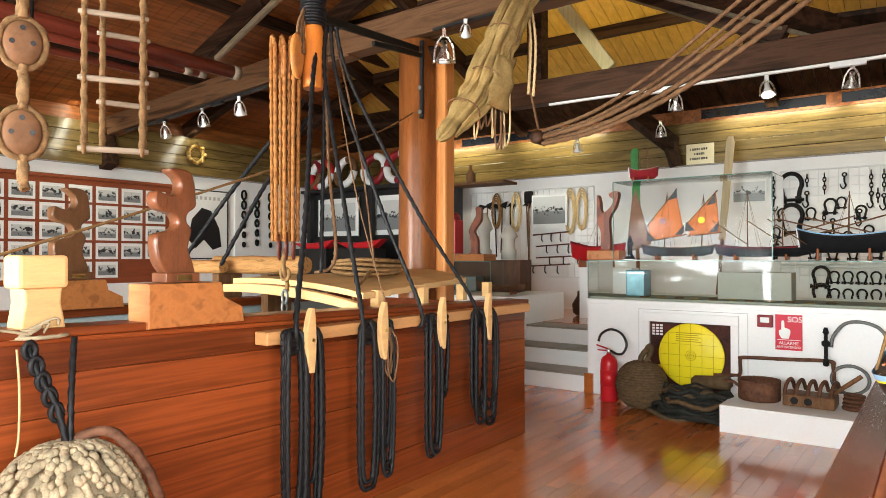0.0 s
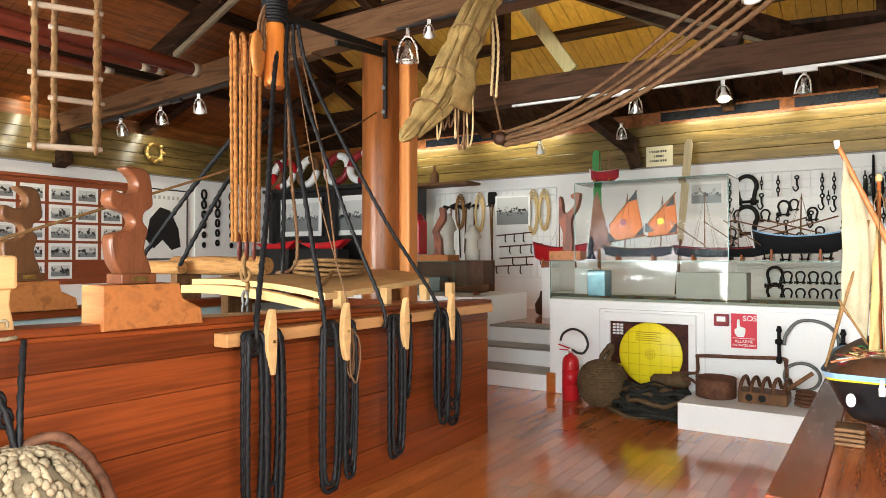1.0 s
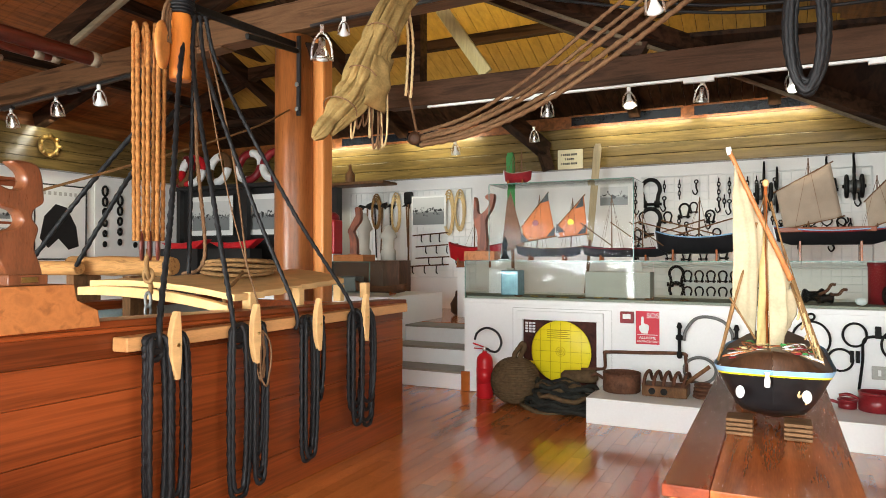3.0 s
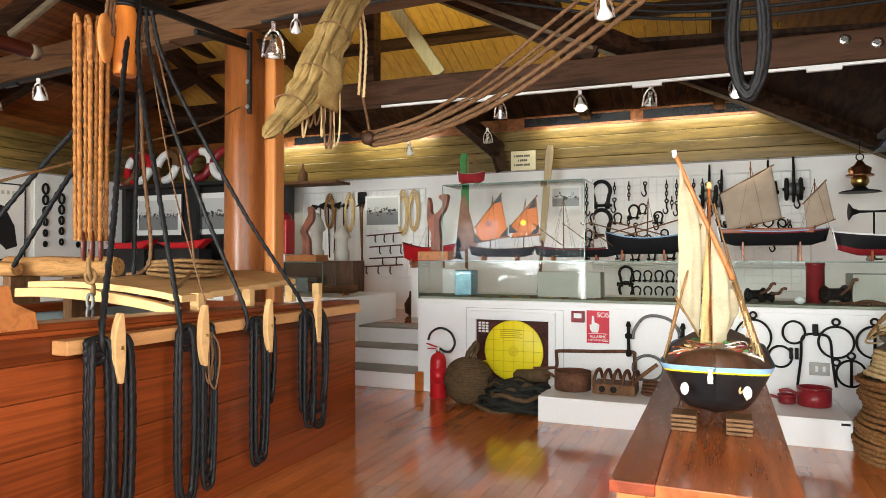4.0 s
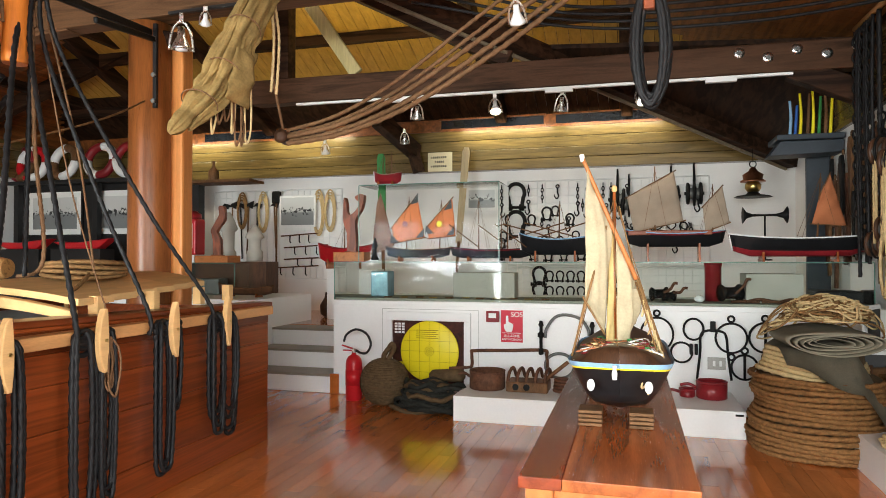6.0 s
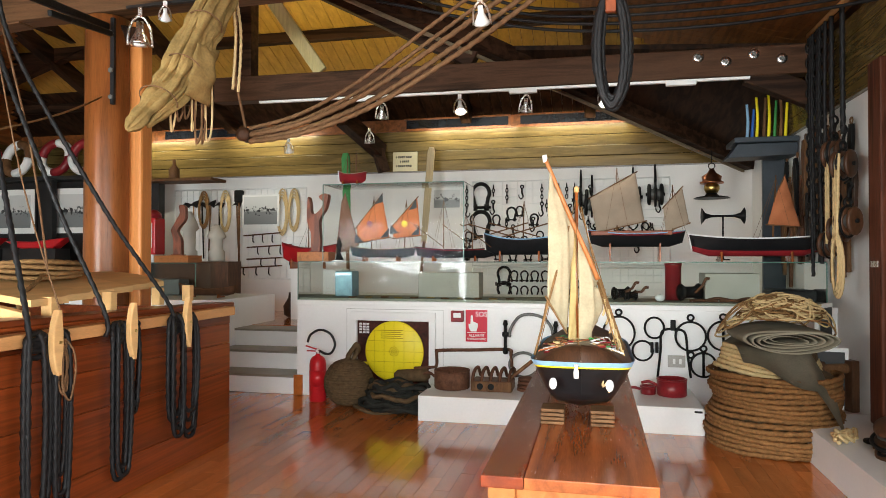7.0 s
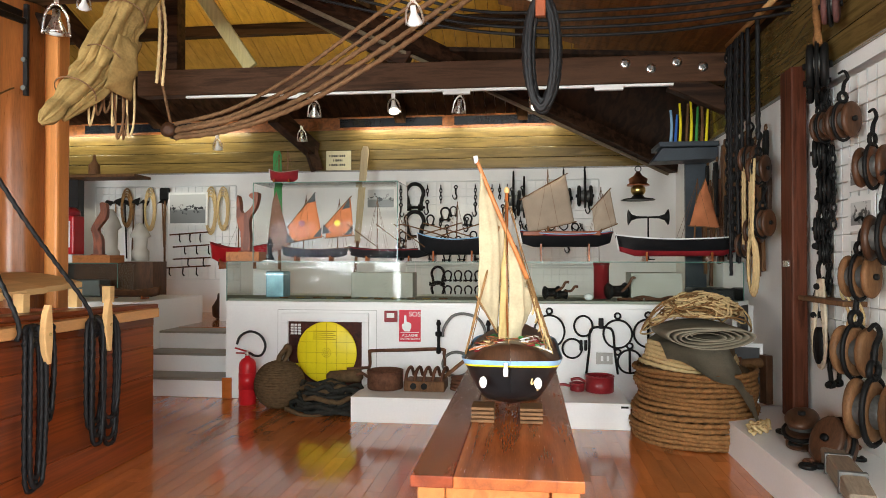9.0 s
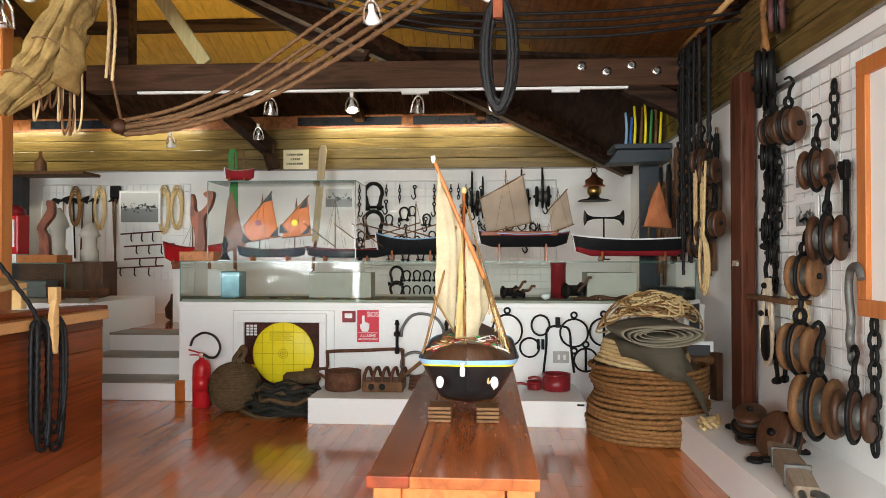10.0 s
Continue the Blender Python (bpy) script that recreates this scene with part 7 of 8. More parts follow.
def spot(at, s, yaw, tilt, lit, label, arch=True):
    """A track spot: adapter, arched yoke, reflector can and bulb."""
    t = thing("track_spot", at, label, "spotlight", "track spotlights", yaw)
    bm = B()
    box(bm, -0.015, 0.015, -0.015, 0.015, -0.045 * s, 0, 0.003)
    part("adapter", bm, white_plastic if lit else steel, t)
    r = pose(0, 0, -0.055 * s, tilt, 0, 0)
    if arch:
        bm = B()
        tube(bm, [r @ Vector(q) for q in smooth_path([(-0.062 * s, 0, -0.15 * s), (-0.052 * s, 0, -0.06 * s), (-0.02 * s, 0, 0.0), (0.02 * s, 0, 0.0), (0.052 * s, 0, -0.06 * s), (0.062 * s, 0, -0.15 * s)], 5)], 0.0075 * s, 7)
        part("yoke", bm, steel, t)
    bm = B()
    lathe(bm, [(0.018 * s, -0.02 * s), (0.022 * s, -0.07 * s), (0.05 * s, -0.13 * s), (0.056 * s, -0.145 * s), (0.05 * s, -0.14 * s), (0.02 * s, -0.08 * s)], 18, r)
    part("can", bm, steel if not lit else white_plastic, t)
    bm = B()
    lathe(bm, [(0.018 * s, -0.10 * s), (0.034 * s, -0.135 * s), (0.03 * s, -0.15 * s), (0.005, -0.155 * s)], 14, r)
    part("bulb", bm, lamp_glow if lit else white_plastic, t, "lit halogen bulb" if lit else "unlit bulb")
    return t


for x, lit, ti in ((-1.86, False, 25), (-1.13, True, -25), (-0.53, False, 20), (0.12, True, -30)):
    spot((x, 5.95, 2.775), 0.95, 20, ti, lit, "lit white track spotlight" if lit else "chrome track spotlight, switched off")
for x, lit in ((-5.9, True), (-6.55, False), (-7.3, False)):
    spot((x, 4.38, 2.98 + (x + 5.9) * 0.07), 1.0, 40, 30, lit, "lit track spotlight on the side beam" if lit else "chrome track spotlight, switched off")
spot((-3.17, 4.30, 3.12), 1.35, 35, 5, False, "large chrome bow spotlight beside the post")
spot((-2.95, 4.28, 3.14), 0.7, 35, 45, True, "small lit track spotlight over the furled sail")
spot((-3.25, 6.9, 2.62), 0.8, 10, 20, True, "small lit spotlight behind the post")
spot((-2.55, 7.6, 2.84), 0.9, 10, 20, False, "chrome track spotlight by the corbel")
spot((0.10, 3.0, 2.60), 0.8, 0, 40, True, "lit spotlight near the black rope coil")
spot((-0.55, 3.6, 2.72), 0.8, 0, 40, True, "lit spotlight under the roof")
for x, y, z, ty, p in ((-1.13, 5.93, 2.60, 8.8, 9), (0.12, 5.93, 2.58, 8.8, 9), (-5.9, 4.3, 2.8, 2.6, 8), (0.10, 3.0, 2.42, 5.0, 6)):
    l = new("spot_light", bpy.data.lights.new("spot_light", "SPOT"))
    l.data.energy, l.data.color, l.data.spot_size, l.data.shadow_soft_size = p * 1.8, (1.0, 0.82, 0.6), radians(70), 0.03
    l.matrix_world = look((x, y - 0.04, z - 0.05), (x + 0.2, ty, 1.3))

# ---- spars, furled sail, cables under the roof ----
spar_mat = material("red varnished spar", (0.22, 0.045, 0.025), 0.35, vary=0.4, scale=3, grain=Y_GRAIN, bump=0.05)
for i, (x, z, r, y1) in enumerate(((-5.30, 3.02, 0.078, 3.85), (-5.46, 2.98, 0.045, 3.6), (-5.22, 2.90, 0.04, 3.3), (-5.60, 3.05, 0.04, 3.7), (-5.42, 2.86, 0.035, 3.1))):
    t = thing("stored_spar", (x, 1.5, z), "long red varnished spar stored under the roof", "spar", "stored spars")
    bm = B()
    tube(bm, [(0, -3.0, 0), (0.02, 0.5, 0), (0, y1 - 1.5, 0)], r, 12, r_end=r * 0.8)
    part("pole", bm, spar_mat, t)
    bm = B()
    tube(bm, [(0, y1 - 1.5, 0), (0, y1 - 1.42, 0)], r * 0.82, 12)
    part("tip", bm, grey_wood, t, "greyed bare tip")
for y in (-0.3, 2.1):
    t = thing("spar_sling", (-5.4, y, 2.78), "iron sling holding the spars", "sling", "spar slings")
    bm = B()
    tube(bm, smooth_path([(-0.26, 0, 1.42), (-0.25, 0, 0.05), (0, 0, 0.0), (0.18, 0, 0.05), (0.2, 0, 1.55)], 6), 0.012, 7)
    part("loop", bm, iron, t)

fs = thing("furled_sail", (-2.05, 3.2, 1.95), "furled ochre sail hanging on its spar with loose cords", "sail")
axis_pts = smooth_path([(-2.08, 2.77, 1.90), (-2.05, 2.90, 2.04), (-2.02, 3.02, 2.16), (-2.0, 3.12, 2.32), (-1.99, 3.24, 2.52), (-1.99, 3.40, 2.74), (-2.0, 3.62, 2.98), (-2.05, 3.9, 3.2)], 12)
n = len(axis_pts)


def bunched(r0, phase, lo, hi, off):
    """Cloth gathered round the spar: a roll whose skin is drawn into deep lengthwise folds."""
    bm, rings, m = B(), [], 56
    for i in range(lo, hi):
        u = i / (n - 1)
        t_ = (axis_pts[min(i + 1, n - 1)] - axis_pts[max(i - 1, 0)]).normalized()
        e1 = t_.cross(Vector((1, 0, 0))).normalized()
        e2 = t_.cross(e1)
        pinch = 1 - 0.22 * math.exp(-((u * 4.6) % 1.0 - 0.5) ** 2 / 0.012)
        end = min(1, (i - lo + 1) / 5, (hi - i) / 5)
        r = r0 * (0.30 + 0.82 * math.sin(math.pi * min(0.75, u * 0.95 + 0.06))) * pinch * (0.25 + 0.75 * end)
        ring = []
        for k in range(m):
            g = 2 * math.pi * k / m
            w = phase + 2.2 * math.sin(3.1 * u + phase) + 0.5 * math.sin(17 * u + 2 * g)
            q = 1 + 0.24 * math.sin(4 * g + 7 * u + w) + 0.12 * math.sin(9 * g - 11 * u + 2 * w) + 0.06 * math.sin(17 * g + 23 * u) + 0.09 * noise.noise(Vector((2.2 * math.cos(g), 2.2 * math.sin(g), 14 * u + phase)))
            ring.append(bm.verts.new(axis_pts[i] + e1 * (r * q * math.cos(g) + off[0]) + e2 * (r * q * math.sin(g) + off[1])))
        rings.append(ring)
    for p, q in zip(rings, rings[1:]):
        for k in range(m):
            bm.faces.new((p[k], p[(k + 1) % m], q[(k + 1) % m], q[k])).smooth = True
    bm.faces.new(rings[0][::-1]), bm.faces.new(rings[-1])
    return bm


for r0, phase, lo, hi, off in ((0.062, 0.0, 0, n, (0, 0)), (0.038, 1.7, 6, n - 10, (0.045, -0.03)), (0.036, 3.3, 18, n - 2, (-0.045, 0.03)), (0.032, 5.0, 26, n - 16, (0.02, 0.06))):
    part("cloth_fold", bunched(r0, phase, lo, hi, off), furled_cloth, fs, world=True)
for k in range(4):
    bm = B()
    i = 16 + k * 17
    p = axis_pts[min(i, n - 1)]
    tube(bm, [p + Vector((0.092 * math.cos(a), 0.075 * math.sin(a), 0.05 * math.sin(a) * -1)) for a in [2 * math.pi * j / 18 for j in range(18)]], 0.0035, 6, True)
    part("gasket", bm, brown_rope, fs, world=True)
bm = B()
tube(bm, [axis_pts[-8], axis_pts[-1], (-2.10, 4.45, 3.37)], 0.03, 10)
part("spar_end", bm, tan_wood, fs, "bare end of the spar lashed to the roof", world=True)
bm = B()
sail_mesh(bm, [(-1.95, 3.02, 2.12), (-1.95, 3.24, 2.10), (-1.93, 3.30, 2.42), (-1.93, 3.10, 2.40)], 0.05)
part("loose_fold", bm, furled_cloth, fs, world=True)
for k in range(7):
    near = min(axis_pts, key=lambda p: abs(p.y - 3.02 - 0.045 * k))
    top = near.z - 2.2
    t = thing("reef_line", (near.x, near.y, 2.2), "thin brown reef line dangling from the furled sail", "rope", "reef lines")
    d = rnd.uniform(0.18, 0.42)
    bm = B()
    w = rnd.uniform(0.012, 0.03)
    tube(bm, smooth_path([(0, -w, top), (0.01, -w * 1.3, -d * 0.5), (0, 0, -d), (0.01, w * 1.3, -d * 0.5), (0, w, top)], 6), 0.0055, 6)
    part("loop", bm, brown_rope if k % 3 else pale_rope, t)
for y in (3.50, 3.56):
    line("reef_line", [(-1.99, y, 2.88), (-1.95, y + 0.01, 2.6), (-1.96, y, 2.26)], 0.008, pale_rope, "pale knotted line hanging from the sail", 12)
drum = thing("lead_block", (-2.28, 4.22, 2.14), "dark round lead block for the brown cables", "pulley block")
bm = B()
lathe(bm, [(0.02, -0.05), (0.05, -0.04), (0.035, 0), (0.05, 0.04), (0.02, 0.05)], 18, axis="y")
part("drum", bm, brown_wood, drum)
bm = B()
tube(bm, [(0, 0, 0.05), (-0.08, 0, 0.4), (-0.12, 0.1, 0.98)], 0.010, 7)
part("hanger", bm, brown_rope, drum)
for k in range(5):
    dz, dx, dy = 0.028 * k, 0.05 * k, 0.03 * (k % 2)
    line("brown_cable", [(-2.24, 4.2 + dy, 2.09 + dz * 0.8), (-1.85, 4.2 + dy, 2.135 + dz * 1.2), (-1.36 - dx * 0.3, 4.2 + dy, 2.29 + dz * 1.7), (-0.80 - dx * 0.8, 4.2 + dy, 2.59 + dz * 1.8), (-0.32 - dx * 1.4, 4.2 + dy, 2.90 + dz), (0.35 - dx, 4.25 + dy, 3.38)], 0.0165 if k < 3 else 0.0125, brown_rope, "thick brown laid cable slung under the roof", 36)
for k in range(4):
    line("black_cable", [(-1.6 + 0.2 * k, 5.0, 3.30 + 0.02 * k), (-0.3, 5.0, 2.98 + 0.05 * k), (0.9, 5.0, 2.92 + 0.06 * k), (1.9, 5.0, 3.02 + 0.05 * k)], 0.012, tarred, "black cable slung below the roof", 12, False)
bcoil = thing("black_rope_coil", (0.12, 3.0, 1.94), "bundle of black rope loops hanging on a wooden cleat", "rope")
for k in range(14):
    bm = B()
    w = 0.05 + 0.007 * (k % 4)
    rope(bm, [Vector((0.0 + 0.008 * (k % 3) + w * math.cos(a), 0.016 * (k % 6) - 0.04, 0.25 + 0.02 * (k % 2) + (0.25 - 0.008 * (k % 5)) * math.sin(a))) for a in [2 * math.pi * i / 18 for i in range(18)]], 0.011, 4, True)
    part("loop", bm, tarred, bcoil)
bm = B()
box(bm, -0.022, 0.022, -0.06, -0.03, 0.40, 0.62, 0.006)
part("cleat", bm, red_brown, bcoil)
bm = B()
tube(bm, [(0, 0, 0.45), (0, 0, 1.78)], 0.012, 7)
part("hanger", bm, tarred, bcoil)

# ---- east wall ----
grid_panel("wire_grid", "y", (1.938, 4.56, 0.61), 2.4, 1.76, 0.105, "white welded wire grid hung with pulley blocks")
EX = 1.895
wallpost = thing("wall_timber", (1.86, 4.87, 0.22), "upright reddish brown timber against the side wall", "timber")
bm = B()
box(bm, -0.05, 0.05, -0.10, 0.10, 0, 2.36, 0.012)
part("post", bm, material("red brown worn timber", (0.085, 0.027, 0.014), 0.5, vary=0.5, scale=3, grain=Z_GRAIN, bump=0.15, rings=6.0), wallpost)
bm = B()
box(bm, -0.056, -0.049, -0.05, 0.05, 1.02, 1.06)
part("tag", bm, steel, wallpost, "small grey metal tag")
rodt = thing("hanging_rod", (1.74, 5.4, 3.05), "pale wooden rod carrying chains and blocks", "rod")
bm = B()
tube(bm, [(1.76, 4.3, 3.08), (1.74, 5.95, 3.09)], 0.022, 9)
part("rod", bm, pale_wood, rodt, world=True)
for y in (4.6, 5.7):
    bm = B()
    tube(bm, [(1.76, y, 3.08), (1.93, y, 3.25)], 0.012, 7)
    part("bracket", bm, iron, rodt, world=True)
for y, z, s, n_, m_, r in ((4.32, 2.09, 1.05, 2, brown_wood, 10), (4.06, 2.07, 1.2, 3, brown_wood, 12), (3.73, 1.77, 1.25, 2, brown_wood, 25), (3.60, 1.40, 1.4, 2, brown_wood, 30), (3.86, 1.20, 1.35, 3, tan_wood, 20),
                           (3.88, 0.80, 1.6, 3, tan_wood, 15), (3.66, 0.53, 1.85, 4, tan_wood, 25), (3.36, 0.55, 1.4, 2, brown_wood, 30)):
    block((EX - 0.06 * s, y, z), r - 78, s * 0.92, min(n_, 2), m_, label="worn wooden pulley block hung on the wire grid")
for y, z, n_, s in ((3.69, 2.20, 5, 1.1), (3.42, 1.55, 6, 1.1), (3.34, 0.98, 9, 1.3), (4.50, 2.44, 12, 1.1), (4.46, 2.1, 12, 1.0), (4.36, 1.95, 10, 0.9), (4.42, 1.5, 9, 0.9), (4.5, 1.15, 8, 0.8)):
    chain((EX, y, z), n_, s)
for y, z, s in ((4.40, 1.72, 1.0), (4.48, 1.48, 0.9), (4.50, 2.40, 1.6), (4.42, 1.33, 0.8), (4.47, 1.95, 1.1)):
    block((EX - 0.03, y, z), -25, s * 0.9, 1, iron, label="small black iron pulley block on the wire grid")
for y, z in ((4.48, 1.75), (4.52, 1.45), (4.5, 1.2), (4.35, 0.62), (4.55, 1.02)):
    shackle((EX, y, z), 1.1).matrix_basis = pose(EX, y, z, 0, 0, 40)
hk = thing("cargo_hook", (EX - 0.05, 3.42, 0.9), "huge worn grey cargo hook", "hook", rz=80)
bm = B()
tube(bm, smooth_path([(-0.10, 0, 0.30), (-0.05, 0, 0.36), (0.04, 0, 0.34), (0.07, 0, 0.24), (0.04, 0, 0.10), (0.06, 0, 0.0), (0.02, 0, -0.06)], 7), 0.017, 10, r_end=0.021)
part("bend", bm, grey_iron, hk)
bm = B()
tube(bm, ring_pts((0.02, 0, -0.08), 0.04, 16), 0.013, 8, True)
part("eye", bm, grey_iron, hk)
wr = thing("wrench", (EX, 3.58, 1.5), "dark iron wrench hung on the grid", "wrench", rz=80)
bm = B()
tube(bm, [(0, 0, -0.15), (0, 0, 0.22)], 0.016, 8)
part("handle", bm, iron, wr)
bm = B()
slab(bm, [(-0.03, 0.2), (0.04, 0.2), (0.09, 0.27), (0.07, 0.30), (0.03, 0.26), (0.0, 0.30), (-0.03, 0.28)], 0.03, Matrix.Translation((0, -0.015, 0)), 0.004)
part("jaw", bm, iron, wr)
for z in (1.78, 1.55, 1.33):
    framed("wall_photo", (1.915, 4.06, z), 0.30, 0.20, "small grey photograph in a white mount on the grid", "-x", None, 0.035, "wall photographs")
nb = thing("notice_board", (1.90, 3.08, 1.02), "orange wooden framed notice board", "notice board")
for y0, y1, z0, z1 in ((2.6, 3.42, 1.02, 1.10), (2.6, 3.42, 2.17, 2.25), (3.34, 3.42, 1.10, 2.17), (2.6, 2.68, 1.10, 2.17)):
    bm = B()
    box(bm, 1.86, 1.90, y0, y1, z0, z1, 0.004)
    part("frame_bar", bm, material("orange frame wood", (0.50, 0.17, 0.045), 0.4, vary=0.2, grain=Z_GRAIN), nb, world=True)
bm = B()
box(bm, 1.885, 1.897, 2.68, 3.34, 1.10, 2.17)
part("board", bm, paper, nb, world=True)
block((1.80, 4.33, 2.46), -25, 1.5, 1, iron, label="heavy black block hanging above the wire grid")
grey_red = material("faded red iron", (0.10, 0.045, 0.04), 0.6, metal=0.2, vary=0.4, scale=14, bump=0.3)
block((1.78, 4.10, 2.74), -30, 1.15, 1, grey_red, label="faded red iron block hanging below the roof", hooked=False)
for k in range(4):
    line("brown_hanger", [(1.79, 4.26 + 0.02 * k, 3.2), (1.77 + 0.01 * k, 4.27 + 0.01 * k, 2.85), (1.79, 4.28 + 0.015 * k, 2.56)], 0.02, MATS["coarse brown rope"], "thick brown rope holding the heavy block", 14)
for y, z, n_ in ((4.53, 2.42, 17), (4.44, 2.30, 12)):
    chain((EX, y, z), n_, 1.2, label="column of black iron links and shackles on the grid")
# shelf plank with rope net bag
sp = thing("plank_shelf", (1.84, 4.3, 1.03), "narrow worn wooden plank shelf on the grid", "shelf")
bm = B()
box(bm, -0.06, 0.07, -0.32, 0.30, 0, 0.03, 0.006)
part("plank", bm, tan_wood, sp)
bag = thing("net_bag", (EX - 0.04, 4.44, 0.62), "pale rope sling with a dark deadeye inside", "sling")
for k in range(4):
    bm = B()
    rope(bm, [(0.0, 0.02 * k - 0.03, 0.55), (-0.01, -0.09 + 0.01 * k, 0.28), (-0.01, -0.08, 0.10), (0, 0, 0.0 + 0.01 * k), (-0.01, 0.08, 0.10), (-0.01, 0.09 - 0.01 * k, 0.28), (0, 0.03, 0.55)], 0.010, 9)
    part("sling_rope", bm, material("bleached rope", (0.62, 0.52, 0.38), 0.9, vary=0.2, scale=30, bump=0.5) if k == 0 else MATS["bleached rope"], bag)
bm = B()
lathe(bm, [(0.02, -0.03), (0.06, -0.025), (0.06, 0.025), (0.02, 0.03)], 16, Matrix.Translation((0, 0, 0.14)) @ Matrix.Diagonal((1, 1, 1.9, 1)), axis="x")
part("deadeye", bm, iron, bag)
for k, y in enumerate((3.95, 4.05, 4.12)):
    line("pale_lashing", [(EX - 0.02, y, 1.30), (EX - 0.05, y + 0.03, 1.12), (EX - 0.03, y - 0.02, 0.98), (EX - 0.04, y + 0.02, 0.85)], 0.008, pale_rope, "pale rope lashing on the grid", 10)
# rigging beside the timber
for y, z1 in ((5.55, 1.55), (5.68, 1.25), (5.72, 1.9), (5.85, 1.35), (5.90, 1.15)):
    line("black_pendant", [(1.74, y, 3.07), (1.735, y + 0.01, 2.4), (1.745, y - 0.01, z1)], 0.013, tarred, "black rope pendant hanging from the rod", 20)
for y, z0, n_, s in ((5.62, 3.05, 20, 1.1), (5.78, 3.05, 28, 1.1), (5.95, 3.05, 24, 1.1)):
    chain((1.74, y, z0), n_, s, label="heavy black chain hanging from the rod")
for y, z, s, r in ((5.38, 2.05, 1.2, 20), (5.20, 1.95, 1.2, 25), (5.12, 1.55, 1.2, 15), (5.30, 1.50, 1.1, 30), (5.5, 1.4, 1.1, 20)):
    block((1.74, y, z), r - 78, s * 0.9, 2, brown_wood, label="brown wooden pulley block hanging in rigging", hooked=True)
for y, z in ((5.42, 2.36), (5.20, 2.36)):
    line("black_pendant", [(1.74, y, 3.06), (1.74, y + 0.005, 2.6), (1.74, y, z - 0.2)], 0.017, tarred, "thick black rope pendant on the rod", 20)
for i, (y, z0, z1) in enumerate(((5.42, 2.10, 1.40), (5.38, 2.10, 1.42), (5.22, 1.95, 1.5), (5.18, 1.95, 1.48), (5.26, 1.95, 1.45))):
    line("tackle_fall", [(1.70, y, z0), (1.695, y - 0.01, (z0 + z1) / 2), (1.70, y, z1)], 0.010, pale_rope, "pale rope fall between hanging blocks", 30)
t = thing("rope_hank", (1.66, 5.12, 1.45), "pale rope hank hanging in loops", "rope", "rope hanks on the grid")
for k in range(5):
    bm = B()
    rope(bm, [Vector((0.004 * k, (0.065 + 0.010 * k) * math.cos(a), -0.18 + (0.19 + 0.012 * (k % 3)) * math.sin(a) - 0.01 * k)) for a in [2 * math.pi * i / 14 for i in range(14)]], 0.010, 4, True)
    part("loop", bm, pale_rope, t)
for k, y in enumerate((5.09, 5.12, 5.15)):
    line("tackle_fall", [(1.70, 5.16 + 0.02 * k, 2.02), (1.675, y + 0.02, 1.75), (1.66, y, 1.42)], 0.010, pale_rope, "pale rope fall between hanging blocks", 30)
dp = thing("framed_screen", (1.68, 5.32, 0.222), "small black panel in a white frame on the plinth", "panel", rz=-12)
bm = B()
box(bm, -0.12, 0.12, 0.0, 0.03, 0, 0.44, 0.006)
part("frame", bm, white_plastic, dp)
bm = B()
box(bm, -0.095, 0.095, -0.005, 0.0, 0.03, 0.41, 0.002)
part("screen", bm, black_paint, dp, "plain black screen")
for k in range(9):
    a0 = rnd.uniform(0, 6.28)
    t = thing("iron_fitting", (1.62 + 0.05 * (k % 3), 3.72 + 0.07 * k, 0.222), "rusty iron fitting lying on the plinth", "fitting", "iron fittings on the plinth", rz=rnd.uniform(0, 360))
    bm = B()
    tube(bm, smooth_path([(-0.12, 0.03, 0.02), (-0.05, -0.03, 0.025), (0.03, -0.02, 0.03), (0.09, 0.04, 0.02), (0.05, 0.09, 0.018)], 5), 0.018, 8, r_end=0.010)
    part("bar", bm, rust if k % 2 else iron, t)
    bm = B()
    tube(bm, ring_pts((-0.145, 0.04, 0.018), 0.032, 14, "z"), 0.013, 7, True)
    part("eye", bm, rust if k % 2 else iron, t)
for i in range(26):
    y, z = 5.45 + 0.085 * i, 1.72 + 0.30 * math.sin(i * 1.9)
    t = thing("wall_tool", (1.912, y, z), "old wooden or iron boat tool hanging on the side wall", "tool", "tools on the side wall")
    bm = B()
    w, h = 0.03 + 0.015 * (i % 3), 0.45 + 0.12 * (i % 4)
    slab(bm, [(-w * 0.4, -h / 2), (w * 0.4, -h / 2), (w * 0.6, 0), (w, h * 0.3), (w * 0.5, h / 2), (-w * 0.5, h / 2), (-w, h * 0.3), (-w * 0.6, 0)], 0.03, pose(0, 0, 0, 0, rnd.uniform(-6, 6), 90), 0.005)
    part("body", bm, (brown_wood, iron, tan_wood, rust)[i % 4], t)
    bm = B()
    tube(bm, ring_pts((0.0, 0.02, h / 2 + 0.03), 0.025, 10, "x"), 0.006, 6, True)
    part("loop", bm, brown_rope, t)
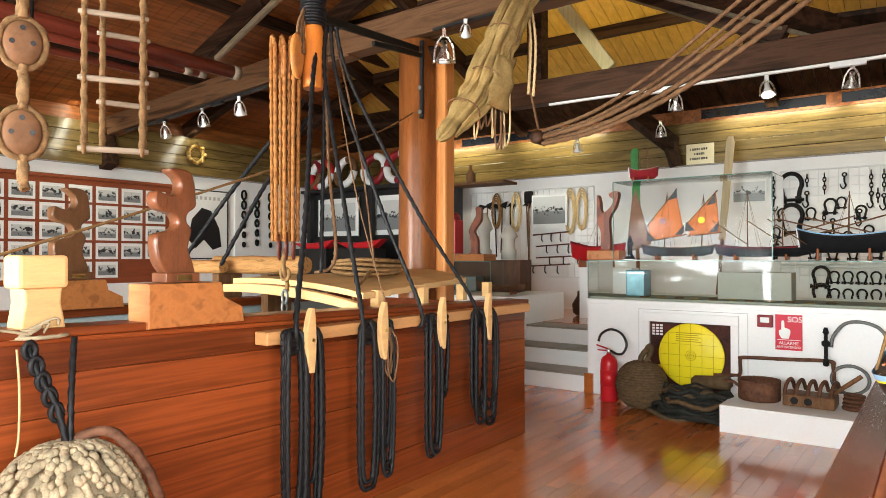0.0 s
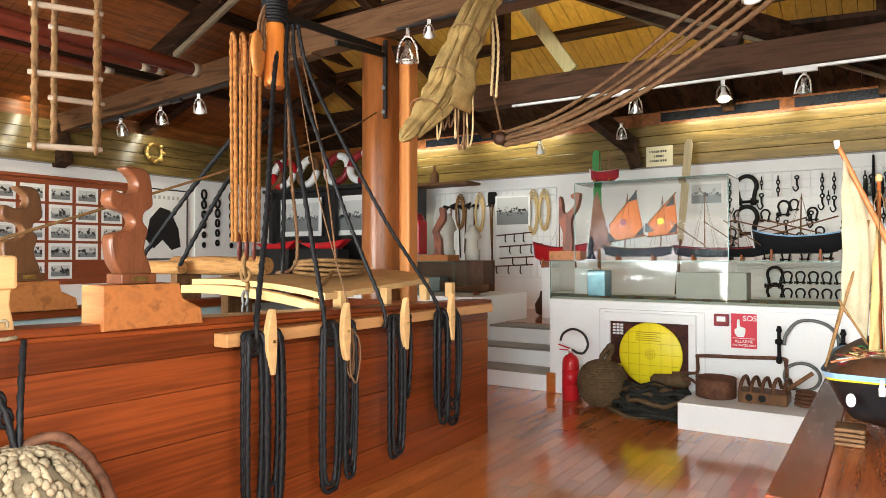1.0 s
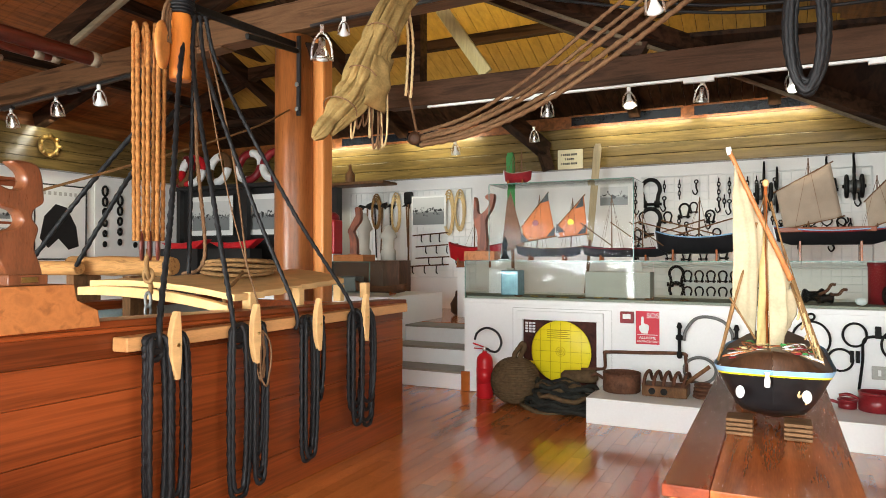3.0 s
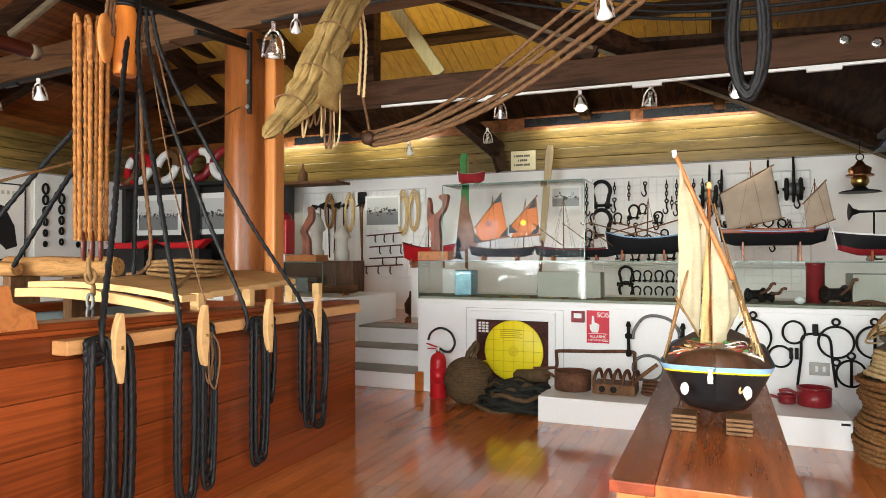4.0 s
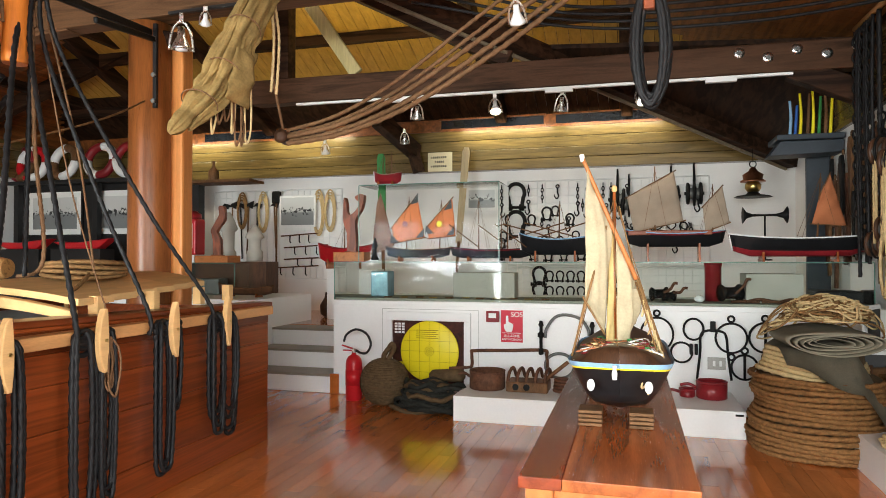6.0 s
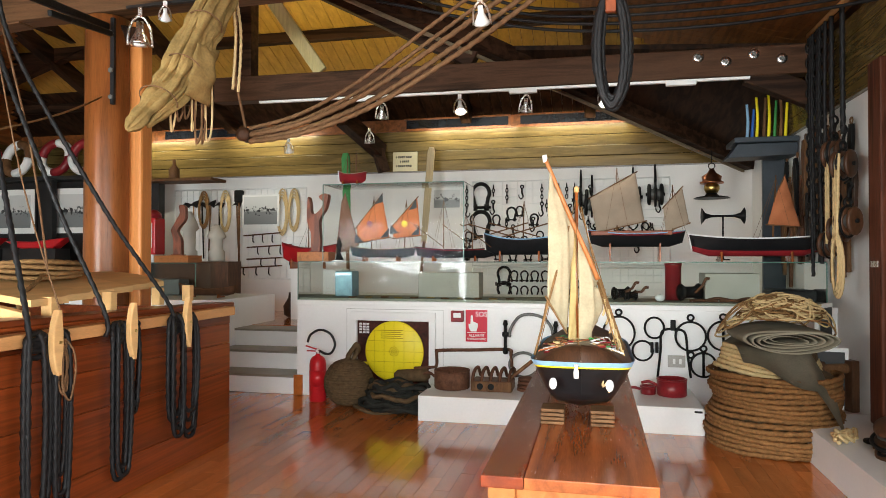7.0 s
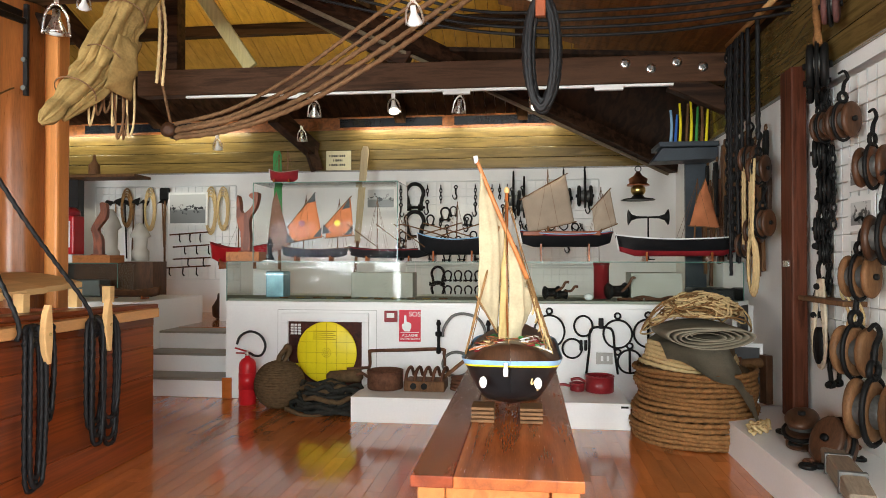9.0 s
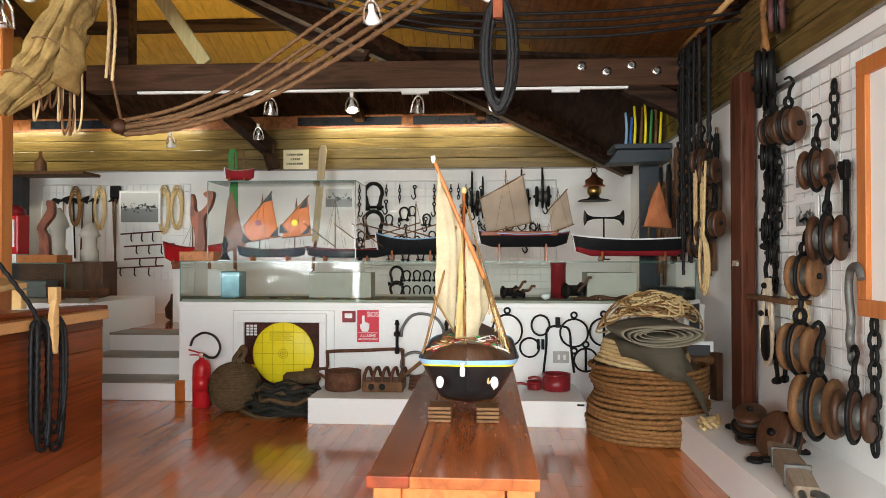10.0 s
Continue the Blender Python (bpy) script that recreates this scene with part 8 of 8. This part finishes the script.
# corner shelf with upright gear
cs = thing("corner_shelf", (1.65, 7.1, 2.30), "dark slate grey wall shelf carrying painted gear", "shelf")
bm = B()
box(bm, 1.36, 1.93, 6.9, 7.35, 2.40, 2.45, 0.008)
part("board", bm, material("slate paint", (0.045, 0.055, 0.065), 0.45, vary=0.2), cs, world=True)
bm = B()
slab(bm, [(1.30, 2.26), (1.93, 2.28), (1.93, 2.395), (1.40, 2.395)], 0.30, Matrix.Translation((0, 6.95, 0)), 0.006)
part("bracket", bm, MATS["slate paint"], cs, world=True)
for i, (x, m_, h) in enumerate(((1.50, blue_paint, 0.34), (1.55, deep_blue, 0.30), (1.60, yellow_paint, 0.42), (1.65, tan_wood, 0.40), (1.70, yellow_paint, 0.44), (1.76, green_paint, 0.38), (1.80, tan_wood, 0.42), (1.85, yellow_paint, 0.36))):
    t = thing("painted_stake", (x, 7.05 + 0.03 * (i % 3), 2.451), "painted wooden gear standing on the shelf", "stake", "gear on the corner shelf")
    bm = B()
    tube(bm, smooth_path([(0, 0, 0), (0.01, 0, h * 0.5), (0.02 * (i % 2), 0, h)], 4), 0.016, 8, r_end=0.012)
    part("stick", bm, m_, t)
boxed("slate_panel", MATS["slate paint"], "tall slate grey panel in the far corner", 1.72, 1.93, 7.4, 7.45, 0.9, 2.3, kind="", category="panel")
# things on the plinth by the wall
bl = block((1.66, 4.35, 0.33), 30, 1.45, 2, brown_wood, label="dark wooden pulley block lying on the plinth", hooked=False)
bl.matrix_basis = pose(1.62, 4.12, 0.315, 0, 78, 60)
b2 = copy_thing(bl, pose(1.66, 3.82, 0.315, 0, 30, 40))
t = thing("frayed_rope", (1.50, 4.45, 0.222), "bundle of frayed pale rope ends on the plinth", "rope")
for k in range(7):
    bm = B()
    rope(bm, [(rnd.uniform(-0.08, 0.08), rnd.uniform(-0.1, 0.1), 0.012), (rnd.uniform(-0.08, 0.08), rnd.uniform(-0.1, 0.1), 0.05), (rnd.uniform(-0.1, 0.1), rnd.uniform(-0.15, 0.15), 0.016)], 0.012, 7)
    part("strand", bm, pale_rope, t)
t = thing("long_fairlead", (1.58, 3.55, 0.222), "long worn grey wooden fairlead with iron straps", "fairlead", rz=78)
bm = B()
slab(bm, [(-0.42, 0.0), (0.45, 0.0), (0.45, 0.07), (0.2, 0.10), (-0.2, 0.10), (-0.42, 0.06)], 0.11, Matrix.Translation((0, -0.055, 0)), 0.015)
part("body", bm, grey_wood, t)
for x in (-0.25, 0.05, 0.3):
    bm = B()
    box(bm, x, x + 0.03, -0.06, 0.06, 0, 0.104, 0.003)
    part("strap", bm, grey_iron, t)
bm = B()
tube(bm, smooth_path([(-0.40, -0.02, 0.03), (-0.52, -0.05, 0.05), (-0.60, -0.02, 0.03), (-0.55, 0.03, 0.03), (-0.4, 0.02, 0.03)], 5), 0.016, 8)
part("shackle", bm, grey_iron, t)
t = thing("wooden_windlass", (1.68, 5.25, 0.222), "small brown wooden windlass at the foot of the timber", "windlass", rz=20)
bm = B()
lathe(bm, [(0.035, -0.17), (0.05, -0.16), (0.035, -0.10), (0.035, 0.10), (0.05, 0.16), (0.03, 0.17)], 14, Matrix.Translation((0, 0, 0.30)), axis="x")
part("drum", bm, tan_wood, t)
for x in (-0.13, 0.13):
    bm = B()
    box(bm, x - 0.03, x + 0.03, -0.06, 0.06, 0, 0.36, 0.008)
    part("cheek", bm, brown_wood, t)
scr = thing("dark_panel_picture", (1.72, 5.52, 0.50), "black picture in a white frame leaning by the ropes", "picture", rz=58)
bm = B()
box(bm, -0.17, 0.17, 0, 0.03, 0, 0.46, 0.004)
part("frame", bm, white_board, scr)
bm = B()
box(bm, -0.14, 0.14, -0.004, -0.0005, 0.03, 0.43)
part("picture", bm, black_paint, scr)

# ---- west wall and the far left ----
pb = thing("photo_board", (-8.78, 4.3, 0.95), "red brown board with rows of grey boat photographs", "photo board")
bm = B()
box(bm, -8.795, -8.76, 3.05, 5.38, 0.95, 2.28, 0.006)
part("board", bm, red_brown, pb, world=True)
ph = B()
box(ph, 0, 0.004, -0.145, 0.145, -0.105, 0.105)
ph_me = mesh_of("mount", ph, paper)
ph = B()
box(ph, 0.0045, 0.0065, -0.115, 0.115, -0.072, 0.065)
pic_me = mesh_of("picture", ph, photo_grey)
for r in range(5):
    for c in range(7):
        if r == 4 and c > 4:
            continue
        m = new("mount", ph_me)
        m.parent = pb
        m.matrix_basis = ROOTS[pb.name].inverted() @ pose(-8.757, 3.10 + 0.338 * c, 2.10 - 0.243 * r)
        p_ = new("picture", pic_me)
        p_.parent = m
boxed("board_cap", red_brown, "red brown cap rail over the photographs", -8.795, -8.74, 3.0, 5.42, 2.281, 2.32, kind="", category="rail")
po = thing("emblem_poster", (-8.78, 5.95, 1.3), "white poster with a large black emblem", "poster")
bm = B()
box(bm, -8.79, -8.77, 5.58, 6.30, 1.28, 2.27)
part("sheet", bm, paper, po, world=True)
bm = B()
slab(bm, [(5.64, 1.55), (5.70, 1.85), (5.86, 2.02), (6.02, 1.98), (6.16, 1.72), (6.20, 1.45), (6.05, 1.40), (5.9, 1.55), (5.76, 1.42)], 0.003, pose(-8.766, 0, 0, 0, 0, 90))
part("emblem", bm, black_paint, po, world=True)
bm = B()
for k in range(7):
    box(bm, -8.7695, -8.7675, 5.68 + 0.075 * k, 5.72 + 0.075 * k, 2.14, 2.19)
part("heading", bm, MATS["grey plastic"], po, world=True)
bm = B()
for a, b in (((5.57, 1.27), (5.57, 2.28)), ((5.57, 2.28), (6.31, 2.28)), ((6.31, 2.28), (6.31, 1.27)), ((6.31, 1.27), (5.57, 1.27))):
    tube(bm, [(-8.77, a[0], a[1]), (-8.77, b[0], b[1])], 0.010, 6)
part("frame", bm, black_paint, po, world=True)
kb = thing("hook_board", (-8.78, 6.85, 1.3), "white board with columns of dark iron thimbles", "board")
bm = B()
box(bm, -8.795, -8.77, 6.45, 7.35, 1.25, 2.42)
part("sheet", bm, paper, kb, world=True)
for c, y in enumerate((6.60, 6.85, 7.12)):
    for r in range(6 - (c == 1)):
        bm = B()
        tube(bm, ring_pts((-8.755, y, 2.26 - 0.155 * r - (0.12 if c == 1 else 0)), 0.055 - 0.006 * r, 14, "x", 0.75, 1.25), 0.017, 7, True)
        part("thimble", bm, iron, kb, world=True)
br = thing("brass_wreath", (-8.62, 5.65, 2.62), "brass ring of small bells on the frieze", "wreath")
bm = B()
tube(bm, ring_pts((-8.60, 5.65, 2.77), 0.12, 24, "x"), 0.028, 9, True)
part("ring", bm, brass, br, world=True)
for k in range(8):
    bm = B()
    a = k * math.pi / 4
    bmesh.ops.create_icosphere(bm, subdivisions=2, radius=0.03, matrix=Matrix.Translation((-8.57, 5.65 + 0.13 * math.cos(a), 2.77 + 0.13 * math.sin(a))))
    part("bell", bm, brass, br, world=True)
# lifebuoy shelf
boxed("shelf_backing", black_paint, "black backing panel below the lifebuoy shelf", -8.75, -5.88, 7.98, 8.02, UP, 2.355, kind="", category="panel")
sh = thing("buoy_shelf", (-7.6, 7.9, 2.3), "black shelf with lifebuoys on top", "shelf")
bm = B()
box(bm, -8.75, -5.9, 7.75, 8.15, 2.36, 2.41, 0.006)
part("board", bm, black_paint, sh, world=True)
for x in (-8.6, -7.2, -5.95):
    bm = B()
    box(bm, x - 0.04, x + 0.04, 7.80, 7.88, UP, 2.36)
    part("upright", bm, black_paint, sh, world=True)
for x, a_, b_ in ((-8.42, white_plastic, red_paint), (-7.85, white_plastic, tan_wood), (-7.22, dark_red, white_plastic), (-6.72, dark_red, white_plastic), (-8.62, tan_wood, dark_red)):
    t = thing("lifebuoy", (x, 7.92, 2.41), "worn lifebuoy ring in white and red standing on the shelf", "lifebuoy", "lifebuoys")
    m = pose(0, 0, 0.275, 0, 0, rnd.uniform(-20, 20)) @ pose(0, 0, 0, -12, 0, 0)
    for s in range(4):
        bm = B()
        tube(bm, [m @ Vector((0.215 * math.cos(u), 0, 0.215 * math.sin(u))) for u in [s * math.pi / 2 + 0.0 + i * (math.pi / 2) / 9 for i in range(10)]], 0.06, 12)
        part("segment", bm, a_ if s % 2 else b_, t)
for x, w in ((-8.05, 0.95), (-6.9, 0.9)):
    framed("framed_photo", (x, 7.95, 1.95), w, 0.62, "grey group photograph of boats in a dark frame", "y", black_paint, 0.08)
for x in (-8.0, -7.0):
    bm = B()
    slab(bm, [(-0.45, 0.1), (-0.2, 0.0), (0.3, 0.0), (0.5, 0.14), (0.0, 0.09)], 0.16, Matrix.Translation((x, 7.3, 1.42)), 0.02)
    exhibit("red_rowing_model", bm, red_paint, "small red rowing boat model below the photographs", "model boat", "model boats")
    boxed("model_stand", black_paint, "black stand under the red model", x - 0.4, x + 0.4, 7.25, 7.5, UP, 1.42, kind="", category="stand")

# ---- block and cases by the stair ----
glass_case("stair_showcase", -5.25, -4.42, 6.95, 7.35, 0.862, 1.235, "small glass showcase beside the stair")
bm = B()
box(bm, -5.1, -4.7, 7.05, 7.25, 0.864, 1.05, 0.01)
exhibit("pewter_jug", bm, grey_iron, "grey metal vessel inside the small showcase", "vessel")
slim_carving((-4.76, 7.12, 1.329), 8, [(-0.046, 0.0), (0.046, 0.0), (0.05, 0.1), (0.042, 0.2), (0.0, 0.28), (0.03, 0.34), (0.09, 0.42), (0.10, 0.50), (0.09, 0.58), (0.05, 0.60), (0.02, 0.58), (0.03, 0.50), (0.0, 0.44), (-0.04, 0.37), (-0.075, 0.30),
              (-0.06, 0.24), (-0.046, 0.16)], 0.07, MATS["reddish walnut"], "slim curved reddish oarlock carving on the small showcase")
bm = B()
box(bm, -5.0, -4.55, 7.0, 7.28, 1.245, 1.329, 0.004)
exhibit("cherry_box", bm, plinth_wood, "small cherry wood box under the carving", "box")
lan = thing("red_lantern", (-5.18, 7.2, 1.26), "red ship lantern with a glazed side", "lantern")
bm = B()
box(bm, -0.12, 0.12, -0.1, 0.1, 0.08, 0.52, 0.02)
part("housing", bm, red_paint, lan)
bm = B()
lathe(bm, [(0.12, 0.52), (0.11, 0.58), (0.06, 0.62)], 16)
part("cap", bm, dark_red, lan)
bm = B()
box(bm, -0.08, 0.08, -0.106, -0.1005, 0.16, 0.46)
part("pane", bm, white_plastic, lan)
bm = B()
box(bm, -0.1, 0.1, -0.1, 0.1, -0.015, 0.08, 0.006)
part("foot", bm, white_plastic, lan)
for x, h in ((-5.0, 0.62), (-4.62, 0.45)):
    t = thing("pale_lantern", (x + 0.1, 7.55, 1.26), "pale galvanised lantern on the shelf", "lantern", "lanterns")
    bm = B()
    lathe(bm, [(0.10, 0), (0.10, 0.12), (0.075, 0.15), (0.08, h * 0.6), (0.12, h * 0.66), (0.09, h * 0.8), (0.03, h)], 18)
    part("body", bm, linen_grey, t)
boxed("lantern_shelf", brown_wood, "dark wooden stand carrying lanterns", -5.3, -4.3, 7.45, 7.75, UP, 1.255, kind="", category="stand")
boxed("shelf_post", black_paint, "black upright of the bottle shelf", -5.42, -5.30, 7.5, 7.62, UP, 2.24, kind="", category="post")
t = thing("bottle_shelf", (-5.2, 7.5, 2.24), "rough wooden shelf plank with a bottle", "shelf")
bm = B()
box(bm, -0.35, 0.75, -0.2, 0.15, 0, 0.035, 0.006)
part("plank", bm, tan_wood, t)
t = thing("glass_bottle", (-5.05, 7.45, 2.276), "small brown bottle on the rough shelf", "bottle")
bm = B()
lathe(bm, [(0.06, 0), (0.065, 0.02), (0.065, 0.12), (0.02, 0.18), (0.018, 0.25)], 16)
part("body", bm, tan_wood, t)
model_boat((-4.15, 6.75, 0.862), 0.72, 0.16, 0.075, "brown wooden rowing boat model on the white block", hull_m=brown_wood, stripe=tan_wood, deck_m=tan_wood, stand=0.02, sheer=0.7, white_bow=False)
boxed("white_pedestal", white_board, "white pedestal carrying a red model", -3.62, -2.95, 7.75, 8.2, UP, 1.16, kind="", category="pedestal")
model_boat((-3.45, 7.9, 1.165), 0.75, 0.24, 0.18, "red model fishing boat on the white pedestal", hull_m=red_paint, stripe=dark_red, deck_m=red_brown, stand=0.08, sheer=0.35, masts=((0.0, 0.5, 0.01, 0),))
t = thing("oil_jar", (-3.72, 8.0, UP), "brown round jar at the foot of the pedestal", "jar")
bm = B()
lathe(bm, [(0.05, 0), (0.10, 0.04), (0.11, 0.15), (0.05, 0.25), (0.04, 0.32)], 18)
part("body", bm, brown_wood, t)

# ---- parquet strips where the visitor looks ----
strip = B()
box(strip, 0.0008, 0.0892, 0.001, 0.599, -0.0035, 0.0, 0.0)
strip_me = mesh_of("plank", strip, floor_wood)
floor_ob = bpy.data.objects["floor"]
base_inv = ROOTS["floor"].inverted()
for c in range(43):
    for r in range(7):
        x, y = -2.45 + 0.09 * c, 1.75 + 0.6 * r + (0.0, 0.37, 0.16, 0.48)[c % 4]
        if y > 5.39:
            continue
        o = new("plank", strip_me)
        o.parent = floor_ob
        o.matrix_basis = base_inv @ pose(x, y, 0.0)
